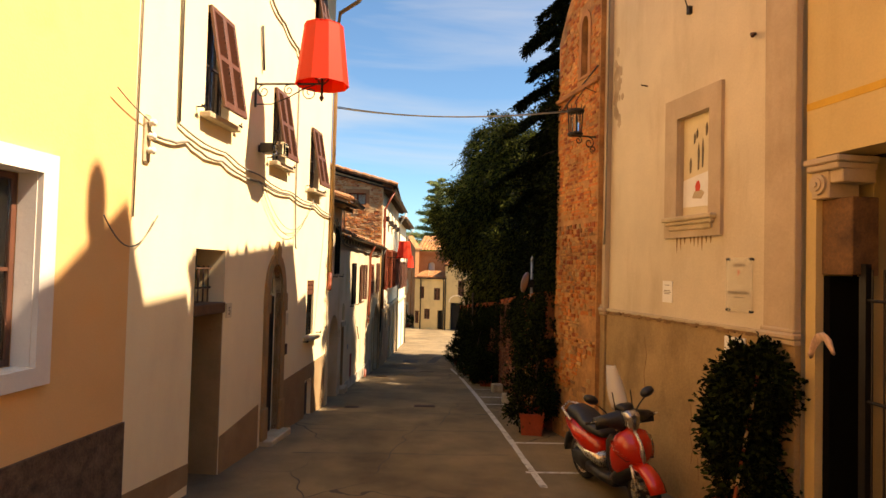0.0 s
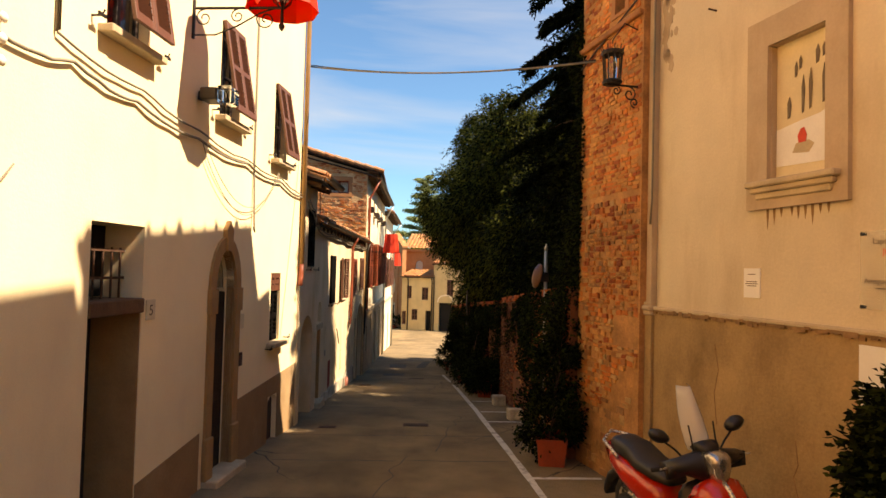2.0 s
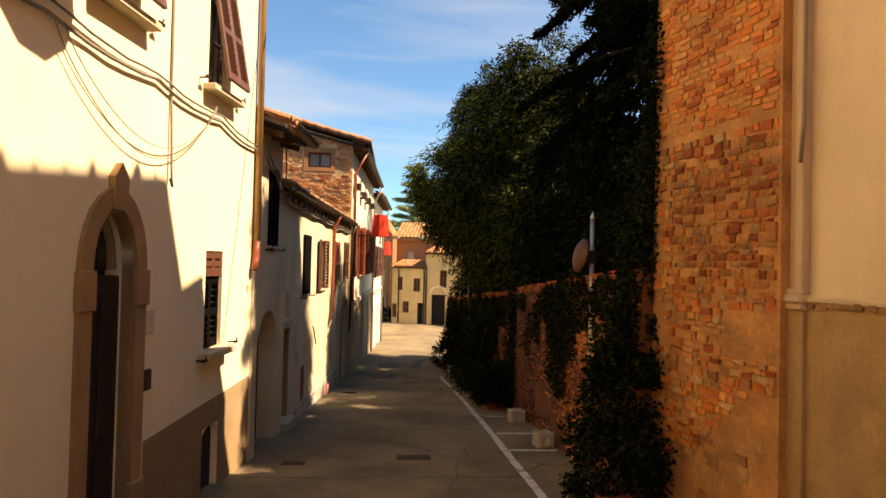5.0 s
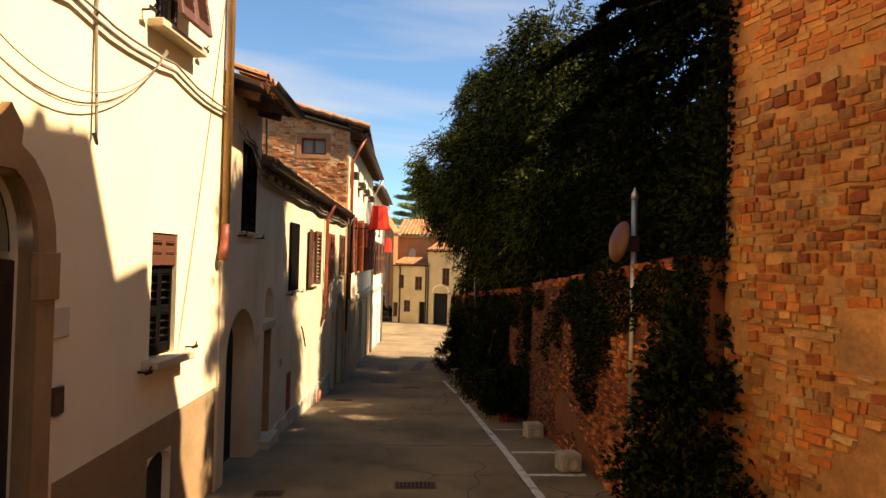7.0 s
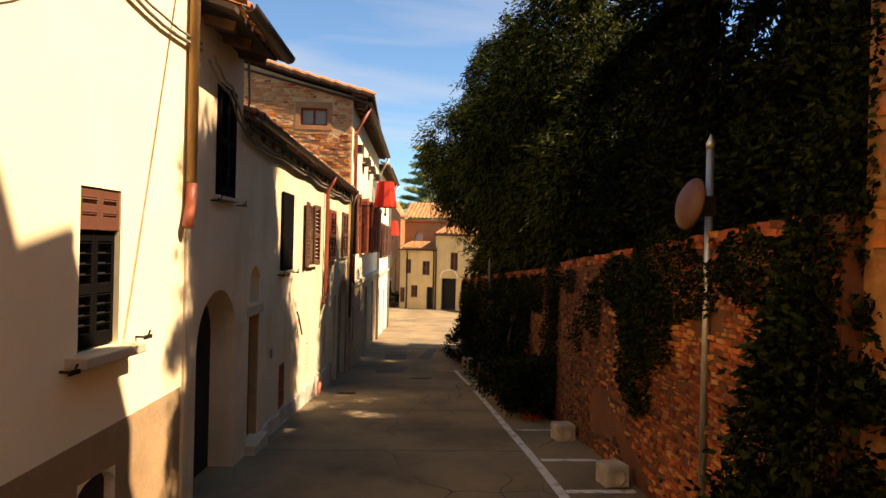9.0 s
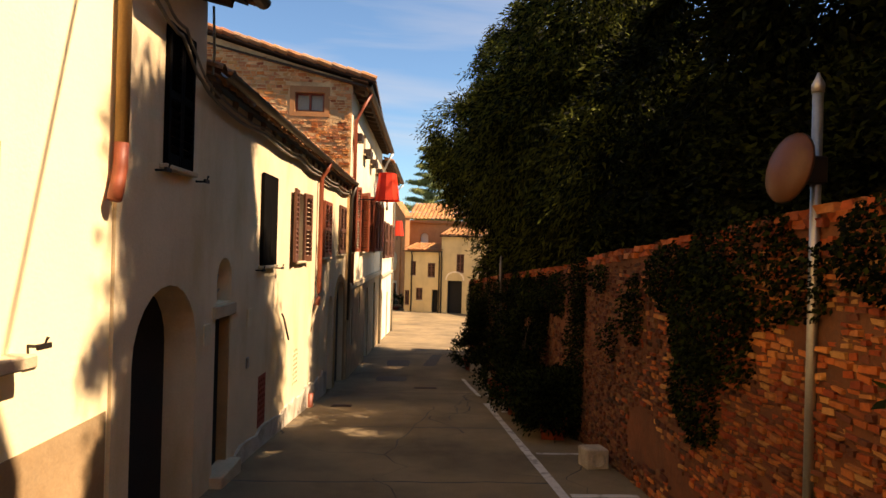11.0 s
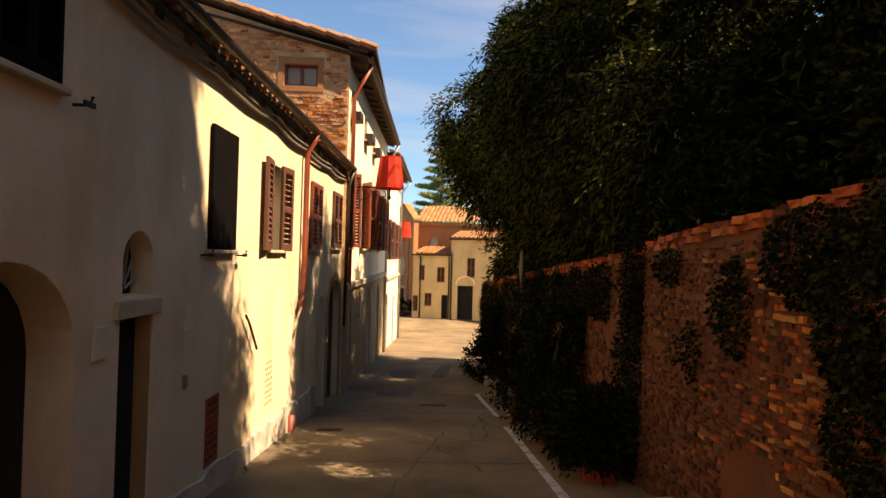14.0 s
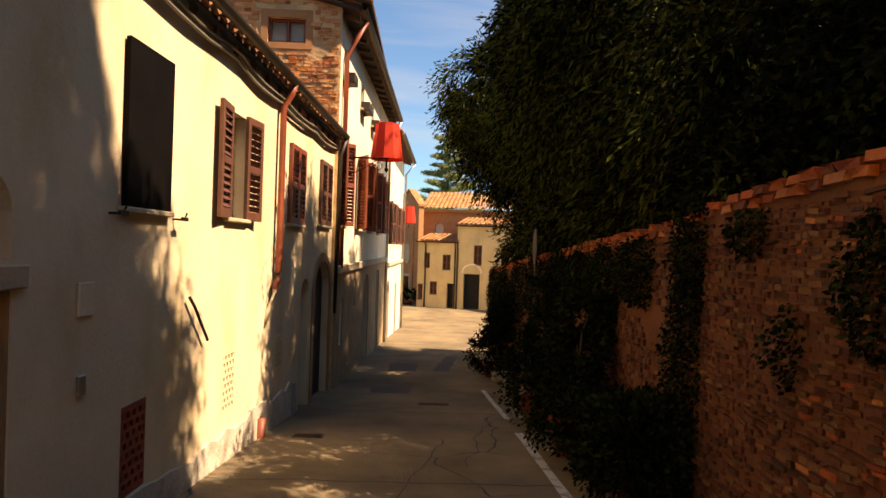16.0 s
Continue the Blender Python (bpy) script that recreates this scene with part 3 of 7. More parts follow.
facade(ha, LA, 7.3, [NICHE, DOOR_A, rect(5.76, 6.2, 0.1, 1.17), arch(5.78, 6.2, -1.5, -0.86, 0.12)] + [rect(a, b, c, d) for a, b, c, d in WIN_A] + [rect(1.5, 2.1, 5.9, 7.0), rect(5.7, 6.25, 5.7, 6.9)], M["plaster_white"], 0.5)
shell(ha, LA, 7.3, 7.0, M["plaster_white"])
eave(ha, -0.1, LA + 0.05, 7.32, 0.55, 7.0)
gutter(ha, -0.1, LA + 0.1, -0.64, 7.4)
for a, b, c, d in WIN_A + [(5.76, 6.2, 0.1, 1.17), (1.5, 2.1, 5.9, 7.0), (5.7, 6.25, 5.7, 6.9)]:
    casement(ha, a, b, c, d, M["wood_dark"], 0.1)
    opening_shade(ha, a + 0.052, b - 0.052, c + 0.052, d - 0.052, 0.2)
    sill(ha, a - 0.12, b + 0.12, c, M["stone_pale"])
for a, b, c, d in WIN_A + [(5.7, 6.25, 5.7, 6.9)]:
    hh = d - c - 0.06
    for k in range(2):
        w2 = (b - a) / 2
        louvre(ha, w2, hh, M["shutter_brown"], hm(ha, a + w2 * k, -0.03, d, 0) @ pose(0, 0, 0, -10) @ Matrix.Translation((0, 0, -hh)))
    hook(ha, a - 0.2, c + 0.03)
    hook(ha, b + 0.2, c + 0.03)
# Upper slats brown as if lit; lower leaf and backing blackened as shade.
for k in range(2):
    louvre(ha, 0.22, 0.27, M["shutter_brown"], hm(ha, 5.76 + 0.22 * k, 0.03, 0.89))
    louvre(ha, 0.22, 0.77, M["shutter_dark"], hm(ha, 5.76 + 0.22 * k, 0.06, 0.115))
hpart("inner_lining", a_box(5.765, 0.084, 0.11, 6.195, 0.094, 0.88), M["dark_void"], ha)
hook(ha, 6.42, 0.12)
hook(ha, 5.6, 0.02)
opening_shade(ha, 5.78, 6.2, -1.5, -0.7, 0.4)
hpart("cellar_door", a_box(5.78, 0.08, -1.6, 6.2, 0.12, -0.74), M["wood_dark"], ha)
# painted dado in pieces between the openings
for pts in ([(0.02, -1.2), (1.35, -1.2), (1.35, -0.95), (0.02, -0.86)], [(2.17, -1.35), (3.5, -1.4), (3.5, -0.7), (2.17, -0.85)],
            [(4.6, -1.55), (5.78, -1.6), (5.78, -0.47), (4.6, -0.53)], [(6.2, -1.65), (LA - 0.02, -1.7), (LA - 0.02, -0.4), (6.2, -0.45)], [(5.78, -0.74), (6.2, -0.74), (6.2, -0.45), (5.78, -0.47)]):
    hpart("dado", slab(pts, (), -0.006, 0.0), M["dado_brown"], ha, "brown painted dado")
# doorway with a barred light above it
hpart("lintel", a_box(1.35, -0.02, 0.8, 2.19, 0.5, 0.94, 0.012), M["wood_beam"], ha, "worn timber lintel")
hpart("door", a_box(1.3, 0.5, -1.6, 2.22, 0.55, 0.85), M["wood_dark"], ha)
hpart("jamb", a_box(2.155, 0.01, -1.6, 2.169, 0.5, 0.8), M["stone_brown"], ha, "brown door jamb")
opening_shade(ha, 1.4, 2.12, 1.0, 1.58, 0.4)
for i in range(6):
    u = 1.43 + i * 0.135
    hpart("bar", tube(bmesh.new(), [(u, 0.2, 0.94), (u, 0.2, 1.42)], 0.012, 6), M["rust_iron"], ha)
for z in (1.12, 1.38):
    hpart("rail", a_box(1.35, 0.19, z, 2.17, 0.21, z + 0.025), M["rust_iron"], ha)
# arched door
surround(ha, 3.76, 4.36, -1.3, 0.98, 0.16, M["stone_brown"], rise=0.5)
hpart("keystone", slab([(3.985, 1.46), (4.135, 1.46), (4.16, 1.72), (4.06, 1.84), (3.96, 1.72)], (), -0.06, 0.0), M["stone_brown"], ha)
dr = hpart("door", slab(arch(3.76, 4.36, -1.4, 0.92, 0.02), (), 0.12, 0.17), M["wood_dark"], ha, "dark varnished panelled wooden door")
for u in (3.82, 4.09):
    for z0, z1 in ((-0.95, -0.45), (-0.38, 0.2), (0.27, 0.8)):
        part("panel", a_box(u, 0.105, z0, u + 0.21, 0.12, z1, 0.01), M["wood_dark"], dr)
hpart("fanlight", slab(arch(3.78, 4.34, 0.98, 0.985, 0.48), (), 0.14, 0.16), M["pane"], ha)
opening_shade(ha, 3.82, 4.3, 0.9, 1.42, 0.24)
hpart("doorstep", a_box(3.6, -0.2, -1.5, 4.5, 0.1, -1.29, 0.015), M["stone_pale"], ha, "worn pale stone doorstep")
# corner downpipe
pipe(ha, [(LA - 0.02, -0.64, 7.34), (LA - 0.02, -0.5, 7.15), (LA - 0.02, -0.1, 6.9), (LA - 0.02, -0.06, 6.6), (LA - 0.02, -0.06, 1.3)], M["stone_brown"], 0.042)
pipe(ha, [(LA - 0.02, -0.06, 1.32), (LA - 0.025, -0.06, 1.16), (LA - 0.05, -0.063, 1.06), (LA - 0.09, -0.066, 0.95)], M["copper_pipe"], 0.045, "pipe_elbow")

# sage-coloured row: a higher bay and a long lower wing
hb = house("house", (-1.97, 13.25), (-1.55, 23.7), "long low sage-grey plastered house with louvred shutters", -1.6)
LB, HB = 10.45, 1.25
ARCH_B, DOOR_B = arch(0.02, 1.18, down(hb, 0.5), -0.17, 0.53), rect(1.66, 2.12, down(hb, 1.8), 0.0)
WB = [(0.42, 0.92, 1.28, 2.36)]
holes = [ARCH_B, DOOR_B, arch(1.68, 2.1, 0.12, 0.36, 0.2), rect(3.1, 3.7, 0.45, 1.53), rect(4.98, 5.5, 0.47, 1.5), rect(7.2, 8.0, 0.5, 1.55), rect(9.1, 10.0, 0.55, 1.6),
         rect(3.18, 3.52, -1.5, -0.88), rect(5.02, 5.36, -1.44, -0.82), rect(6.84, 7.14, -1.36, -0.78), arch(8.95, 10.15, down(hb, 9.6), -0.5, 0.45), arch(8.1, 8.6, down(hb, 8.3), -0.5, 0.22)]
out = [(-0.24, down(hb, 0)), (LB, down(hb, LB)), (LB, 2.12), (HB, 2.12), (HB, 2.82), (-0.24, 2.82)]
hpart("wall", slab(out, holes + [rect(*WB[0])], 0, 0.45), M["plaster_sage"], hb)
shell(hb, LB, 2.12, 6.0, M["plaster_sage"])
hpart("bay_wall", a_box(HB - 0.3, 0.45, 2.0, HB, 6.0, 2.82), M["plaster_sage"], hb)
eave(hb, -0.2, HB + 0.05, 2.82, 0.34, 6.0, tiles=True)
eave(hb, HB, LB, 2.12, 0.09, 6.0)
gutter(hb, HB - 0.05, LB - 0.05, -0.2, 2.2, 0.06)
gutter(hb, -0.2, HB + 0.1, -0.46, 2.88)
for r in (rect(0.42, 0.92, 1.28, 2.36), rect(3.1, 3.7, 0.45, 1.53), rect(7.2, 8.0, 0.5, 1.55), rect(9.1, 10.0, 0.55, 1.6), rect(4.98, 5.5, 0.47, 1.5)):
    u0, u1, z0, z1 = r[0][0], r[1][0], r[0][1], r[2][1]
    casement(hb, u0, u1, z0, z1, M["trim_white"] if u0 == 4.98 else M["wood_dark"], 0.12)
    opening_shade(hb, u0 + 0.052, u1 - 0.052, z0 + 0.052, z1 - 0.052, 0.22)
    sill(hb, u0 - 0.06, u1 + 0.06, z0, M["stone_pale"], 0.06, 0.04)
for u in (0.42, 0.67):
    louvre(hb, 0.25, 1.08, M["shutter_dark"], hm(hb, u, -0.02, 1.28))
for u0, w2 in ((3.08, 0.32), (3.4, 0.32)):
    bm = a_box(u0, -0.05, 0.43, u0 + w2 - 0.005, -0.01, 1.55, 0.006)
    hpart("board_shutter", bm, M["shutter_dark"], hb, "dark boarded shutter")
louvre(hb, 0.38, 1.06, M["shutter_brown"], hm(hb, 5.0, -0.03, 0.46, 0, 0, 186))
louvre(hb, 0.38, 1.06, M["shutter_brown"], hm(hb, 5.44, -0.03, 0.46, 0, 0, -6))
for u in (7.2, 7.6):
    louvre(hb, 0.4, 1.05, M["shutter_red"], hm(hb, u, -0.03, 0.5))
for u in (9.1, 9.55):
    louvre(hb, 0.45, 1.05, M["shutter_brown"], hm(hb, u, -0.03, 0.55))
for u in (0.3, 1.08, 2.96, 3.86):
    hook(hb, u, 1.22 if u < 2 else 0.4)
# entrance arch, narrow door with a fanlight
# Black sheets in the arch and narrow doorway take the place of shade.
hpart("door", slab(arch(0.025, 1.175, down(hb, 0.5), -0.17, 0.525), (), 0.27, 0.33), M["dark_void"], hb, "black sheet standing in for the shade of the cellar entrance")
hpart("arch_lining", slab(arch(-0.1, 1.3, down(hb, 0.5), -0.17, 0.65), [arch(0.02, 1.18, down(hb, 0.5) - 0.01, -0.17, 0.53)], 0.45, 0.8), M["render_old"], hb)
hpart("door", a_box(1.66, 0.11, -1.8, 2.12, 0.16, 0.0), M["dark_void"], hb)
hpart("door_frame", a_box(2.09, 0.012, -1.6, 2.119, 0.11, -0.021), M["stone_brown"], hb)
hpart("lintel", a_box(1.58, -0.03, -0.02, 2.2, 0.3, 0.1, 0.008), M["stone_pale"], hb)
hpart("doorstep", a_box(1.6, -0.12, -1.9, 2.2, 0.1, -1.5, 0.012), M["stone_pale"], hb)
opening_shade(hb, 1.72, 2.06, 0.16, 0.5, 0.16)
for k in range(7):
    a = math.pi * (k + 0.5) / 7
    hpart("fanlight_ray", tube(bmesh.new(), [(1.89 + 0.05 * math.cos(a), 0.12, 0.15 + 0.05 * math.sin(a)), (1.89 + 0.2 * math.cos(a), 0.12, 0.15 + 0.38 * math.sin(a))], 0.01, 5), M["galvanised"], hb)
# brick ventilation grilles
for u0, u1, z0, z1 in ((3.18, 3.52, -1.5, -0.88), (5.02, 5.36, -1.44, -0.82), (6.84, 7.14, -1.36, -0.78)):
    clay = M["terracotta"] if u0 < 4 else M["plaster_sage"]
    opening_shade(hb, u0, u1, z0, z1, 0.2)
    gr = hpart("grille", slab(rect(u0, u1, z0, z1), [rect(u0 + 0.02, u1 - 0.02, z0 + 0.02, z1 - 0.02)], 0.0, 0.1), clay, hb, "brick ventilation grille" if u0 < 4 else "cream-washed brick ventilation grille")
    n = 9
    for i in range(n):
        z = z0 + (i + 0.5) * (z1 - z0) / n
        part("brick", a_box(u0 + 0.015, 0.0, z - 0.012, u1 - 0.015, 0.09, z + 0.012, m=None), clay, gr)
        if i:
            for k in range(4):
                u = u0 + (k + (0.3 if i % 2 else 0.75)) * (u1 - u0) / 4.1
                part("brick", a_box(u - 0.02, 0.005, z - (z1 - z0) / n + 0.012, u + 0.02, 0.085, z - 0.012), clay, gr)
for u0, u1, zt in ((8.95, 10.15, -0.05), (8.1, 8.6, -0.28)):
    opening_shade(hb, u0, u1, -2.6, zt, 0.42)
    hpart("door", a_box(u0, 0.12, -2.7, u1, 0.17, zt), M["wood_dark"], hb)
hpart("door_surround", slab(arch(8.8, 10.3, down(hb, 9.6), -0.5, 0.6), [arch(8.95, 10.15, down(hb, 9.6) + 0.01, -0.5, 0.45)], -0.02, 0.0), M["stone_brown"], hb)
M["plinth_pale"] = material("plinth_pale", (0.52, 0.46, 0.36), 0.95, 0.35, 2.5, 40, 0.6, stain=(0.28, 0.22, 0.14), stain_amount=0.7, stain_scale=(2, 2, 2))
pw = random.Random(21)
edge = [(u, -1.5 - 0.035 * (u - 2.4) + pw.uniform(-0.05, 0.05)) for u in [2.3 + 0.2 * k for k in range(29)]]
hpart("plinth", slab([(2.3, down(hb, 2.3)), (7.9, down(hb, 7.9))] + edge[::-1], (), -0.03, 0.0), M["plinth_pale"], hb, "rough pale cement plinth with a ragged edge")
# red downpipe
pipe(hb, [(6.62, -0.2, 2.16), (6.62, -0.16, 2.03), (6.62, -0.07, 1.88), (6.62, -0.07, -0.1), (6.6, -0.07, -0.2), (6.5, -0.06, -0.32)], M["copper_pipe"], 0.04)
pipe(hb, [(6.5, -0.06, -0.32), (6.38, -0.03, -0.55), (6.33, 0.02, -0.75)], M["stone_pale"], 0.03, "drain_spout")
pipe(hb, [(LB - 0.08, -0.2, 2.16), (LB - 0.08, -0.1, 1.85), (LB - 0.08, -0.07, -1.0)], M["gutter_dark"], 0.04)
pipe(hb, [(6.15, -0.05, -2.4), (6.15, -0.05, -1.75)], M["copper_pipe"], 0.06, "standpipe")

# brick-gabled house, cream front
hc = house("house", (-1.5, 23.6), (-1.22, 33.4), "tall cream house with a weathered brick gable and red shutters", -3.0)
LC = 9.8
WC1 = [(0.25, 0.75), (2.6, 3.4), (4.6, 5.4), (6.8, 7.6)]
holes = [rect(a, b, 0.6, 2.2) for a, b in WC1] + [rect(a + 0.1, b - 0.1, 3.3, 3.9) for a, b in WC1] + [rect(0.6, 0.95, -1.7, -0.8), arch(4.2, 5.2, down(hc, 4.5), -1.0, 0.5), rect(7.0, 7.8, down(hc, 7.2), -0.5), rect(2.4, 2.7, -1.1, -0.5)]
facade(hc, LC, 4.4, holes, M["plaster_cream"])
flank(hc, LC - 0.3, 4.4, 7.0, M["plaster_cream"])
for i, (a, b) in enumerate(WC1):
    for z0, z1 in ((0.6, 2.2), (3.3, 3.9)):
        a2, b2 = (a, b) if z0 < 1 else (a + 0.1, b - 0.1)
        opening_shade(hc, a2, b2, z0, z1)
        sill(hc, a2 - 0.08, b2 + 0.08, z0, M["stone_pale"], 0.08, 0.05)
        ww = (b2 - a2) / 2
        if z0 < 1:
            louvre(hc, ww, z1 - z0, M["shutter_red"], hm(hc, a2, -0.03, z0, 0, 0, 215))
            louvre(hc, ww, z1 - z0, M["shutter_red"], hm(hc, b2, -0.03, z0, 0, 0, -35))
        else:
            casement(hc, a2, b2, z0, z1, M["wood_dark"], 0.2)
            hpart("flower_box", a_box(a2 - 0.05, -0.22, z0 - 0.05, b2 + 0.05, -0.02, z0 + 0.14, 0.01), M["wood_dark"], hc)
hpart("string_course", a_box(0.0, -0.09, -0.3, LC, 0.0, -0.14, 0.02), M["stone_pale"], hc)
hpart("stone_facing", slab([(0.02, down(hc, 0)), (LC, down(hc, LC)), (LC, -0.3), (0.02, -0.3)], holes[8:], -0.02, 0.0), M["stone_tan"], hc, "pale stone-faced ground floor")
opening_shade(hc, 0.6, 0.95, -1.7, -0.8); opening_shade(hc, 4.2, 5.2, -3.4, -0.5, 0.3); opening_shade(hc, 7.0, 7.8, -3.6, -0.5, 0.3); opening_shade(hc, 2.4, 2.7, -1.1, -0.5)
eave(hc, -0.15, LC, 4.42, 0.32, 7.0, 0.24, rafters=0.6)
gutter(hc, -0.15, LC, -0.4, 4.48)
pipe(hc, [(0.35, -0.4, 4.4), (0.3, -0.2, 4.0), (0.25, -0.07, 3.7), (0.25, -0.07, -0.2)], M["copper_pipe"], 0.045)
pipe(hc, [(LC - 0.1, -0.4, 4.4), (LC - 0.1, -0.2, 4.0), (LC - 0.1, -0.07, 3.7), (LC - 0.1, -0.07, -3.0)], M["galvanised"], 0.045)
hd = house("house", (-1.22, 33.4), (-0.95, 41.0), "cream house lower down the lane, with brown shutters", -3.6)
LD = 7.6
WD = [(0.9, 1.7), (3.2, 4.0), (5.4, 6.2)]
holes = [rect(a, b, 0.3, 1.8) for a, b in WD] + [arch(1.0, 2.0, down(hd, 1.5), -1.5, 0.5), rect(4.4, 5.2, down(hd, 4.5), -1.3)]
facade(hd, LD, 4.0, holes, M["plaster_cream"])
shell(hd, LD, 4.0, 7.0, M["plaster_cream"])
eave(hd, 0, LD, 4.02, 0.4, 7.0)
gutter(hd, 0, LD, -0.48, 4.08)
for a, b in WD:
    opening_shade(hd, a, b, 0.3, 1.8)
    louvre(hd, 0.4, 1.5, M["shutter_brown"], hm(hd, a, -0.03, 0.3, 0, 0, 200))
    louvre(hd, 0.4, 1.5, M["shutter_brown"], hm(hd, b, -0.03, 0.3, 0, 0, -20))
opening_shade(hd, 1.0, 2.0, -4, -1.0, 0.3); opening_shade(hd, 4.4, 5.2, -4, -1.3, 0.3)
pipe(hd, [(LD - 0.1, -0.48, 4.0), (LD - 0.1, -0.1, 3.5), (LD - 0.1, -0.07, -3.5)], M["galvanised"], 0.045)
hpart("string_course", a_box(0.0, -0.08, -0.5, LD, 0.0, -0.36, 0.02), M["stone_pale"], hd)

# ---- shady side ----
# chapel-like beige building with corner pilasters
hs = house("house", (2.85, 9.4), (3.6, 5.5), "beige plastered building with a framed niche and stained render below", -1.0)
LS = 3.97
TOP_S = 7.95
hpart("wall", slab([(0, down(hs, 0)), (LS, down(hs, LS)), (LS, TOP_S + 1.2), (0, TOP_S)], [rect(2.0, 2.64, 2.2, 3.45)], 0, 0.5), M["plaster_beige"], hs)
hpart("wall_back", a_box(0.0, 0.5, -1.6, LS, 0.55, TOP_S), M["plaster_beige"], hs)
flank(hs, 0.0, TOP_S, 8.0, M["plaster_beige"])
hpart("lower_render", slab([(0.16, -1.7), (3.6, -1.5), (3.6, 0.88), (0.16, 0.88)], (), -0.035, 0.0), M["render_old"], hs, "cracked ochre render, stained by damp")
for u0, u1 in ((-0.14, 0.2), (3.57, 4.0)):
    hpart("pilaster", a_box(u0, -0.06, 0.95, u1, 0.0, TOP_S, 0.006), M["plaster_pinkish"], hs)
    hpart("pilaster_edge", a_box(u1 - 0.06, -0.085, 0.95, u1 + 0.01, 0.0, TOP_S, 0.008), M["plaster_pinkish"], hs)
    hpart("pilaster_base", a_box(u0 - 0.01, -0.075, -1.7, u1 + 0.012, 0.0, 0.82, 0.006), M["render_old"], hs)
    bm = a_box(u0 - 0.03, -0.12, 0.86, u1 + 0.03, 0.0, 0.93, 0.02)
    box(bm, u0 - 0.02, -0.1, 0.81, u1 + 0.02, 0.0, 0.865, 0.012)
    box(bm, u0 - 0.015, -0.09, 0.925, u1 + 0.015, 0.0, 0.97, 0.012)
    hpart("moulding", bm, M["plaster_pinkish"], hs)
hpart("moulding", a_box(0.2, -0.06, 0.87, 3.56, 0.0, 0.92, 0.014), M["stone_pale"], hs)
# framed niche with a faded painted panel
fr = hpart("niche_frame", slab(rect(1.74, 2.86, 1.93, 3.72), [rect(2.0, 2.64, 2.2, 3.45)], -0.045, 0.0), M["plaster_pinkish"], hs)
part("reveal", slab(rect(1.99, 2.65, 2.19, 3.46), [rect(2.004, 2.636, 2.204, 3.446)], 0.002, 0.06), M["plaster_pinkish"], fr)
bm = a_box(1.8, -0.13, 2.13, 2.8, 0.1, 2.19, 0.014)
box(bm, 1.84, -0.1, 2.08, 2.76, 0.0, 2.135, 0.012)
box(bm, 1.88, -0.07, 2.02, 2.72, 0.0, 2.085, 0.01)
part("sill", bm, M["stone_pale"], fr)
M["panel_cream"] = material("panel_cream", (0.66, 0.56, 0.36), 0.8, 0.12, 3, 50, 0.05)
M["panel_white"] = material("panel_white", (0.74, 0.72, 0.68), 0.8, 0.08, 4, 50, 0.03)
M["ink"] = material("ink", (0.16, 0.12, 0.08), 0.9, 0.3, 10, 60, 0)
M["red_dot"] = material("red_dot", (0.60, 0.06, 0.03), 0.7, 0.2, 10, 60, 0)
pn = part("painted_panel", a_box(2.0, 0.18, 2.2, 2.64, 0.2, 3.45), M["panel_cream"], hs, "cream panel painted with a white cloth and red shape", Matrix.Translation((0, -0.12, 1.0)))
part("white_patch", slab([(2.01, 2.32), (2.63, 2.3), (2.63, 2.78), (2.5, 2.72), (2.3, 2.7), (2.01, 2.66)], (), 0.174, 0.178), M["panel_white"], pn)
for u, z, w, h in ((2.14, 2.74, 0.025, 0.2), (2.3, 2.76, 0.02, 0.34), (2.38, 2.78, 0.02, 0.36), (2.52, 2.8, 0.02, 0.34), (2.58, 2.86, 0.02, 0.2), (2.22, 3.1, 0.02, 0.14), (2.27, 3.16, 0.02, 0.12), (2.45, 3.16, 0.025, 0.16), (2.52, 3.2, 0.02, 0.12)):
    part("brush_stroke", slab([(u, z), (u + w, z + 0.01), (u + w * 1.6, z + h * 0.6), (u + w * 0.8, z + h), (u - w * 0.2, z + h * 0.7)], (), 0.172, 0.177), M["ink"], pn)
part("red_shape", slab([(2.27, 2.5), (2.35, 2.5), (2.36, 2.56), (2.33, 2.63), (2.29, 2.62), (2.26, 2.56)], (), 0.168, 0.172), M["red_dot"], pn)
part("grey_shape", slab([(2.2, 2.42), (2.38, 2.4), (2.44, 2.47), (2.38, 2.51), (2.24, 2.5)], (), 0.17, 0.173), M["stone_pale"], pn)
M["drip_stain"] = material("drip_stain", (0.26, 0.15, 0.07), 0.95, 0.4, 8, 40, 0.2)
dr_ = random.Random(8)
for k in range(9):
    u, L = 1.98 + 0.085 * k + dr_.uniform(-0.02, 0.02), dr_.uniform(0.05, 0.2)
    hpart("drip_stain", slab([(u - 0.012, 1.93 - L * 0.4), (u, 1.93 - L), (u + 0.012, 1.93 - L * 0.5), (u + 0.016, 1.93), (u - 0.016, 1.93)], (), -0.002, 0.0), M["drip_stain"], hs)
for pts in ([(2.35, -0.1), (2.38, -0.3), (2.33, -0.42), (2.4, -0.62), (2.37, -0.8)], [(1.3, 0.6), (1.36, 0.35), (1.3, 0.1), (1.34, -0.2)], [(2.4, -0.62), (2.5, -0.7), (2.52, -0.95)]):
    hpart("crack", tube(bmesh.new(), [(u, -0.034, z) for u, z in pts], 0.006, 5), M["drip_stain"], hs)
edge = bmesh.new()
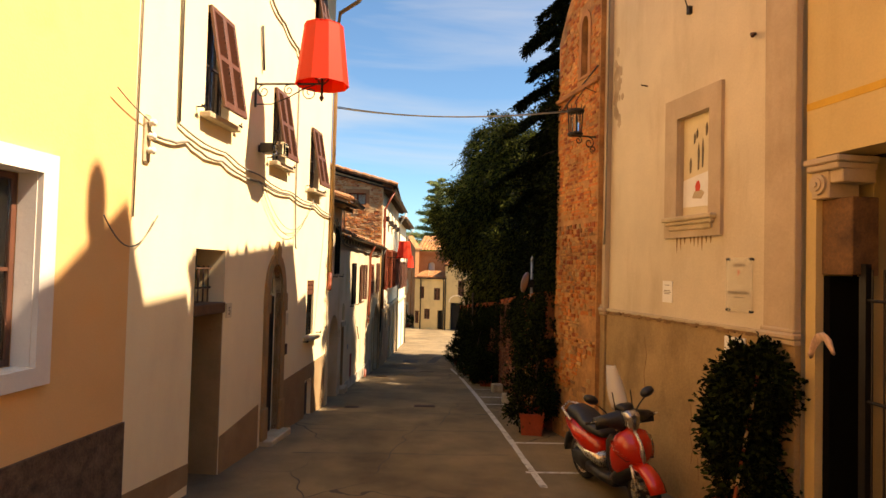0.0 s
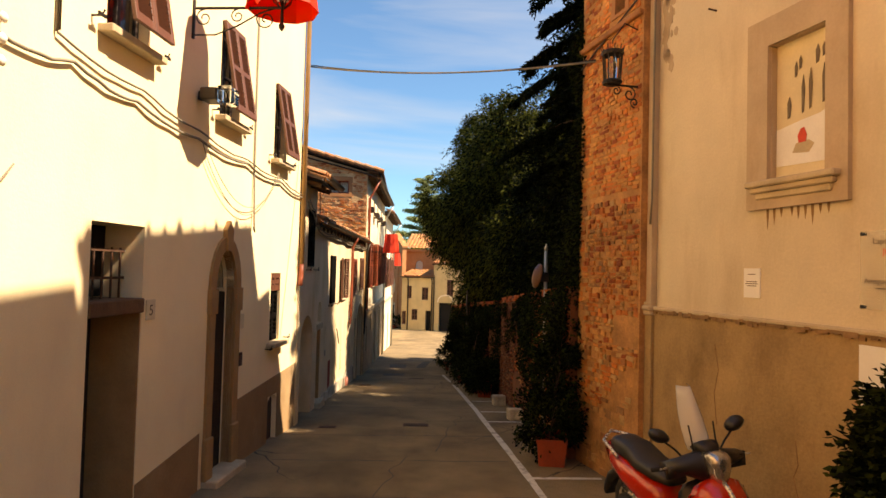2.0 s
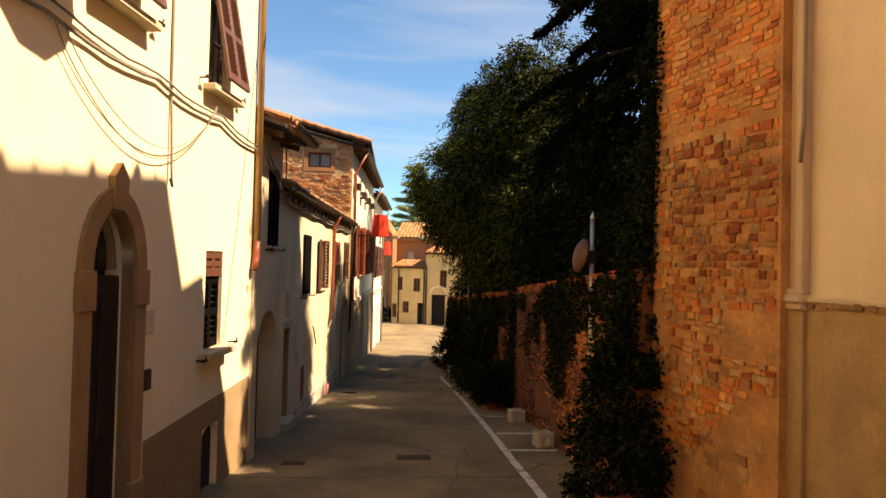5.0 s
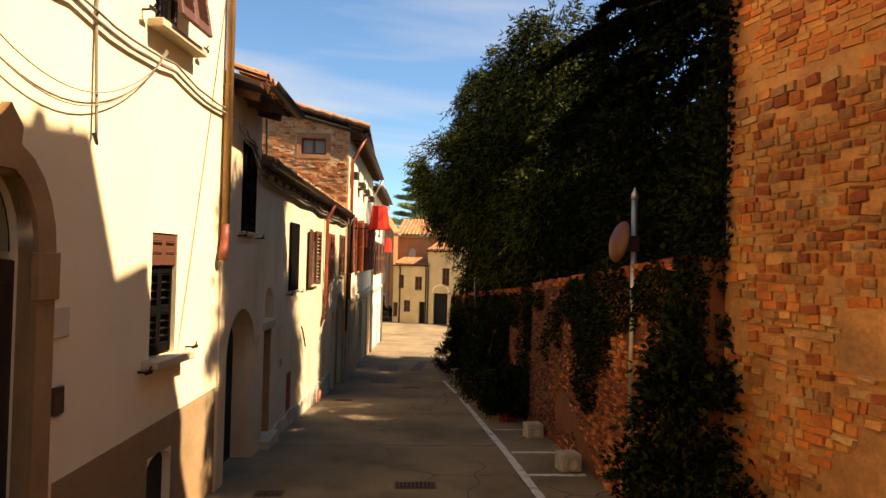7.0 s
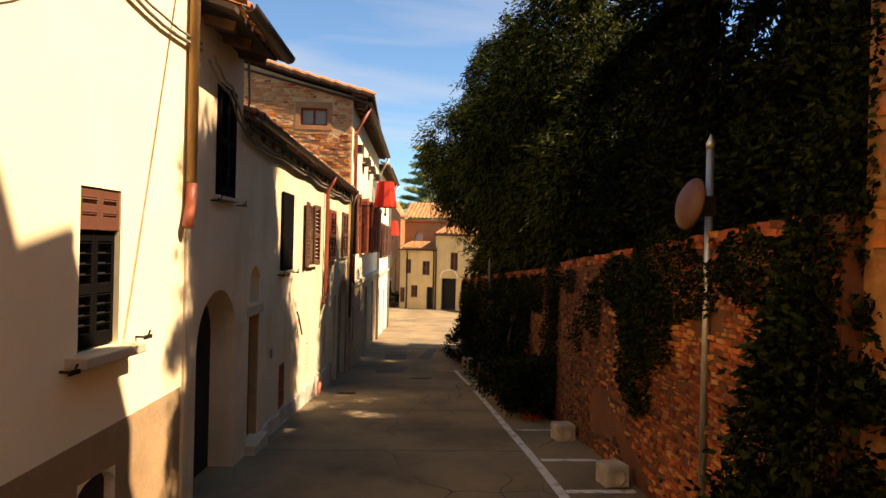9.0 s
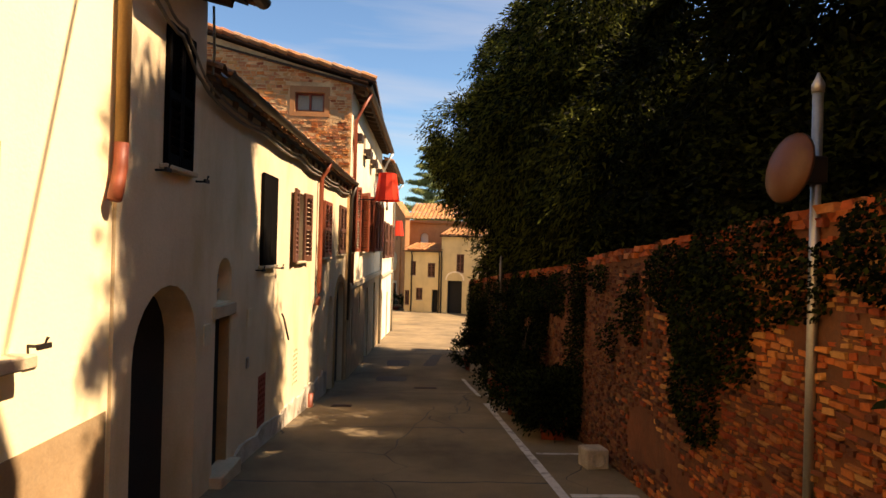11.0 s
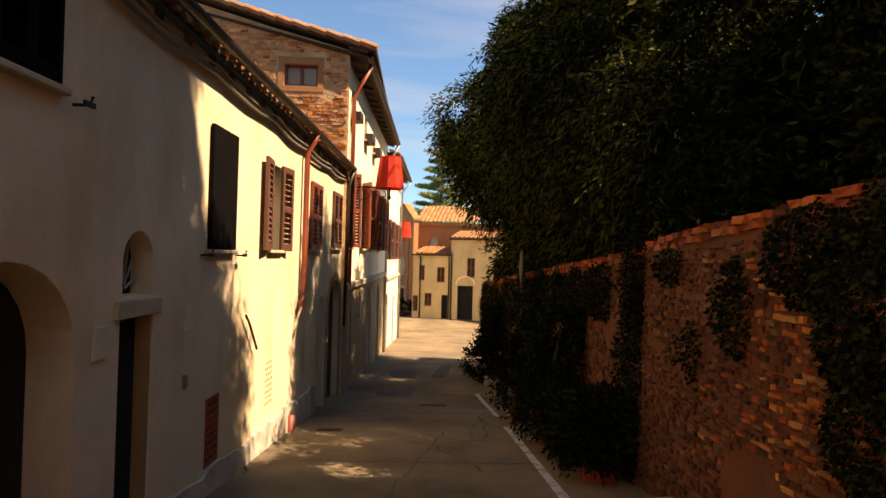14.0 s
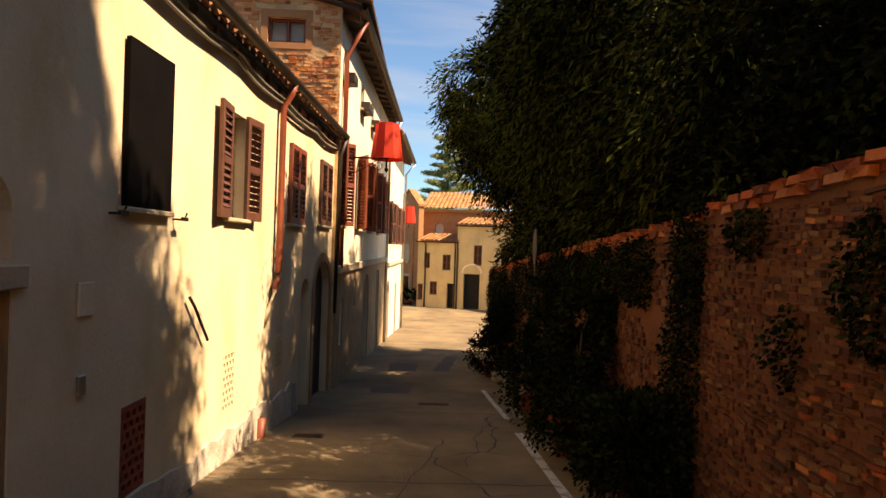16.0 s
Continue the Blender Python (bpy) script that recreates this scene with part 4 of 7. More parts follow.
for k in range(60):
    u = 0.22 + k * 0.056
    box(edge, u, -0.05 - dr_.uniform(0, 0.012), 0.865 - dr_.uniform(0, 0.035), u + 0.062, -0.03, 0.89)
hpart("crumbling_edge", edge, M["drip_stain"], hs, "dark crumbling edge of the render")
hpart("roof", slab([(-0.1, TOP_S), (LS, TOP_S + 1.24), (LS, TOP_S + 1.36), (-0.1, TOP_S + 0.12)], (), -0.2, 8.0), M["tile"], hs)
verge = bmesh.new()
for k in range(12):
    u = 0.1 + k * 0.335
    z = TOP_S + 0.12 + 1.24 * (u + 0.1) / (LS + 0.1)
    tube(verge, [(u, -0.24, z - 0.02), (u, 0.3, z + 0.02)], (0.02, 0.07, 0.035, 0.05, 0.02)[k % 5], 8)
tagged(hpart("ridge_tiles", verge, M["tile"], hs), kind="stuff")
# yellow house with a dark gateway
hg = house("house", (3.62, 5.42), (4.75, -2.5), "yellow-ochre house with a dark gated entrance", 0.0)
M["plaster_ochre"] = material("plaster_ochre", (0.58, 0.43, 0.20), 0.92, 0.13, 0.8, 40, 0.15, stain=(0.46, 0.31, 0.13), stain_amount=0.5, stain_scale=(2, 2, 0.6))
M["band_yellow"] = material("band_yellow", (0.62, 0.36, 0.06), 0.9, 0.12, 2, 40, 0.1)
LG = 8.0
hpart("wall", slab([(0, down(hg, 0)), (LG, down(hg, LG)), (LG, 9.7), (2.4, 9.9), (1.35, 10.3), (1.05, 9.75), (0.95, 9.45), (0, 9.2)], [rect(0.12, 2.9, down(hg, 0.2) - 1, 2.6)], 0, 0.4), M["plaster_ochre"], hg)
hpart("painted_band", slab([(0.0, 3.06), (LG, 3.06), (LG, 3.13), (0.0, 3.13)], (), -0.006, 0.0), M["band_yellow"], hg)
flank(hg, 0.0, 9.3, 8.0, M["plaster_ochre"]); flank(hg, LG - 0.3, 9.3, 8.0, M["plaster_ochre"])
hpart("roof", slab([(1.3, 10.33), (2.4, 9.91), (LG, 9.71), (LG, 9.83), (2.4, 10.03), (1.3, 10.47)], (), -0.1, 8.0), M["tile"], hg)
hpart("chimney", lathe(bmesh.new(), [(0.085, 9.8), (0.085, 10.4), (0.1, 10.55), (0.14, 10.7), (0.145, 10.95), (0.12, 11.1), (0.06, 11.2)], 14, Matrix.Translation((1.92, 0.15, 0))), M["plaster_ochre"], hg, smooth=True)
# Passage walls and ceiling are coloured black, the passage's shade painted in.
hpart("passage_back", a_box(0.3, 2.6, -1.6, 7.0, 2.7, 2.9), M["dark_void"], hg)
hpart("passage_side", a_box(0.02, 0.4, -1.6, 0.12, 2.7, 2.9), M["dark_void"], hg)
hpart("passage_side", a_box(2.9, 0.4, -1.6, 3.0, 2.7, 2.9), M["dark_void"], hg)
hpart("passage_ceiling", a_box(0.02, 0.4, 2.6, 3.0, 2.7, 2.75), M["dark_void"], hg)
# Added black panel hides the pale reveal and stands for its shade.
hpart("door_leaf", a_box(0.121, 0.08, -1.6, 0.2, 0.4, 1.49, 0.006), M["shutter_dark"], hg, "black panel added over the gateway reveal as its shade")
bm = a_box(0.05, -0.09, 2.51, 0.47, 0.35, 2.57, 0.012)
box(bm, 0.07, -0.07, 2.45, 0.45, 0.35, 2.51, 0.01)
box(bm, 0.09, -0.03, 2.2, 0.3, 0.3, 2.45, 0.01)
tube(bm, [(0.19, -0.06, 2.33), (0.19, 0.25, 2.33)], 0.095, 16)
tube(bm, [(0.19, -0.075, 2.33), (0.19, 0.2, 2.33)], 0.06, 14)
tube(bm, [(0.19, -0.09, 2.33), (0.19, 0.2, 2.33)], 0.025, 10)
box(bm, 0.3, -0.02, 2.33, 0.45, 0.33, 2.45, 0.01)
hpart("corbel", bm, M["plaster_pinkish"], hg, "carved scroll corbel")
# Brown stain on the jamb head, darkened further for the gateway's deep shade.
M["jamb_stain"] = material("jamb_stain", (0.17, 0.085, 0.035), 0.95, 0.5, 4, 40, 0.5, stain=(0.06, 0.03, 0.015), stain_amount=0.8, stain_scale=(3, 3, 3))
hpart("jamb_head", a_box(0.12, 0.06, 1.5, 0.47, 0.34, 2.2, 0.01), M["jamb_stain"], hg)
gate = thing("metal_gate", "dark wrought-iron gate standing in the entrance", "gate", hg.matrix_world @ Matrix.Translation((0.5, 0.18, -1.2)))
for z in (0.62, 1.6, 2.48):
    part("rail", tube(bmesh.new(), [(0, 0, z), (1.2, -0.03, z - 0.02), (2.4, 0, z)], 0.016, 6), M["iron"], gate)
for k in range(20):
    part("bar", tube(bmesh.new(), [(0.06 + k * 0.12, 0, 0.0), (0.06 + k * 0.12, 0, 2.75)], 0.009, 6), M["iron"], gate)
part("post", a_box(-0.05, -0.03, -0.6, 0.02, 0.03, 2.8), M["iron"], gate)
part("post", a_box(2.38, -0.03, -0.6, 2.44, 0.03, 2.8), M["iron"], gate)
M["rag_pink"] = material("rag_pink", (0.62, 0.42, 0.32), 0.9, 0.3, 12, 60, 0.3)
cloth = bmesh.new()
loft(cloth, [[(x + 0.03 * math.cos(a) * r, -0.05 + 0.035 * math.sin(a) * r, z + 0.05 * math.cos(a + 1) * r) for a in [2 * math.pi * k / 8 for k in range(8)]] for x, z, r in ((0.0, 0.76, 0.7), (0.05, 0.86, 1.0), (0.12, 0.93, 0.9), (0.2, 0.95, 0.8), (0.27, 0.9, 1.2), (0.33, 0.82, 0.6))])
solo("rag", cloth, M["rag_pink"], "crumpled pinkish-white cloth hung on the gate", "cloth", hg.matrix_world @ Matrix.Translation((0.2, -0.08, 0)) @ Matrix.Diagonal((0.8, 0.8, 1, 1)), True)

# brick and rubble tower wall
he = house("house", (2.42, 10.9), (2.72, 9.3), "old tower wall of orange brick and rubble", -1.4)
LE = 1.63
SLIT = arch(0.95, 1.2, 4.75, 5.55, 0.2)
TOWER_HEAD = [(LE, 6.95), (1.09, 6.95), (1.07, 6.4), (0.97, 6.4), (0.95, 6.93), (0.6, 6.88), (0.53, 6.35), (0.3, 6.1), (0.0, 5.65)]
hpart("wall", slab([(0, down(he, 0)), (LE, down(he, LE))] + TOWER_HEAD, [SLIT], 0, 0.4), M["mortar"], he)
flank(he, 0.0, 5.2, 5.0, M["mortar"], "far_wall")
hpart("rear_wall", a_box(0.3, 4.7, -1.6, LE, 5.0, 5.2), M["mortar"], he)
opening_shade(he, 0.95, 1.2, 4.75, 5.8, 0.36)
hpart("ledge", a_box(0.0, -0.07, 4.5, LE, 0.0, 4.58, 0.015), M["stone_mix"], he)
hpart("roof", a_box(0.0, 0.41, 5.2, LE, 5.0, 5.3, 0.02), M["tile"], he)
# garden wall, its face towards the lane
hw = thing("garden_wall", "ivy-grown old garden wall of red brick and rubble", "wall", wall_frame((2.1, 31.0), (2.3, 10.9)) @ Matrix.Translation((0, 0, -3.0)), kind="structure")
hw["z0"] = -3.0
LW = 20.1


def wall_top(u):
    """The garden wall's height at the place u: it steps down along the lane."""
    y = 31.0 - u
    if y < 17.05:
        return 1.08 + (y - 10.9) * -0.078
    if y < 22:
        return 0.54 - (y - 17.05) * 0.062
    return 0.23 - (y - 22) * 0.07


wpts = [(u, wall_top(u)) for u in [0.0, 3.0, 6.0, 8.99, 9.01, 11.0, 13.93, 13.97, 17.0, LW]]
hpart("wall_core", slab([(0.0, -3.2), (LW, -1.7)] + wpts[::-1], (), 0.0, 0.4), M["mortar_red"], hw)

# ---- the bend at the foot of the lane ----
def simple_house(name, p0, p1, label, z0, top, mat, wins, doors, depth=6.0, slope=0.35, shut=None, out=0.35):
    h = house(name, p0, p1, label, z0)
    L = (Vector(p1) - Vector(p0)).length
    facade(h, L, top, [rect(*w) for w in wins] + doors, mat, 0.35)
    shell(h, L, top, depth, mat)
    for w in wins:
        opening_shade(h, *w, 0.3)
        sill(h, w[0] - 0.08, w[1] + 0.08, w[2], M["stone_pale"], 0.06, 0.05)
        if shut:
            for a in (w[0], (w[0] + w[1]) / 2):
                louvre(h, (w[1] - w[0]) / 2, w[3] - w[2], shut, hm(h, a, 0.02, w[2]), pitch=0.12)
    for d in doors:
        us = [p[0] for p in d]
        zs = [p[1] for p in d]
        # A black plate in each doorway imitates its shade.
        hpart("door", a_box(min(us), 0.3, min(zs), max(us), 0.34, max(zs)), M["dark_void"], h)
    bm = bmesh.new()
    tile_slope(bm, -0.15, L + 0.15, -out, depth, top, slope)
    tagged(hpart("roof", bm, M["tile_far"], h, "orange clay pantile roof"), kind="stuff")
    hpart("eave_board", a_box(-0.1, -out + 0.05, top - 0.06, L + 0.1, 0.0, top + 0.03), M["soffit"], h)
    return h


def tile_slope(bm, u0, u1, w0, w1, z, slope, step=0.32):
    """A pantiled slope: long half-round ridges running up the roof."""
    n = int((u1 - u0) / step)
    s = (u1 - u0) / n
    prof = [(0, 0.0), (0.25, 0.07), (0.5, 0.09), (0.75, 0.07), (1.0, 0.0)]
    rows = 8
    for i in range(n):
        for r in range(rows):
            wa, wb = w0 + (w1 - w0) * r / rows, w0 + (w1 - w0) * (r + 1.06) / rows
            q = [[bm.verts.new((u0 + (i + a) * s, w, z + 0.06 + b + slope * (w - w0) + lift)) for a, b in prof] for w, lift in ((wa, 0.03), (wb, 0.0))]
            for k in range(4):
                bm.faces.new((q[0][k], q[0][k + 1], q[1][k + 1], q[1][k]))


h1 = simple_house("house", (-0.35, 55.3), (2.3, 54.6), "small cream two-storey house with green and brown shutters", -3.9, 0.6, M["plaster_straw"],
                  [(0.45, 0.85, -1.2, -0.15), (1.75, 2.3, -1.3, -0.25), (0.05, 0.4, -3.4, -2.3), (0.9, 1.4, -3.0, -2.1)], [rect(2.1, 2.55, -4.2, -2.2)], 3.5, 0.14, M["shutter_brown"])
h2 = simple_house("house", (2.3, 54.6), (7.6, 53.2), "pale cream house with a dark doorway and brown shutters", -3.9, 1.75, M["plaster_straw"],
                  [(1.15, 1.7, -0.9, 0.45), (3.0, 3.55, -0.9, 0.45), (4.9, 5.3, -0.9, 0.45)], [rect(0.5, 1.6, -4.2, -1.5), arch(2.9, 3.7, -4.2, -2.6, 0.4)], 3.5, 0.16, M["shutter_brown"])
hpart("blind_arch", slab(arch(0.35, 1.75, -1.45, -1.4, 0.6), [arch(0.45, 1.65, -1.46, -1.41, 0.5)], -0.03, 0.0), M["plaster_cream"], h2)
for h, u in ((h1, 0.55), (h1, 2.62), (h2, 0.05)):
    pipe(h, [(u, -0.3, 0.6), (u, -0.06, 0.2), (u, -0.06, -3.9)], M["gutter_dark"], 0.05)
M["brick_plain"] = material("brick_plain", (0.44, 0.20, 0.08), 0.92, 0.2, 1.5, 14, 0.3, stain=(0.36, 0.17, 0.075), stain_amount=0.6)
ch = house("church", (-0.2, 60.0), (9.0, 58.5), "brick church with an orange tiled roof and arched windows", -3.9)
tagged(ch, category="church")
AW = [arch(a, a + 0.65, 0.8, 1.75, 0.32) for a in (1.05, 3.3, 5.6)]
facade(ch, 9.3, 3.1, AW, M["brick_plain"])
for w in AW:
    hpart("window", slab(arch(w[0][0], w[1][0], 0.8, 1.75, 0.32), (), 0.3, 0.33), M["trim_white"], ch)
bm = bmesh.new()
tile_slope(bm, -0.1, 9.4, -0.4, 4.2, 3.1, 0.34)
tagged(hpart("roof", bm, M["tile_far"], ch, "orange clay pantile roof"), kind="stuff")
hpart("cornice", a_box(0, -0.3, 2.9, 9.3, 0.0, 3.1), M["brick_plain"], ch)
cf = house("church", (-2.05, 60.6), (-0.4, 57.6), "brick church front with an oval niche and a small door", -3.9)
tagged(cf, category="church")
LFc = 3.42
hpart("wall", slab([(0, -4.2), (LFc, -4.2), (LFc, 3.2), (LFc * 0.55, 4.35), (0, 3.6)], [rect(1.3, 2.2, -4.3, -2.0)], 0.0, 0.4), M["brick_plain"], cf)
hpart("door_surround", slab(rect(1.12, 2.38, -3.9, -1.8), [rect(1.3, 2.2, -3.91, -2.0)], -0.05, 0.0), M["stone_pale"], cf)
hpart("door", a_box(1.3, 0.3, -4.2, 2.2, 0.35, -2.0), M["wood_dark"], cf)
ov = [(1.75 + 0.5 * math.cos(a), -0.3 + 0.75 * math.sin(a)) for a in [2 * math.pi * k / 20 for k in range(20)]]
hpart("oval_niche", slab(ov, (), -0.05, 0.0), M["stone_pale"], cf, "pale oval stone niche")
for u in (0.7, 2.6):
    hpart("pier", a_box(u - 0.2, -0.08, -3.9, u + 0.2, 0.0, 2.6), M["brick_plain"], cf)
hpart("verge_tiles", slab([(-0.1, 3.58), (LFc * 0.55, 4.36), (LFc + 0.1, 3.16), (LFc + 0.1, 3.3), (LFc * 0.55, 4.52), (-0.1, 3.72)], (), -0.1, 0.5), M["tile_far"], cf)
hx = simple_house("house", (-2.4, 41.4), (-2.0, 53.0), "plain cream house set back at the foot of the lane", -3.8, 3.5, M["plaster_cream"], [(2.0, 2.8, 0.3, 1.7), (5.0, 5.8, 0.3, 1.7)], [rect(3.4, 4.3, -4.4, -1.8)])
# walls that close the view at the sides and behind
hq = simple_house("house", (7.6, 53.2), (16.0, 40.0), "plain cream house beside the bend", -3.9, 2.0, M["plaster_cream"], [(2.0, 2.7, -1.0, 0.3), (6.0, 6.7, -1.0, 0.3)], [])
hr = simple_house("house", (5.2, -9.0), (-5.2, -9.0), "plain ochre house across the head of the lane", 0.6, 8.5, M["plaster_yellow"], [(3.0, 3.9, 2.2, 3.6), (6.0, 6.9, 2.2, 3.6)], [rect(4.4, 5.5, 0.2, 2.6)])

# brick gable of the cream house
GU = 7.2
gb = house("gable_house", (-8.7, 23.56), (-1.5, 23.56), "weathered brick and rubble gable with a small window", -2.0)
tagged(gb, category="house")
GW = rect(5.88, 6.56, 3.83, 4.28)
hpart("wall", slab([(0, -2.6), (GU, -2.6), (GU, 4.6), (GU - 1.5, 4.98), (3.0, 5.75), (0, 6.0)], [GW], 0.0, 0.35), M["mortar_pale"], gb)
casement(gb, 5.88, 6.56, 3.83, 4.28, M["shutter_red"], 0.08, bars=0)
# White sheet behind the glass imitates sky reflected in the panes.
hpart("curtain", a_box(5.9, 0.16, 3.85, 6.54, 0.18, 4.26), M["panel_white"], gb)
hpart("window_surround", slab(rect(5.76, 6.68, 3.72, 4.42), [GW], -0.015, 0.0), M["brick_plain"], gb)
VG = [(-0.1, 6.06), (3.0, 5.8), (GU - 1.5, 5.04), (GU + 0.55, 4.52)]
hpart("verge", slab(VG + [(u, z + 0.09) for u, z in VG[::-1]], (), -0.14, 7.5), M["soffit"], gb)
bm = bmesh.new()
for (ua, za), (ub, zb) in zip(VG, VG[1:]):
    n = max(1, int(abs(ub - ua) / 0.3))
    for i in range(n):
        u, z = ua + (ub - ua) * (i + 0.5) / n, za + (zb - za) * (i + 0.5) / n + 0.1
        tube(bm, [(u - 0.17, -0.12, z + 0.03 + 0.17 * (za - zb) / (ub - ua)), (u + 0.17, -0.12, z - 0.17 * (za - zb) / (ub - ua))], 0.075, 8)
tagged(hpart("roof_tiles", bm, M["tile"], gb), kind="stuff")

# ---- things along the lane ----
WA = wall_frame((-2.95, 5.94), (-1.97, 13.25))
WB_ = wall_frame((-1.97, 13.25), (-1.55, 23.7))
WS = wall_frame((2.85, 9.4), (3.6, 5.5))
WE = wall_frame((2.42, 10.9), (2.72, 9.3))
WC = wall_frame((-1.5, 23.6), (-1.22, 33.4))


def fabric_red():
    m = material("red_fabric", (0.72, 0.055, 0.018), 0.6, 0.1, 3, 120, 0.05)
    n, l = m.node_tree.nodes, m.node_tree.links
    tr, mx = n.new("ShaderNodeBsdfTranslucent"), n.new("ShaderNodeMixShader")
    tr.inputs["Color"].default_value = (0.85, 0.06, 0.02, 1)
    mx.inputs["Fac"].default_value = 0.45
    l.new(n["Principled BSDF"].outputs["BSDF"], mx.inputs[1])
    l.new(tr.outputs["BSDF"], mx.inputs[2])
    l.new(mx.outputs["Shader"], n["Material Output"].inputs["Surface"])
    return m


M["red_fabric"] = fabric_red()


def spiral(cx, cz, r, turns=1.4, start=0.0, n=18, flip=1):
    return [(cx + flip * r * (1 - 0.75 * k / n) * math.cos(start + 2 * math.pi * turns * k / n), 0, cz + r * (1 - 0.75 * k / n) * math.sin(start + 2 * math.pi * turns * k / n)) for k in range(n + 1)]


def street_lamp(m, reach=1.0, rb=0.39, rt=0.285, h=0.87, label=""):
    """A wall lamp: wrought-iron arm standing out from the wall along local x, and a big red fabric shade at its end."""
    t = thing("street_lamp", label, "lamp", m, "red shaded wall lamps")
    part("arm", tube(bmesh.new(), [(0, 0, 0), (reach + 0.02, 0, 0)], 0.016, 8), M["iron"], t)
    part("wall_plate", a_box(-0.02, -0.02, -0.34, 0.012, 0.02, 0.1, 0.004), M["iron"], t)
    part("brace", tube(bmesh.new(), [(0.01, 0, -0.3), (reach * 0.25, 0, -0.3), (reach * 0.5, 0, -0.2), (reach * 0.75, 0, -0.06), (reach * 0.9, 0, -0.01)], 0.009, 6), M["iron"], t)
    for cx, cz, r, s in ((0.12, -0.11, 0.1, 1.57), (reach * 0.5, -0.09, 0.08, 1.57), (reach * 0.82, -0.13, 0.11, 2.6)):
        part("scroll", tube(bmesh.new(), spiral(cx, cz, r, 1.3, s), 0.008, 5), M["iron"], t)
    part("stem", tube(bmesh.new(), [(reach, 0, -0.2), (reach, 0, h * 0.5)], 0.018, 8), M["iron"], t)
    part("finial", lathe(bmesh.new(), [(0.005, -0.26), (0.03, -0.23), (0.035, -0.2), (0.012, -0.16)], 10, Matrix.Translation((reach, 0, 0))), M["iron"], t, smooth=True)
    bm = bmesh.new()
    for k in range(8):
        a = 2 * math.pi * k / 8
        tube(bm, [(reach + 0.02 * math.cos(a), 0.02 * math.sin(a), -0.01), (reach + 0.1 * math.cos(a), 0.1 * math.sin(a), 0.07), (reach + 0.12 * math.cos(a), 0.12 * math.sin(a), 0.16)], 0.006, 4)
    part("lamp_cage", bm, M["iron"], t)
    n = 10
    z0 = -0.02
    sh = bmesh.new()
    ring = lambda r, z: [(reach + r * math.cos(2 * math.pi * k / n + 0.2), r * math.sin(2 * math.pi * k / n + 0.2), z) for k in range(n)]
    lathe(sh, [(rb, z0), (rt, z0 + h), (rt - 0.008, z0 + h), (rb - 0.008, z0)], n, Matrix.Translation((reach, 0, 0)) @ pose(0, 0, 0, 0, 0, 12), cap=False)
    sd = part("shade", sh, M["red_fabric"], t, "red fabric lampshade, ribbed and slightly sheer")
    for r, z in ((rb, z0), (rt, z0 + h)):
        part("rim", tube(bmesh.new(), ring(r, z) + [ring(r, z)[0]], 0.008, 5), M["red_fabric"], sd)
    inner = lathe(bmesh.new(), [(0.07, z0 + h * 0.12), (0.1, z0 + h * 0.3), (0.1, z0 + h * 0.5), (0.05, z0 + h * 0.62)], 12, Matrix.Translation((reach, 0, 0)))
    part("lantern_glass", inner, M["trim_white"], t, smooth=True)
    return t


street_lamp(WA @ pose(2.96, -0.01, 4.12, 0, 0, -90), 1.0, label="wrought-iron wall lamp with a big red shade on the white house")
street_lamp(WC @ pose(0.2, -0.01, 1.85, 0, 0, -90), 0.85, 0.3, 0.215, 0.64, "wrought-iron wall lamp with a red shade at the brick gable")
l3 = wall_frame((-2.4, 41.4), (-2.0, 53.0)) @ pose(4.2, -0.01, 1.5, 0, 0, -90)
street_lamp(l3, 1.45, 0.4, 0.29, 0.86, "wrought-iron wall lamp with a red shade low in the lane")
ban = a_box(0.9, -0.5, -1.15, 0.95, 0.55, -0.42, 0.01)
bn = solo("signboard", ban, M["panel_white"], "white hanging signboard with dark lettering below a red lamp", "sign", l3)
for k in range(7):
    part("letter_bar", a_box(0.886, -0.42 + k * 0.13, -0.95, 0.898, -0.34 + k * 0.13, -0.6 - 0.05 * (k % 3)), M["ink"], bn)

# lantern on the brick tower
ln = thing("wall_lantern", "black wrought-iron lantern on a scrolled bracket", "lantern", WE @ pose(1.52, 0, 3.62, 0, 0, -90))
part("arm", tube(bmesh.new(), [(0, 0, 0), (0.42, 0, 0)], 0.014, 6), M["iron"], ln)
for cx, cz, r, s in ((0.12, -0.1, 0.09, 1.57), (0.3, -0.07, 0.06, 1.57), (0.05, -0.2, 0.06, 4.7)):
    part("scroll", tube(bmesh.new(), spiral(cx, cz, r, 1.3, s), 0.009, 5), M["iron"], ln)
part("hook", tube(bmesh.new(), [(0.02, 0, 0.72), (0.2, 0, 0.78), (0.36, 0, 0.55), (0.36, 0, 0.5)], 0.008, 5), M["iron"], ln)
bm = bmesh.new()
for k in range(10):
    a = 2 * math.pi * k / 10
    tube(bm, [(0.36 + 0.1 * math.cos(a), 0.1 * math.sin(a), 0.04), (0.36 + 0.12 * math.cos(a), 0.12 * math.sin(a), 0.4)], 0.008, 4)
    tube(bm, [(0.36 + 0.12 * math.cos(a), 0.12 * math.sin(a), 0.38), (0.36 + 0.14 * math.cos(a), 0.14 * math.sin(a), 0.47)], 0.007, 4)
part("cage", bm, M["iron"], ln)
bm = lathe(bmesh.new(), [(0.11, 0.0), (0.125, 0.03), (0.11, 0.05)], 12, Matrix.Translation((0.36, 0, 0)))
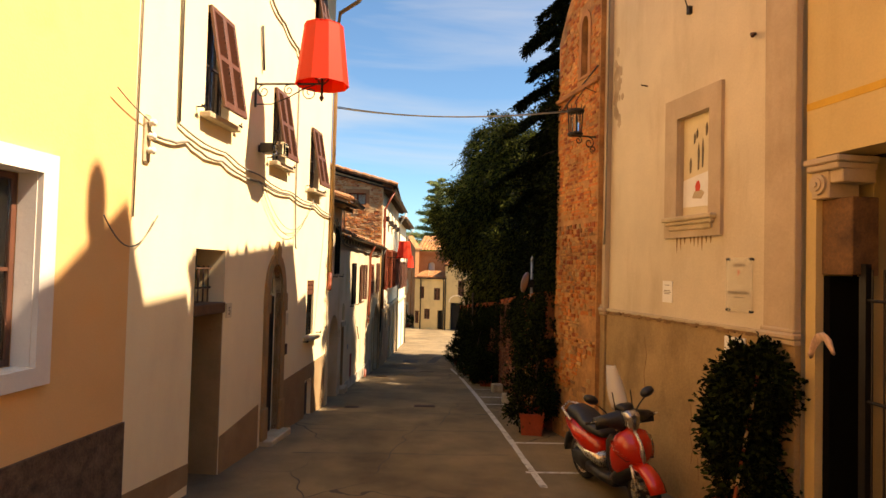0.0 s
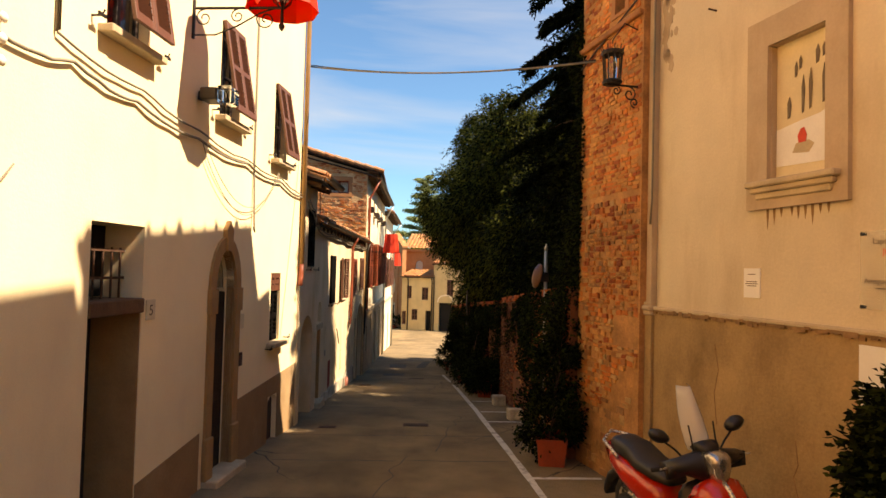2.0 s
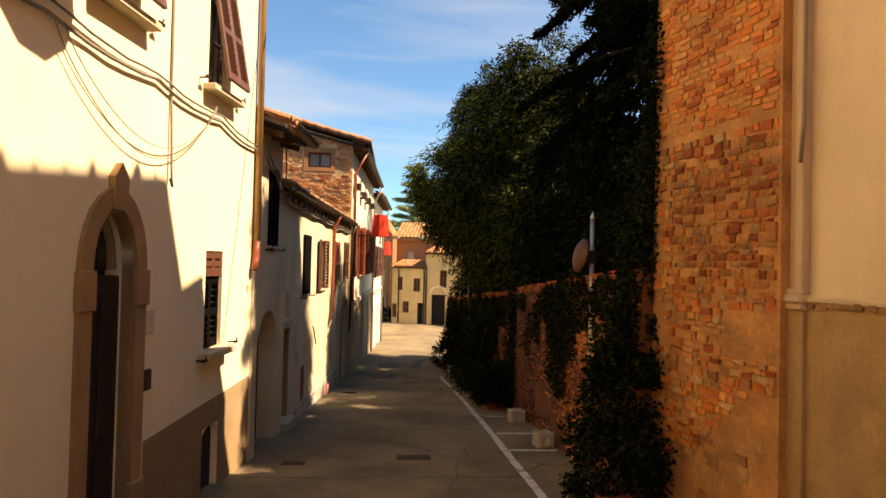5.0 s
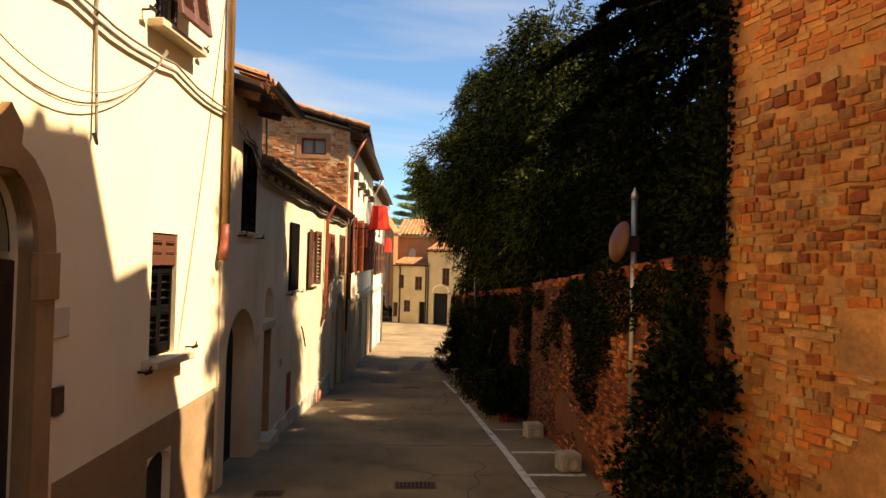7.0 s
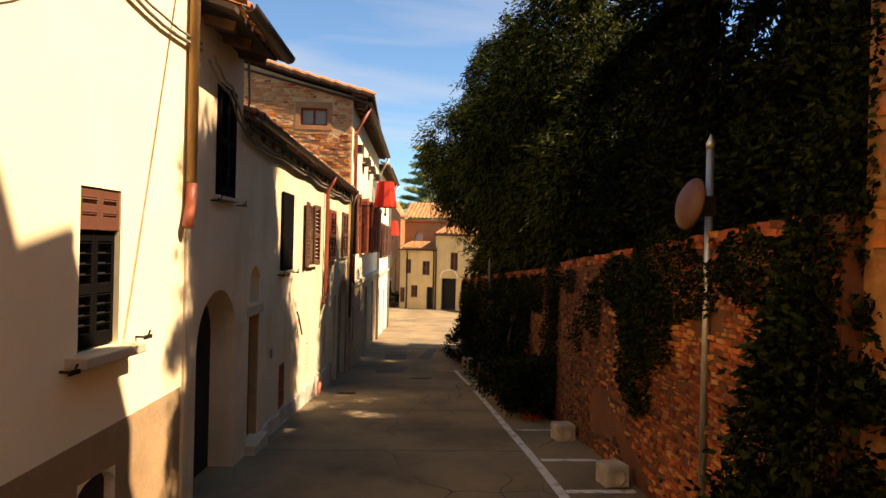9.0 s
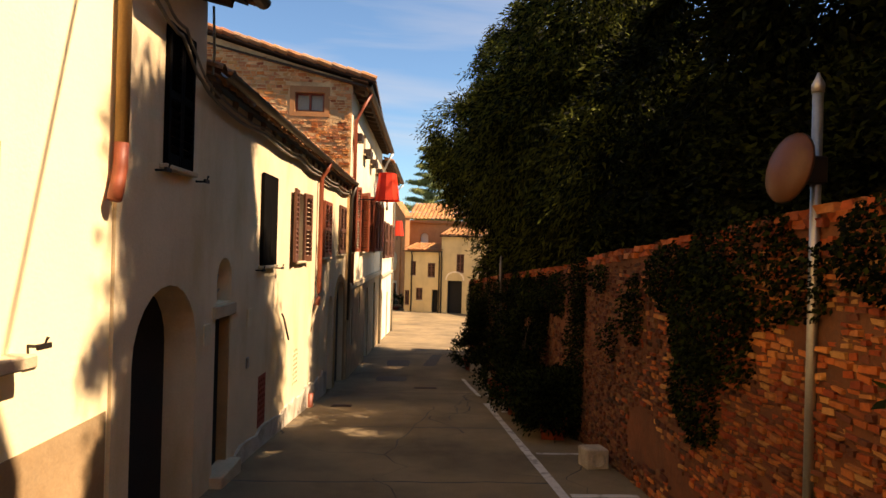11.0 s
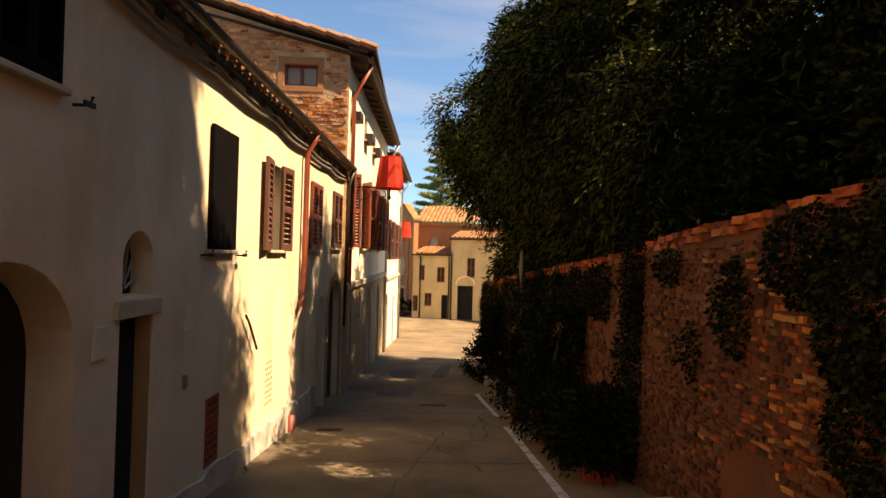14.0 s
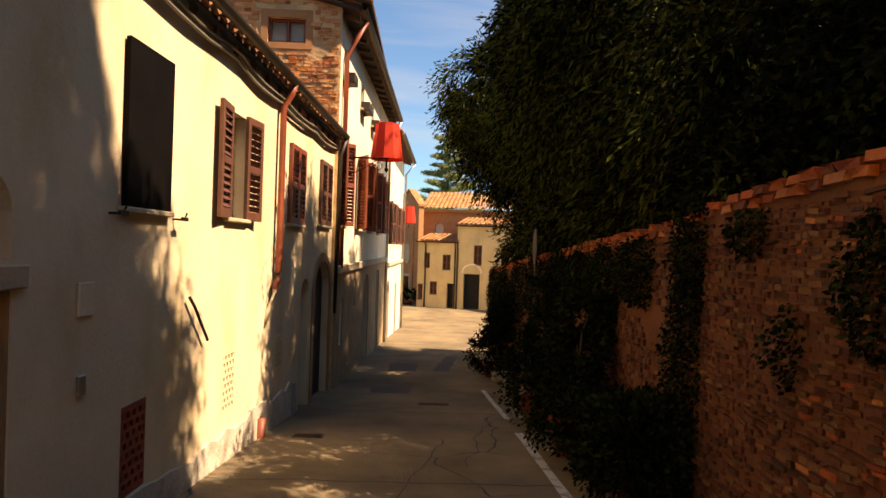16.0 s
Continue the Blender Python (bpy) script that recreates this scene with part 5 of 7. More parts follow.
part("crown_band", lathe(bmesh.new(), [(0.13, 0.36), (0.14, 0.39), (0.13, 0.41)], 12, Matrix.Translation((0.36, 0, 0))), M["iron"], ln)
part("band", bm, M["iron"], ln)
part("lamp_glass", lathe(bmesh.new(), [(0.05, 0.06), (0.06, 0.2), (0.04, 0.34)], 10, Matrix.Translation((0.36, 0, 0))), M["pane"], ln)
# bracket and iron stub high on the beige house
bk = thing("iron_bracket", "black scrolled iron bracket high on the beige wall", "bracket", WS @ pose(2.2, 0, 4.8, 0, 0, -90))
part("arm", tube(bmesh.new(), [(0, 0, 0.0), (0.05, 0, 0.02), (0.12, 0, 0.2), (0.04, 0, 0.42)], 0.012, 5), M["iron"], bk)
part("wall_plate", a_box(-0.01, -0.03, -0.06, 0.05, 0.03, 0.04, 0.005), M["iron"], bk)
solo("wall_stub", tube(bmesh.new(), [(3.34, 0.02, 4.08), (3.36, -0.06, 4.06), (3.5, -0.16, 3.98)], 0.02, 6), M["rust_iron"], "rusty iron stub sticking out of the wall", "bracket", WS)
solo("wall_stub", tube(bmesh.new(), [(1.22, 0.02, 4.1), (1.22, -0.1, 4.11)], 0.01, 6), M["rust_iron"], "thin rusty iron peg in the beige wall", "bracket", WS)

# notices on the beige house
nt = solo("notice", a_box(1.68, -0.012, 1.1, 1.89, 0.0, 1.38), M["paper"], "white printed paper notice on the beige wall", "notice", WS)
for k, (a, b) in enumerate(((0.22, 0.1), (0.15, 0.14), (0.13, 0.16), (0.11, 0.12))):
    part("text_line", a_box(1.785 - b / 2, -0.0145, 1.1 + a, 1.785 + b / 2, -0.0122, 1.1 + a + 0.008), M["ink"], nt)
pl = thing("plaque", "clear acrylic shop plaque fixed by four studs", "sign", WS @ Matrix.Translation((2.96, -0.03, 1.07)))
ac = part("acrylic_sheet", a_box(0, 0, 0, 0.41, 0.006, 0.6), M["clear_sheet"], pl)
ac.visible_shadow = False
for x in (0.02, 0.39):
    for z in (0.02, 0.58):
        part("stud", tube(bmesh.new(), [(x, 0.03, z), (x, -0.012, z)], 0.014, 10), M["iron"], pl)


def lettering(text, size, m, mat, parent, name="lettering"):
    c = bpy.data.curves.new(name, "FONT")
    c.body, c.size, c.align_x, c.extrude = text, size, "CENTER", 0.001
    o = new(name, c)
    dg = bpy.context.evaluated_depsgraph_get()
    me = bpy.data.meshes.new_from_object(o.evaluated_get(dg))
    bpy.data.objects.remove(o)
    me.materials.append(mat)
    ob = new(name, me)
    ob.parent = parent
    ob.matrix_basis = m
    return ob


lettering("Antiguedades", 0.062, pose(0.205, -0.003, 0.2, 90), M["ink"], pl)
lettering("Lapsico", 0.066, pose(0.205, -0.003, 0.5, 90), M["ink"], pl)
lettering("Ji", 0.066, pose(0.205, -0.003, 0.42, 90), M["red_dot"], pl)
part("text_line", a_box(0.13, -0.003, 0.16, 0.28, -0.001, 0.168), M["ink"], pl)
pp = solo("notice", a_box(2.98, -0.06, 0.3, 3.3, -0.036, 0.8), M["paper"], "white board leaning against the stained wall behind the plant", "notice", WS)

# house number, letter plates and small wall fittings
def number_tile(m, text, label):
    t = solo("house_number", a_box(-0.08, -0.016, -0.1, 0.08, 0.0, 0.1, 0.004), M["panel_cream"], label, "number plate", m)
    if text:
        lettering(text, 0.15, pose(0, -0.018, -0.055, 90), M["ink"], t)
    return t


number_tile(WA @ Matrix.Translation((2.31, -0.002, 0.82)), "5", "cream house number tile 5 on the white house")
number_tile(WB_ @ Matrix.Translation((1.42, -0.002, -0.14)), "", "small cream number tile beside the entrance arch")
number_tile(WB_ @ Matrix.Translation((2.72, -0.002, -0.12)), "", "small cream number tile beside the narrow door")
solo("doorbell", a_box(2.66, -0.02, -0.68, 2.74, 0.0, -0.56, 0.006), M["galvanised"], "small grey doorbell plate on the sage wall", "doorbell", WB_)
solo("doorbell", a_box(4.56, -0.03, -0.08, 4.66, 0.0, 0.1, 0.006), M["rust_iron"], "dark metal letter slot beside the arched door", "doorbell", WA)
number_tile(WA @ Matrix.Translation((4.62, -0.002, 0.52)), "", "small cream tile beside the arched door")
solo("shutter_bar", tube(bmesh.new(), [(4.12, -0.04, -0.22), (4.2, -0.05, -0.3), (4.5, -0.05, -0.62)], 0.014, 6), M["iron"], "black iron bar leaning on the sage wall", "bar", WB_)

# floodlight, cable box
fl = thing("floodlight", "grey floodlight with a glass front on the white wall", "lamp", WA @ pose(3.18, 0, 3.2, 0, 0, -90))
part("housing", a_box(0.06, -0.13, -0.07, 0.26, 0.13, 0.07, 0.015), M["gutter_dark"], fl)
part("glass_front", a_box(0.26, -0.12, -0.1, 0.42, 0.12, 0.09, 0.01), M["pane"], fl)
part("bracket", a_box(-0.01, -0.03, -0.05, 0.07, 0.03, 0.05), M["iron"], fl)
ins = thing("insulator_bracket", "weathered white cable insulator on the house wall", "insulator", WA @ Matrix.Translation((0.2, 0, 2.75)))
part("back_plate", a_box(-0.06, -0.03, -0.28, 0.06, 0.0, 0.22, 0.02), M["stone_pale"], ins)
for z in (-0.15, 0.0, 0.14):
    part("insulator", lathe(bmesh.new(), [(0.02, 0), (0.04, 0.02), (0.025, 0.04), (0.04, 0.06), (0.02, 0.08)], 10, pose(0, -0.03, z, 90)), M["trim_white"], ins, smooth=True)

# cables
def cable(name, pts, r, m, label, mat="cable"):
    return solo(name, tube(bmesh.new(), pts, r, 6), M[mat], label, "cable", m, True)


def run(points, w=-0.03, jitter=0.015, n=6):
    out = []
    for (u0, z0), (u1, z1) in zip(points, points[1:]):
        for k in range(n):
            t = k / n
            out.append((u0 + (u1 - u0) * t, w - random.uniform(0, 0.012), z0 + (z1 - z0) * t - 0.05 * math.sin(math.pi * t) + random.uniform(-jitter, jitter) * 0.5))
    u, z = points[-1]
    return out + [(u, w, z)]


cable("wall_cable", run([(0.22, 2.8), (1.0, 2.86), (1.9, 2.78), (3.15, 2.7), (4.6, 2.66), (6.0, 2.6), (7.3, 2.5)]), 0.015, WA, "thick bundled cable clipped along the white wall")
cable("wall_cable", run([(0.8, 3.02), (2.0, 2.92), (3.15, 2.8), (4.6, 2.72), (6.0, 2.66), (7.3, 2.56)]), 0.011, WA, "bundled cable clipped along the white wall")
cable("wall_cable", [(0.78, -0.02, 7.2), (0.78, -0.02, 5.0), (0.8, -0.02, 3.03)], 0.012, WA, "pale cable running down the white wall")
cable("wall_cable", [(0.82, -0.02, 7.2), (0.83, -0.02, 3.05)], 0.01, WA, "pale cable running down the white wall")
cable("wall_cable", [(0.02, -0.02, 7.2), (0.03, -0.02, 4.0), (0.0, -0.02, 1.9)], 0.01, WA, "pale cable down the joint of two houses")
cable("wall_cable", [(4.86, -0.02, 5.2), (4.87, -0.02, 2.6), (4.88, -0.04, 1.85), (4.86, -0.06, 1.75), (4.83, -0.05, 1.82)], 0.013, WA, "cable hanging down the white wall")
cable("wall_cable", [(3.1, -0.03, 5.05), (3.2, -0.03, 4.4)], 0.02, WA, "short dark cable end on the white wall", "cable_dark")
cable("wall_cable", run([(3.4, 5.6), (4.0, 5.45), (4.7, 5.28), (4.86, 5.2)]), 0.02, WA, "thick cable slanting down the white wall")
cable("loose_cable", [(3.2 + 2.6 * t, -0.05, 2.68 - 0.75 * math.sin(math.pi * t) ** 0.8 + 0.05 * t) for t in [k / 20 for k in range(21)]], 0.005, WA, "grey cable hanging in a loop on the wall")
cable("loose_cable", [(3.3 + 2.5 * t, -0.06, 2.66 - 0.62 * math.sin(math.pi * t) ** 0.8 + 0.05 * t) for t in [k / 20 for k in range(21)]], 0.005, WA, "grey cable hanging in a loop on the wall")
cable("loose_cable", [(-0.5 + 0.9 * t, -0.05, 2.1 - 0.5 * math.sin(math.pi * (0.15 + 0.75 * t))) for t in [k / 16 for k in range(17)]], 0.007, WA, "thin grey cable drooping between two houses")
cable("loose_cable", sag((-0.42, -0.08, 3.08), (0.2, -0.05, 2.9), 0.02), 0.006, WA, "dark cable from the yellow house to the insulator", "cable_dark")
cable("wall_cable", run([(0.05, 2.45), (0.6, 2.3), (1.2, 2.0), (3.0, 1.98), (5.0, 1.98), (6.6, 1.92), (8.5, 1.92), (10.3, 1.95)], -0.05), 0.016, WB_, "bundled cables under the low eave")
cable("wall_cable", run([(0.05, 2.5), (0.6, 2.36), (1.2, 2.04), (3.0, 2.03), (5.0, 2.03), (6.6, 1.98), (8.5, 1.98), (10.3, 2.0)], -0.08), 0.012, WB_, "bundled cables under the low eave")
cable("wall_cable", [(1.28, -0.04, 2.8), (1.3, -0.05, 2.4), (1.27, -0.04, 2.0)], 0.012, WB_, "cable at the corner of the higher bay")
cable("overhead_cable", sag((-1.93, 13.2, 4.9), (2.5, 10.5, 4.3), 0.14), 0.013, None, "overhead cable across the lane", "cable")
cable("overhead_cable", sag((-1.93, 13.2, 4.93), (2.5, 10.5, 4.32), 0.16), 0.009, None, "overhead cable across the lane", "cable_dark")
cable("wall_cable", [(0.24, -0.1, 7.6), (0.24, -0.1, 4.3), (0.23, -0.1, 2.2), (0.2, -0.1, 1.9)], 0.014, WS, "pale conduit beside the corner pilaster", "cable")
cable("wall_cable", [(3.52, -0.02, 7.6), (3.54, -0.02, 3.0), (3.54, -0.02, 2.2)], 0.008, WS, "thin cable beside the near pilaster")
cable("wall_cable", sag((2.5, 10.5, 4.3), (2.84, 9.3, 4.85), 0.03), 0.012, None, "cable from the tower to the beige house", "cable_dark")
cable("wall_cable", [(0.0, -0.02, 4.3), (0.5, -0.03, 4.44), (1.6, -0.03, 4.75)], 0.012, WE, "dark cable up the tower wall", "cable_dark")
# far lines at the bend
cable("overhead_cable", sag((-1.3, 38.0, 3.0), (-0.6, 57.5, 2.6), 0.1), 0.012, None, "overhead cable at the bend", "cable")

# traffic mirror on a pole, its face turned away
pm = thing("traffic_mirror", "convex traffic mirror seen from behind on a galvanised pole", "mirror", pose(2.26, 12.38, ground(12.38)))
part("pole", tube(bmesh.new(), [(0, 0, -0.1), (0, 0, 3.15)], 0.03, 10), M["galvanised"], pm, smooth=True)
part("cap", lathe(bmesh.new(), [(0.034, 3.13), (0.036, 3.18), (0.016, 3.22), (0.006, 3.25)], 10), M["galvanised"], pm, smooth=True)
M["mirror_back"] = material("mirror_back", (0.10, 0.04, 0.018), 0.4, 0.2, 4, 50, 0.05)
mm = Matrix.Translation((-0.14, 0.05, 2.7)) @ Vector((0.97, 0.2, -0.22)).to_track_quat("Z", "Y").to_matrix().to_4x4()
bm = lathe(bmesh.new(), [(0.01, -0.1), (0.14, -0.085), (0.24, -0.05), (0.3, 0.0), (0.31, 0.03), (0.29, 0.03)], 24, mm @ Matrix.Diagonal((0.56, 0.7, 0.55, 1)))
M["mirror_back"].node_tree.nodes["Principled BSDF"].inputs["Specular IOR Level"].default_value = 0.25
part("dish", bm, M["mirror_back"], pm, "glossy brown curved mirror housing", smooth=True)
M["mirror_face"] = material("mirror_face", (0.9, 0.9, 0.9), 0.06, 0.0, 1, 10, 0, metal=1.0)
part("mirror_face", lathe(bmesh.new(), [(0.29, 0.031), (0.15, 0.06), (0.01, 0.07)], 24, mm @ Matrix.Diagonal((0.56, 0.7, 0.55, 1))), M["mirror_face"], pm, smooth=True)
part("clamp", a_box(-0.12, -0.045, 2.6, 0.045, 0.045, 2.76, 0.01), M["iron"], pm)
# round road sign further on, seen from behind
rs = thing("road_sign", "round road sign seen edge-on on a thin pole", "sign", pose(1.95, 22.5, ground(22.5)))
part("pole", tube(bmesh.new(), [(0, 0, -0.1), (0, 0, 2.9)], 0.025, 8), M["gutter_dark"], rs)
part("disc", lathe(bmesh.new(), [(0.29, -0.01), (0.3, 0.0), (0.29, 0.012)], 24, pose(-0.02, -0.03, 2.6, 90, 0, -94)), M["wood_dark"], rs)

# concrete blocks with a round hollow
def kerb_block(x, y, s=0.26):
    t = solo("concrete_block", a_box(-s / 2, -s / 2, 0, s / 2, s / 2, s * 0.85, 0.015), M["concrete"], "pale concrete block with a round hollow by the wall", "block", pose(x, y, ground(y) - 0.005, -4, 0, 6), group="concrete blocks by the wall")
    part("ring", lathe(bmesh.new(), [(0.07, 0), (0.085, 0.012), (0.07, 0.014), (0.06, 0.002)], 16, pose(0, -s / 2, s * 0.42, 90)), M["concrete"], t, smooth=True)


for x, y in ((2.05, 13.85), (2.03, 15.75), (1.95, 19.3), (1.75, 25.3)):
    kerb_block(x, y)

# ---- road marks and ironwork ----
def mark(name, quads, mat, label, category, lift=0.006):
    bm = bmesh.new()
    for (x0, y0), (x1, y1), w in quads:
        d = Vector((x1 - x0, y1 - y0)).normalized()
        nx, ny = -d.y * w / 2, d.x * w / 2
        k = max(1, int(math.hypot(x1 - x0, y1 - y0) / 0.4))
        prev = None
        for i in range(k + 1):
            x, y = x0 + (x1 - x0) * i / k, y0 + (y1 - y0) * i / k
            jj = random.uniform(0.86, 1.1)
            r = [bm.verts.new((x + nx * jj, y + ny * jj, ground(y + ny) + lift)), bm.verts.new((x - nx * jj, y - ny * jj, ground(y - ny) + lift))]
            if prev:
                bm.faces.new((prev[0], prev[1], r[1], r[0]))
            prev = r
    return solo(name, bm, mat, label, category, kind="structure")


mark("line_marking", [((1.72, 5.6), (1.58, 9.0), 0.1), ((1.58, 9.0), (1.45, 13.0), 0.1), ((1.45, 13.0), (1.4, 16.4), 0.1), ((1.4, 16.4), (1.36, 20.0), 0.1), ((1.36, 21.0), (1.3, 24.0), 0.08)], M["white_paint"], "worn white edge line along the parking strip", "road marking")
for y, x1, w in ((8.36, 2.5, 0.08), (9.95, 2.5, 0.08), (13.6, 2.2, 0.1), (14.7, 2.15, 0.1), (16.3, 2.1, 0.08), (19.1, 2.0, 0.08), (21.2, 2.0, 0.08)):
    mark("line_marking", [((1.5, y), (x1, y), w)], M["white_paint"], "worn white cross line of a parking bay", "road marking")


def drain(x, y, w, d, slots=9):
    z = ground(y)
    t = thing("drain_grate", "rusty iron drain grate set in the asphalt", "drain", pose(x, y, z + 0.004, math.degrees(math.atan2(ground(y + 0.5) - ground(y - 0.5), 1.0))))
    part("frame", slab(rect(-w / 2, w / 2, -d / 2, d / 2), [rect(-w / 2 + 0.03, w / 2 - 0.03, -d / 2 + 0.03, d / 2 - 0.03)], 0, 0.01), M["rust_iron"], t, m=pose(0, 0, 0, -90))
    # Flat black plate under the bars stands for the shaded hollow.
    part("pit", a_box(-w / 2 + 0.03, -d / 2 + 0.03, -0.004, w / 2 - 0.03, d / 2 - 0.03, 0.001), M["dark_void"], t)
    for k in range(slots):
        x0 = -w / 2 + 0.03 + (k + 0.5) * (w - 0.06) / slots
        part("bar", a_box(x0 - 0.012, -d / 2 + 0.03, 0.002, x0 + 0.012, d / 2 - 0.03, 0.009), M["rust_iron"], t)


drain(0.14, 13.22, 0.46, 0.26)
drain(0.34, 22.25, 0.5, 0.26)
drain(-1.4, 12.95, 0.3, 0.2, 6)
drain(-1.16, 19.55, 0.34, 0.2, 6)
mark("asphalt_patch", [((-0.42, 23.35), (-0.42, 24.3), 0.75)], M["asphalt_patch"], "dark repaired rectangle in the asphalt", "road patch", 0.004)
mark("asphalt_patch", [((-0.3, 26.3), (-0.3, 27.8), 0.7)], M["asphalt_patch"], "dark repaired rectangle in the asphalt", "road patch", 0.004)
mark("asphalt_patch", [((0.55, 26.4), (0.95, 29.5), 0.35)], M["asphalt_patch"], "dark repaired strip in the asphalt", "road patch", 0.004)
for y0 in (9.2, 10.75, 12.3, 15.1, 17.8, 21.4):
    bm = bmesh.new()
    pr = None
    for i in range(40):
        x = -1.9 + 3.3 * i / 39
        y = y0 + 0.05 * noise.noise(Vector((x * 2.2, y0 * 3, 0))) + 0.02 * noise.noise(Vector((x * 9, y0, 1)))
        w = 0.012 + 0.01 * noise.noise(Vector((x * 5, y0, 2)))
        r = [bm.verts.new((x, y - w, ground(y) + 0.003)), bm.verts.new((x, y + w, ground(y) + 0.003))]
        if pr:
            bm.faces.new((pr[0], r[0], r[1], pr[1]))
        pr = r
    solo("road_joint", bm, M["asphalt_patch"], "dark crack running across the asphalt", "crack", kind="structure")
for s in range(4):
    bm = bmesh.new()
    pr = None
    x, y = (-0.7, 0.4, -0.2, 0.6)[s], (8.0, 11.2, 16.5, 18.3)[s]
    for i in range(60):
        y += 0.05
        x += 0.05 * noise.noise(Vector((y * 3, s * 7.0, 0))) + 0.01
        w = 0.008 + 0.006 * noise.noise(Vector((y * 7, s, 2)))
        r = [bm.verts.new((x - w, y, ground(y) + 0.003)), bm.verts.new((x + w, y, ground(y) + 0.003))]
        if pr:
            bm.faces.new((pr[0], pr[1], r[1], r[0]))
        pr = r
    solo("road_crack", bm, M["asphalt_patch"], "dark winding crack along the asphalt", "crack", kind="structure")

# flaked paint on the beige house
pk = random.Random(3)
for i in range(26):
    u, z = 0.3 + abs(pk.gauss(0, 0.1)), 4.35 + pk.gauss(0, 0.28)
    r = pk.uniform(0.03, 0.085)
    pts = [(u + r * pk.uniform(0.5, 1.1) * math.cos(a), z + r * 1.5 * pk.uniform(0.5, 1.1) * math.sin(a)) for a in [2 * math.pi * k / 9 for k in range(9)]]
    solo("paint_flake", slab(pts, (), -0.0035 - 0.0004 * (i % 5), 0.0), M["plaster_pinkish"], "flaked patch in the beige plaster", "plaster patch", WS, kind="structure")
# ---- plants ----
RNG = np.random.default_rng(7)


def unit(v):
    return v / np.linalg.norm(v, axis=1)[:, None]


def crown(name, blobs, sprays, per, leaf, width, spray, droop, mat, parent=None, shell_lo=0.7, rough=0.5, seed=1, clump=20):
    """Foliage: sprays of small leaves sprouting from the outer part of a few swelling masses (centre, radii), drooping at their tips."""
    rng = np.random.default_rng(seed)
    blobs = [(np.array(c, float), np.array(r, float)) for c, r in blobs]
    area = np.array([(r[0] * r[1] + r[1] * r[2] + r[0] * r[2]) for c, r in blobs])
    tufts = max(8, sprays // clump)
    td = unit(rng.normal(size=(tufts, 3)))
    tb = rng.choice(len(blobs), tufts, p=area / area.sum())
    which = rng.integers(0, tufts, sprays)
    c = np.array([blobs[i][0] for i in tb])[which]
    r = np.array([blobs[i][1] for i in tb])[which]
    lump = np.array([noise.noise(Vector(x * 2.3) + Vector(blobs[b][0] * 0.31)) for x, b in zip(td, tb)])
    tf = (shell_lo + (1.0 - shell_lo) * rng.random(tufts) ** 0.5) * (1 + rough * lump)
    d = unit(td[which] + rng.normal(size=(sprays, 3)) * (0.5 * spray / r.mean(axis=1))[:, None])
    p = c + d * r * (tf[which] * (1 + 0.05 * rng.normal(size=sprays)))[:, None]
    way = unit(td[which] / r * r.min() * 1.0 + np.array([0, 0, 0.3 - droop]) + rng.normal(size=(sprays, 3)) * 0.3)
    s = np.tile(np.linspace(0.02, 1.0, per), sprays)
    k = np.repeat(np.arange(sprays), per)
    ln = spray * (0.6 + 0.8 * rng.random(sprays))
    pos = p[k] + way[k] * (ln[k] * s)[:, None]
    pos[:, 2] -= droop * 0.9 * ln[k] * s ** 2
    side = unit(np.cross(way, rng.normal(size=(sprays, 3))))[k] * np.where(np.arange(len(k)) % 2, 1, -1)[:, None]
    lw = way[k] * 0.9 + side * (0.9 - 0.5 * s)[:, None] + np.array([0, 0, -droop * 0.8]) + rng.normal(size=(len(k), 3)) * 0.25
    pos += rng.normal(size=pos.shape) * leaf * 0.35
    ob = leaves(name, pos, lw, leaf * (0.6 + 0.8 * rng.random(len(k))), width * (0.7 + 0.6 * rng.random(len(k))), mat)
    if parent:
        ob.parent = parent
        ob.matrix_parent_inverse = parent.matrix_world.inverted()
    return ob


def trunk_and_limbs(t, base, tops, r=0.16, mat=None):
    """A tapered trunk with limbs that reach into the crown."""
    b = Vector(base)
    top = max(tops, key=lambda p: p[2])
    pts = [b.lerp(Vector(top), k / 6) + Vector((0.12 * noise.noise(Vector((k, b.y, 0))), 0.12 * noise.noise(Vector((k, b.x, 3))), 0)) * (k > 0) for k in range(7)]
    inv = Matrix.Translation(-b)
    tr = part("trunk", tube(bmesh.new(), [inv @ p for p in pts], r, 9, r * 0.3), mat or M["bark"], t, smooth=True)
    for q in tops:
        if q is top:
            continue
        q = Vector(q)
        s = b.lerp(Vector(top), max(0.2, min(0.75, (q.z - b.z) / max(0.1, top[2] - b.z) * 0.6)))
        mid = s.lerp(q, 0.5) + Vector((0, 0, 0.2))
        part("limb", tube(bmesh.new(), [inv @ s, inv @ mid, inv @ q], r * 0.45, 7, r * 0.12), mat or M["bark"], tr, smooth=True)


def tree(base, blobs, label, sprays, per, leaf, width, spray, droop, mat, seed, r=0.16, name="tree", **k):
    t = thing(name, label, "tree", Matrix.Translation(base))
    trunk_and_limbs(t, base, [b[0] for b in blobs], r)
    o = crown("crown", blobs, sprays, per, leaf, width, spray, droop, mat, t, seed=seed, **k)
    return t


GZ = -0.6      # the garden behind the wall lies higher than the lane
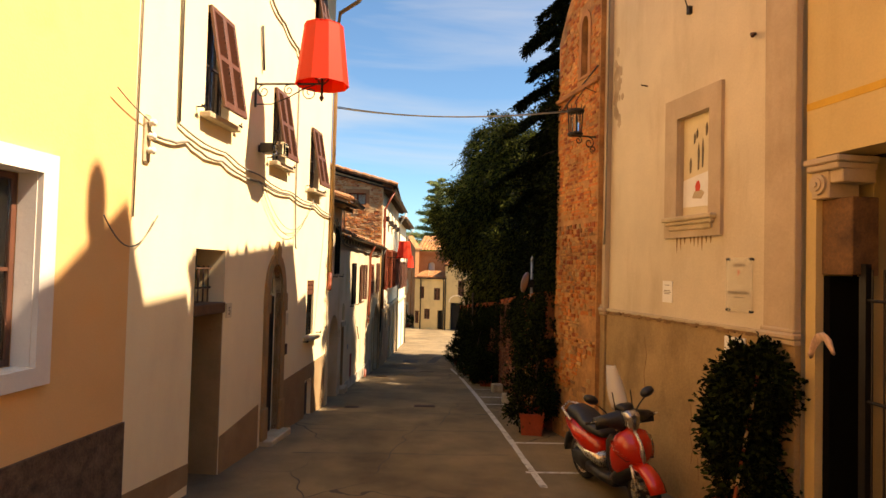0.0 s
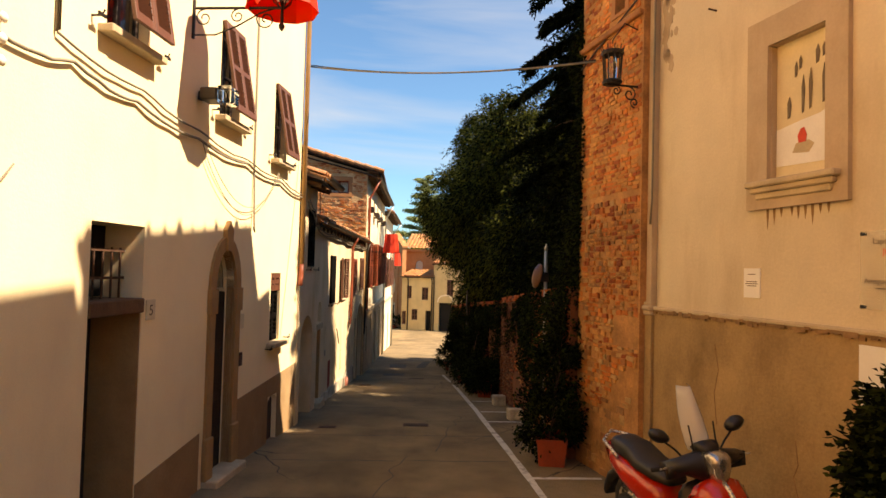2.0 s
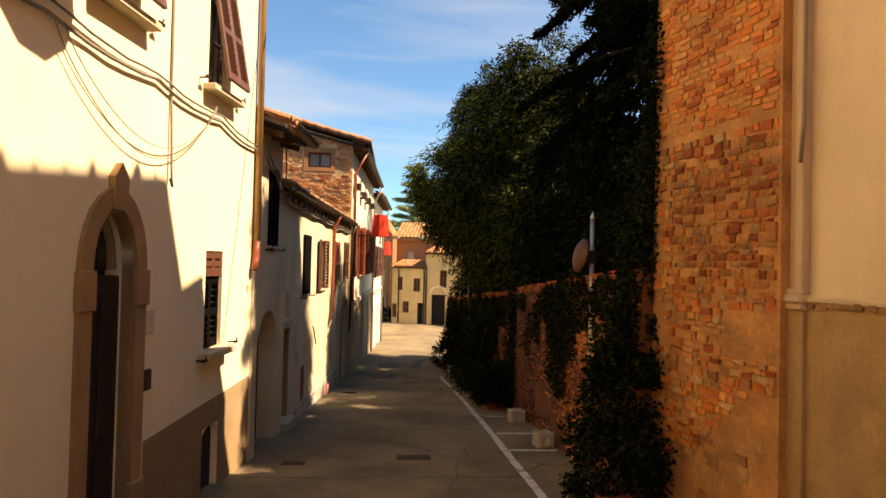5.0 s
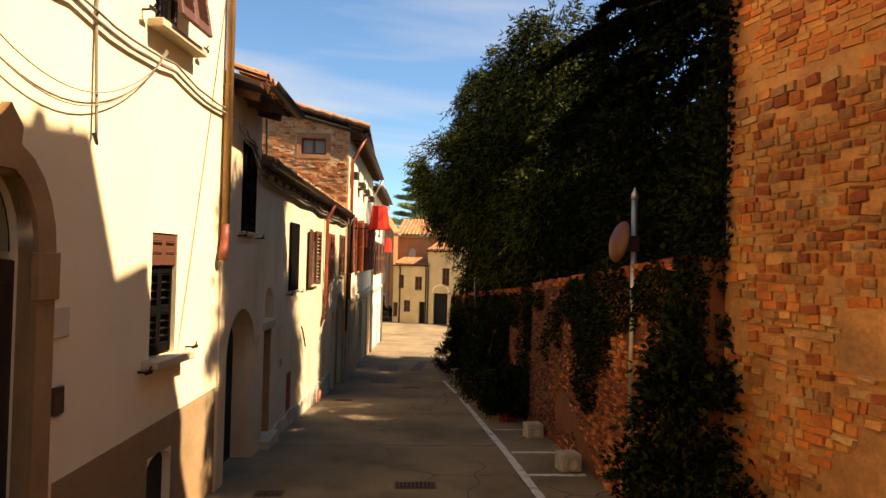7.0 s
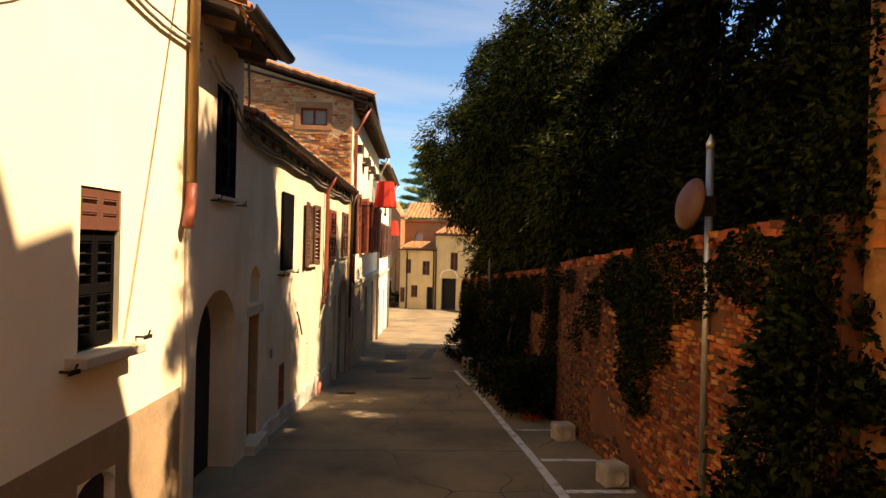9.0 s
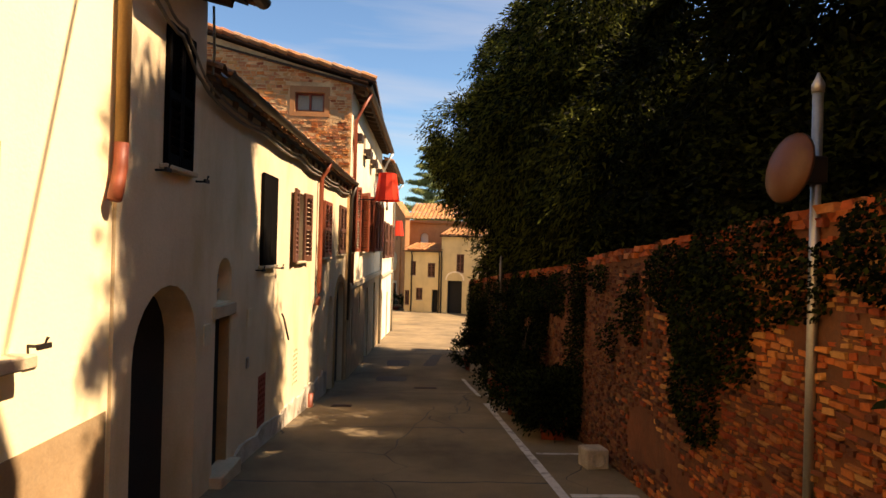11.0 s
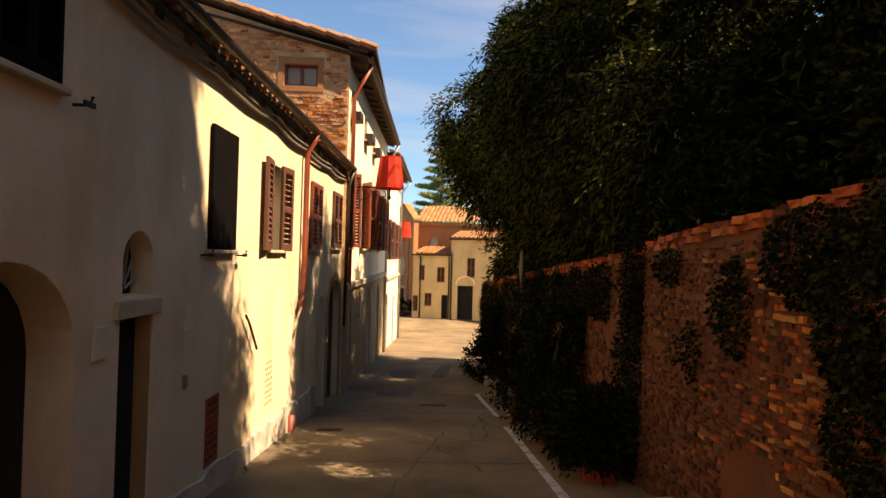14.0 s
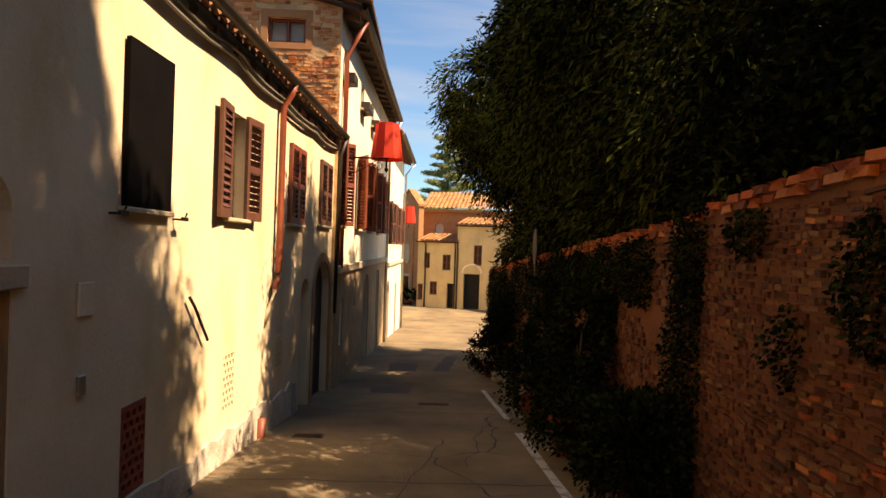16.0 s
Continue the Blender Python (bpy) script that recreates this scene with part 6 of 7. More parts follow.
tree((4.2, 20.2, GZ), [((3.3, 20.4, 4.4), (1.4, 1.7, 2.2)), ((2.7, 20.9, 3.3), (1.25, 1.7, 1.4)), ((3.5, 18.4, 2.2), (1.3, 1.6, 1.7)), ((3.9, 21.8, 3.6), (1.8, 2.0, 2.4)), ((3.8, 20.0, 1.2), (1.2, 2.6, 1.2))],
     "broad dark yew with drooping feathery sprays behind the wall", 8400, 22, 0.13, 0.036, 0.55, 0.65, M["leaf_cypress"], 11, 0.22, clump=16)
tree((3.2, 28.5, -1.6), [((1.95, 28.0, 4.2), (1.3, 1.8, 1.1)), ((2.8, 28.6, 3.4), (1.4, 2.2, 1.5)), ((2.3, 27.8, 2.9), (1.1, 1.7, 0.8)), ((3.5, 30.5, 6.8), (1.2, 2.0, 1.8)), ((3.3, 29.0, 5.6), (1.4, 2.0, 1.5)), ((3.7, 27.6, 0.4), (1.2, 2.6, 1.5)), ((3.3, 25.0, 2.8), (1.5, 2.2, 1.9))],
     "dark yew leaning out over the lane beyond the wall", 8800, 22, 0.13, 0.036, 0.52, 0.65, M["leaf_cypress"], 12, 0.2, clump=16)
# Second and last masses are added to shade the sage bay; the last unseen.
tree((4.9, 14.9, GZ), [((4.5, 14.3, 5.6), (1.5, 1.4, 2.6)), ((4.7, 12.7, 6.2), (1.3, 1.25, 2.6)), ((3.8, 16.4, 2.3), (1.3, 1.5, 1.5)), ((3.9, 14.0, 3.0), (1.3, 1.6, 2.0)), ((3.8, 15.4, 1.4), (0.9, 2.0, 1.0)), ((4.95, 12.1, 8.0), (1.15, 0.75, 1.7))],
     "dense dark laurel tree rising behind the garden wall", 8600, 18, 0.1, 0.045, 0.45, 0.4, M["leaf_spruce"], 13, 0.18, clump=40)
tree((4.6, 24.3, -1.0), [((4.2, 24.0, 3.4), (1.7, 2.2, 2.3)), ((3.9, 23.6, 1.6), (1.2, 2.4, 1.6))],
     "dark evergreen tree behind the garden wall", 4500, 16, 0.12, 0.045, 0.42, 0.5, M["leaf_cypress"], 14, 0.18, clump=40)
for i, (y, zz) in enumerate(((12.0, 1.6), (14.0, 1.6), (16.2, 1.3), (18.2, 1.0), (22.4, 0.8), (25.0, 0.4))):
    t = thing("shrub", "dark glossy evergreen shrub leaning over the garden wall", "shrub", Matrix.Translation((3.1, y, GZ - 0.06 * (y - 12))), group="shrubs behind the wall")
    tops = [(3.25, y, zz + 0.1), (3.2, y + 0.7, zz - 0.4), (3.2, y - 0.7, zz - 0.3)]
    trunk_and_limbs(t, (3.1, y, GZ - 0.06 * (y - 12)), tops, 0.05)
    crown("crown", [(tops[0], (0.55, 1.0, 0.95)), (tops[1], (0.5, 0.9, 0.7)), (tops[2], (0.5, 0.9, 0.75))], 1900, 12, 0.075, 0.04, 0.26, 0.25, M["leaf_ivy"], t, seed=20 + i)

# tall spruce with tiers of drooping branches
sp = thing("spruce_tree", "tall dark spruce with drooping tiered branches", "tree", Matrix.Translation((4.2, 13.3, GZ)))
tr = part("trunk", tube(bmesh.new(), [(0, 0, 0), (0.05, 0, 6), (0, 0, 14)], 0.2, 9, 0.03), M["bark"], sp, smooth=True)
pos, way, ln = [], [], []
for k in range(170):
    z = 4.3 + 9.6 * (k / 170)
    a = 2.4 * k + RNG.normal() * 0.2
    L = min(2.5, (14.6 - z) * 0.3) * (0.7 + 0.35 * RNG.random())
    dirn = np.array([math.cos(a), math.sin(a), 0.0])
    pts = [np.array([0, 0, z]) + dirn * L * s + np.array([0, 0, 0.25 * L * s - 0.55 * L * s * s]) for s in np.linspace(0, 1, 8)]
    part("branch", tube(bmesh.new(), [Vector(p) for p in pts], 0.035, 5, 0.008), M["bark"], tr)
    for j in range(int(130 * L)):
        s = RNG.random() ** 0.6
        q = np.array([0, 0, z]) + dirn * L * s + np.array([0, 0, 0.25 * L * s - 0.55 * L * s * s])
        side = np.array([-dirn[1], dirn[0], 0]) * RNG.choice([-1, 1])
        w0 = dirn * 0.7 + side * RNG.random() * 0.9 + np.array([0, 0, -0.5 - 0.5 * RNG.random()])
        w0 /= np.linalg.norm(w0)
        tw = 0.2 + 0.4 * RNG.random() * (1.15 - s)
        for m_ in range(9):
            f = (m_ + 0.5) / 9
            pos.append(q + w0 * tw * f + RNG.normal(size=3) * 0.015)
            way.append(w0 * 0.8 + side * 0.6 * (-1) ** m_ + RNG.normal(size=3) * 0.3)
            ln.append(0.07 + 0.05 * RNG.random())
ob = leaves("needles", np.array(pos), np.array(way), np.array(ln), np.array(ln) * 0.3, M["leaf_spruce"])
ob.parent = sp

# far trees
cd = thing("cedar_tree", "tall pale-green cedar with level tiers of foliage", "tree", Matrix.Translation((2.7, 92.0, -3.5)))
part("trunk", tube(bmesh.new(), [(0, 0, 0), (0, 0, 9), (0.2, 0, 18.4)], 0.4, 9, 0.05), M["bark"], cd)
pos, way = [], []
for k in range(46):
    z = 6.0 + 12.4 * k / 46
    a = 2.4 * k
    L = (1.0 + (18.6 - z) * 0.33) * (0.7 + 0.5 * RNG.random())
    dirn = np.array([math.cos(a), math.sin(a), 0.12])
    n = int(420 * L)
    s = RNG.random(n) ** 0.6
    p = np.array([0, 0, z]) + dirn * (L * s)[:, None] + RNG.normal(size=(n, 3)) * np.array([0.3, 0.3, 0.1]) * (0.4 + L * 0.22)
    pos.append(p)
    way.append(dirn + RNG.normal(size=(n, 3)) * 0.8)
ob = leaves("crown", np.concatenate(pos), np.concatenate(way), np.full(sum(map(len, pos)), 0.3), np.full(sum(map(len, pos)), 0.1), M["leaf_pale"])
ob.parent = cd
for i, (x, y, rx, h, lab, mt) in enumerate(((-3.0, 84.0, 2.6, 8.4, "olive-green broadleaf tree behind the church", "leaf_olive"), (1.2, 88.0, 2.6, 8.2, "olive-green broadleaf tree behind the church", "leaf_olive"), (6.0, 90.0, 2.6, 8.2, "yellow-green broadleaf tree behind the church", "leaf_olive"),
                                         (12.5, 80.0, 2.0, 10.0, "slender pale tree behind the houses", "leaf_pale"), (10.5, 62.0, 1.6, 6.5, "green tree beside the far houses", "leaf_pale"), (-8.0, 80.0, 4.0, 9.0, "dark tree behind the houses", "leaf_cypress"))):
    tree((x, y, -3.9), [((x, y, -3.9 + h * 0.72), (rx, rx, h * 0.27)), ((x - rx * 0.6, y, -3.9 + h * 0.6), (rx * 0.7, rx * 0.7, h * 0.2)), ((x + rx * 0.6, y, -3.9 + h * 0.62), (rx * 0.7, rx * 0.7, h * 0.2))], lab, 2200, 10, 0.3, 0.16, 0.5, 0.1, M[mt], 40 + i, 0.2)

# ---- potted plants ----
def pot(m, r, h, label, kind_name="plant_pot", square=False):
    t = thing(kind_name, label, "pot", m)
    if square:
        bm = loft(bmesh.new(), [[(a * s, b * s, z) for a, b in ((-r, -r * 0.6), (r, -r * 0.6), (r, r * 0.6), (-r, r * 0.6))] for s, z in ((0.86, 0), (1, h), (1.06, h), (1.06, h + 0.05), (0.95, h + 0.05), (0.93, h - 0.04))])
    else:
        bm = lathe(bmesh.new(), [(r * 0.7, 0), (r * 0.95, h * 0.86), (r * 1.08, h * 0.87), (r * 1.08, h), (r * 0.95, h), (r * 0.92, h - 0.06)], 20)
    part("body", bm, M["terracotta"], t, smooth=not square)
    return t


def potted(x, y, r, h, bush, label, pot_label, seed, tall=None, square=False, n=900, mat="leaf_ivy"):
    """A pot on the ground and the plant that grows in it."""
    g = ground(y)
    if not square:
        pot(pose(x, y, g), r, h, pot_label)
    else:
        pot(pose(x, y, g, 0, 0, 80), r, h, pot_label, "planter", True)
    t = thing("potted_shrub", label, "plant", Matrix.Translation((x, y, g + h - 0.05)))
    blobs = [((x, y, g + h + bush * 0.3), (bush * 0.6, bush * 0.62, bush * 0.55))]
    if tall:
        blobs += [((x + 0.1, y + 0.1, g + h + bush * 0.8 + tall * 0.3), (bush * 0.4, bush * 0.4, tall * 0.36)), ((x + 0.18, y + 0.12, g + h + bush * 0.8 + tall * 0.72), (bush * 0.34, bush * 0.38, tall * 0.34))]
    trunk_and_limbs(t, (x, y, g + h - 0.05), [b[0] for b in blobs], 0.025)
    crown("crown", blobs, n, 9, 0.062, 0.036, 0.17, 0.15, M[mat], t, seed=seed, rough=0.4, shell_lo=0.4)


potted(2.02, 10.78, 0.34, 0.34, 0.66, "dark bushy evergreen with a taller climber behind it", "red terracotta planter at the foot of the tower", 61, 1.2, True, 1100)
potted(1.92, 17.3, 0.28, 0.28, 0.6, "dark bushy evergreen in a pot by the wall", "terracotta pot by the garden wall", 62, None, True, 900)
potted(1.84, 18.05, 0.22, 0.26, 0.55, "dark leafy shrub in a pot by the wall", "terracotta pot by the garden wall", 63, None, False, 900)
potted(1.72, 18.9, 0.2, 0.42, 0.6, "dark leafy shrub in a red pot by the wall", "red terracotta pot beside the parking line", 64, 0.8, False, 900)
potted(1.72, 20.8, 0.24, 0.34, 0.7, "dark leafy shrub in a pot by the wall", "terracotta pot by the garden wall", 65, 1.0, False, 800)
potted(1.72, 25.8, 0.26, 0.3, 0.8, "small dark potted tree beside the lane", "terracotta pot beside the lane", 66, 0.85, False, 1300)
potted(-1.0, 56.6, 0.3, 0.2, 1.2, "dark round bush before the church door", "terracotta pot before the church", 68, None, False, 900)
# climber in a pot beside the gate, tied to a cane
px = WS @ Vector((3.66, -0.34, 0))
g0 = ground(px.y)
pot(pose(px.x, px.y, g0), 0.3, 0.34, "orange terracotta pot beside the gate")
t = thing("potted_climber", "leafy dark-green climber in a pot beside the gate", "plant", Matrix.Translation((px.x, px.y, g0 + 0.3)))
bl = [((px.x, px.y, g0 + 0.75), (0.24, 0.26, 0.5)), ((px.x - 0.02, px.y, g0 + 1.2), (0.25, 0.27, 0.42)), ((px.x + 0.05, px.y - 0.08, g0 + 1.6), (0.26, 0.28, 0.3))]
trunk_and_limbs(t, (px.x, px.y, g0 + 0.3), [b[0] for b in bl], 0.02)
crown("crown", bl, 2200, 9, 0.065, 0.04, 0.16, 0.15, M["leaf_ivy"], t, seed=71, rough=0.35, shell_lo=0.4)
cn = thing("plant_cane", "red-and-white striped cane leaning in the pot", "cane", WS @ Matrix.Translation((3.8, -0.6, g0 + 0.25)))
for k in range(8):
    part("stripe", tube(bmesh.new(), [(0.02 * k, 0.02 * k, 0.18 * k), (0.02 * (k + 1), 0.02 * (k + 1), 0.18 * (k + 1))], 0.016, 7), M["shutter_red"] if k % 2 else M["stone_pale"], cn)

# ---- ivy on the garden wall ----
def ivy(patches, label, m, seed, per_m2=3200, leaf=0.038):
    """Ivy hugging a wall: patches (along, height, half width, half height) in the wall's frame; it stands out towards the lane."""
    rng = np.random.default_rng(seed)
    P, Wy = [], []
    for u, z, a, b in patches:
        n = int(per_m2 * 3.14 * a * b)
        th, rr = rng.random(n) * 2 * math.pi, np.sqrt(rng.random(n))
        wob = np.array([1 + 0.35 * noise.noise(Vector((math.cos(x) * 1.8, math.sin(x) * 1.8, u + z))) + 0.2 * noise.noise(Vector((math.cos(x) * 5, math.sin(x) * 5, u))) for x in th])
        x, y = u + a * rr * wob * np.cos(th), z + b * rr * wob * np.sin(th)
        bulge = (0.04 + 0.2 * (1 - rr ** 2)) * rng.random(n)
        P.append(np.stack([x, -bulge, y], axis=1))
        Wy.append(np.stack([rng.normal(size=n) * 0.5, -0.6 - 0.5 * rng.random(n), -0.7 + rng.normal(size=n) * 0.5], axis=1))
    P, Wy = np.concatenate(P), np.concatenate(Wy)
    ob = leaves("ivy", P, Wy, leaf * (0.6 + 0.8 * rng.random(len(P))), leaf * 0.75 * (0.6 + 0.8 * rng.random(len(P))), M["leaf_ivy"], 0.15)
    ob.matrix_world = m
    return tagged(ob, label, "ivy", kind="stuff")


WF = wall_frame((2.1, 31.0), (2.3, 10.9))
Y = lambda y: 31.0 - y
ivy([(Y(11.15), 0.4, 0.3, 0.8), (Y(11.2), -0.5, 0.25, 0.6), (Y(11.7), 0.75, 0.5, 0.28), (Y(11.05), 1.2, 0.25, 0.5)], "dark ivy in the corner of tower and garden wall", WF, 81)
ivy([(Y(13.2), 0.62, 0.95, 0.36), (Y(13.6), 0.2, 0.65, 0.5), (Y(13.75), -0.3, 0.34, 0.5), (Y(14.3), 0.5, 0.4, 0.3)], "dark ivy hanging in a tongue down the garden wall", WF, 82)
ivy([(Y(15.1), 0.15, 0.18, 0.36), (Y(15.75), -0.25, 0.1, 0.22), (Y(16.2), 0.42, 0.2, 0.16)], "small tufts of ivy rooted in the wall", WF, 83)
ivy([(Y(17.05), 0.3, 0.24, 0.5), (Y(17.1), -0.5, 0.24, 0.8), (Y(17.2), -1.3, 0.3, 0.5)], "dark column of ivy up the garden wall", WF, 84)
ivy([(Y(18.3), 0.1, 0.5, 0.35), (Y(19.3), -0.2, 0.5, 0.55), (Y(20.4), -0.1, 0.6, 0.4), (Y(21.6), -0.4, 0.7, 0.7)], "dark ivy spreading over the lower wall", WF, 85)
ivy([(Y(23.2), -0.4, 0.9, 0.7), (Y(25.2), -0.6, 1.0, 0.7), (Y(27.4), -0.9, 1.1, 0.7), (Y(29.5), -1.0, 1.1, 0.8)], "dark ivy over the far end of the wall", WF, 86, 1000)
ivy([(0.0, 1.9, 0.11, 1.0), (0.03, 3.1, 0.12, 0.6), (0.0, 4.4, 0.1, 0.7)], "ivy climbing the edge of the tower", WE, 87, 2600, 0.05)

# ---- parked scooter ----
M["paint_red"] = material("paint_red", (0.50, 0.02, 0.008), 0.22, 0.08, 2, 40, 0.0)
M["paint_red"].node_tree.nodes["Principled BSDF"].inputs["Coat Weight"].default_value = 0.6
M["plastic_black"] = material("plastic_black", (0.012, 0.011, 0.010), 0.45, 0.2, 4, 60, 0.05)
M["vinyl"] = material("vinyl", (0.02, 0.018, 0.016), 0.5, 0.15, 4, 80, 0.1)
M["silver"] = material("silver", (0.55, 0.53, 0.48), 0.28, 0.06, 4, 40, 0, metal=0.8)
M["rubber"] = material("rubber", (0.015, 0.014, 0.013), 0.85, 0.2, 10, 60, 0.2)
M["lens"] = glass("lens", (0.95, 0.95, 0.95), 0.08)
M["reflector"] = material("reflector", (0.86, 0.85, 0.82), 0.2, 0.05, 4, 40, 0)
M["headlight"] = material("headlight", (0.5, 0.49, 0.47), 0.15, 0.3, 14, 30, 0.3, metal=0.85)
M["lens_red"] = material("lens_red", (0.35, 0.01, 0.01), 0.2, 0.05, 2, 30, 0)
sc_y = 7.45
sc = thing("scooter", "parked red and black scooter with a tall clear windscreen", "scooter", pose(2.44, sc_y, ground(sc_y) - 0.005, 0, 0, -78) @ pose(0, 0, 0, 6, 0, 0) @ Matrix.Scale(1.1, 4))


def section(x, w, z0, z1, n=12, power=2.6):
    """A rounded cross-section at x: half width w, from z0 to z1."""
    out = []
    for k in range(n):
        a = 2 * math.pi * k / n
        c, s = math.cos(a), math.sin(a)
        out.append((x, w * math.copysign(abs(c) ** (2 / power), c), (z0 + z1) / 2 + (z1 - z0) / 2 * math.copysign(abs(s) ** (2 / power), s)))
    return out


for x in (0.69, -0.66):
    wh = part("wheel", tube(bmesh.new(), [(x, -0.05, 0.26), (x, 0.05, 0.26)], 0.06, 14), M["iron"], sc)
    bm = lathe(bmesh.new(), [(0.19, -0.045), (0.235, -0.055), (0.262, -0.03), (0.268, 0.0), (0.262, 0.03), (0.235, 0.055), (0.19, 0.045)], 28, pose(x, 0, 0.268, 90), cap=False)
    part("tyre", bm, M["rubber"], wh, smooth=True)
    bm = lathe(bmesh.new(), [(0.17, -0.035), (0.195, -0.045), (0.2, 0.0), (0.195, 0.045), (0.17, 0.035)], 24, pose(x, 0, 0.268, 90), cap=False)
    for k in range(5):
        a = 2 * math.pi * k / 5
        tube(bm, [(x, 0, 0.268), (x + 0.18 * math.cos(a), 0, 0.268 + 0.18 * math.sin(a))], 0.018, 6)
    part("rim", bm, M["silver"], wh)
bm = bmesh.new()
rings = []
for k in range(9):
    a = math.radians(20 + 140 * k / 8)
    r = 0.3
    cx, cz = 0.69 + r * math.cos(a), 0.268 + r * math.sin(a)
    rings.append([(cx + q[1] * math.cos(a), q[0], cz + q[1] * math.sin(a)) for q in ((-0.085, -0.06), (-0.09, 0.0), (-0.05, 0.03), (0, 0.04), (0.05, 0.03), (0.09, 0.0), (0.085, -0.06), (0.07, -0.05), (0.05, 0.0), (0, 0.015), (-0.05, 0.0), (-0.07, -0.05))])
part("front_mudguard", loft(bm, rings), M["paint_red"], sc, "glossy red mudguard", smooth=True)
for y in (-0.085, 0.085):
    f = part("fork", tube(bmesh.new(), [(0.71, y, 0.27), (0.6, y, 0.62)], 0.022, 8), M["silver"], sc, smooth=True)
shield = loft(bmesh.new(), [section(x, w, a, b, 14, 2.4) for x, w, a, b in ((0.36, 0.20, 0.34, 0.8), (0.46, 0.235, 0.38, 0.9), (0.56, 0.225, 0.48, 0.92), (0.64, 0.17, 0.56, 0.86), (0.7, 0.08, 0.6, 0.78))])
sd = part("front_shield", shield, M["paint_red"], sc, "glossy red front shield", smooth=True)
part("stripe", loft(bmesh.new(), [section(x, 0.02, a, b, 10) for x, a, b in ((0.56, 0.84, 0.93), (0.64, 0.72, 0.885), (0.71, 0.62, 0.81), (0.74, 0.58, 0.72))]), M["silver"], sd, "silver centre stripe", smooth=True)
for s in (-1, 1):
    part("indicator", loft(bmesh.new(), [[(x, s * y0 + dy, z + dz) for dy, dz in ((-0.02, -0.015), (0.02, -0.015), (0.02, 0.03), (-0.02, 0.03))] for x, y0, z in ((0.5, 0.225, 0.78), (0.58, 0.205, 0.7), (0.66, 0.14, 0.63))]), M["lens"], sd, "clear front indicator", smooth=True)
part("lower_fairing", loft(bmesh.new(), [section(x, w, a, b, 12) for x, w, a, b in ((0.3, 0.2, 0.26, 0.4), (0.42, 0.2, 0.28, 0.5), (0.55, 0.14, 0.4, 0.56), (0.6, 0.1, 0.46, 0.56))]), M["plastic_black"], sc, smooth=True)
part("floorboard", loft(bmesh.new(), [section(x, w, a, b, 12, 5) for x, w, a, b in ((-0.25, 0.19, 0.24, 0.36), (0.1, 0.2, 0.24, 0.34), (0.38, 0.2, 0.26, 0.38))]), M["plastic_black"], sc, smooth=True)
part("inner_shield", loft(bmesh.new(), [section(x, w, a, b, 12, 4) for x, w, a, b in ((0.3, 0.2, 0.36, 0.82), (0.35, 0.19, 0.36, 0.86))]), M["plastic_black"], sc, smooth=True)
tail = loft(bmesh.new(), [section(x, w, a, b, 14, 2.6) for x, w, a, b in ((-0.05, 0.15, 0.36, 0.66), (-0.25, 0.2, 0.42, 0.7), (-0.5, 0.2, 0.48, 0.74), (-0.75, 0.16, 0.56, 0.78), (-0.95, 0.09, 0.66, 0.8))])
tl = part("side_panel", tail, M["paint_red"], sc, "glossy red tail panels", smooth=True)
part("panel_trim", loft(bmesh.new(), [section(x, w, a, b, 10, 3) for x, w, a, b in ((0.0, 0.165, 0.34, 0.52), (-0.22, 0.212, 0.4, 0.52), (-0.42, 0.2, 0.46, 0.54))]), M["silver"], tl, smooth=True)
part("seat", loft(bmesh.new(), [section(x, w, a, b, 14, 2.8) for x, w, a, b in ((0.02, 0.1, 0.68, 0.76), (-0.1, 0.15, 0.68, 0.8), (-0.35, 0.165, 0.7, 0.82), (-0.5, 0.15, 0.72, 0.9), (-0.72, 0.14, 0.74, 0.91), (-0.82, 0.1, 0.76, 0.88))]), M["vinyl"], sc, "black vinyl seat", smooth=True)
part("grab_rail", tube(bmesh.new(), [(-0.6, -0.17, 0.76), (-0.86, -0.15, 0.84), (-0.98, 0, 0.88), (-0.86, 0.15, 0.84), (-0.6, 0.17, 0.76)], 0.016, 7), M["silver"], sc, smooth=True)
part("tail_light", loft(bmesh.new(), [section(x, w, a, b, 10) for x, w, a, b in ((-0.93, 0.07, 0.68, 0.76), (-0.99, 0.05, 0.7, 0.75))]), M["lens_red"], sc, smooth=True)
part("rear_mudguard", loft(bmesh.new(), [section(x, w, a, b, 10, 4) for x, w, a, b in ((-0.8, 0.07, 0.5, 0.6), (-0.98, 0.08, 0.36, 0.5), (-1.06, 0.08, 0.24, 0.36))]), M["plastic_black"], sc, smooth=True)
part("engine", loft(bmesh.new(), [section(x, w, a, b, 10, 4) for x, w, a, b in ((-0.1, 0.1, 0.2, 0.4), (-0.4, 0.14, 0.16, 0.42), (-0.75, 0.12, 0.18, 0.36))]), M["plastic_black"], sc, smooth=True)
part("exhaust", tube(bmesh.new(), [(-0.15, 0.14, 0.2), (-0.4, 0.17, 0.22), (-0.5, 0.18, 0.27), (-1.0, 0.2, 0.42)], 0.05, 10, 0.06), M["plastic_black"], sc, smooth=True)
part("steering_column", tube(bmesh.new(), [(0.5, 0, 0.8), (0.42, 0, 1.0)], 0.06, 10), M["plastic_black"], sc)
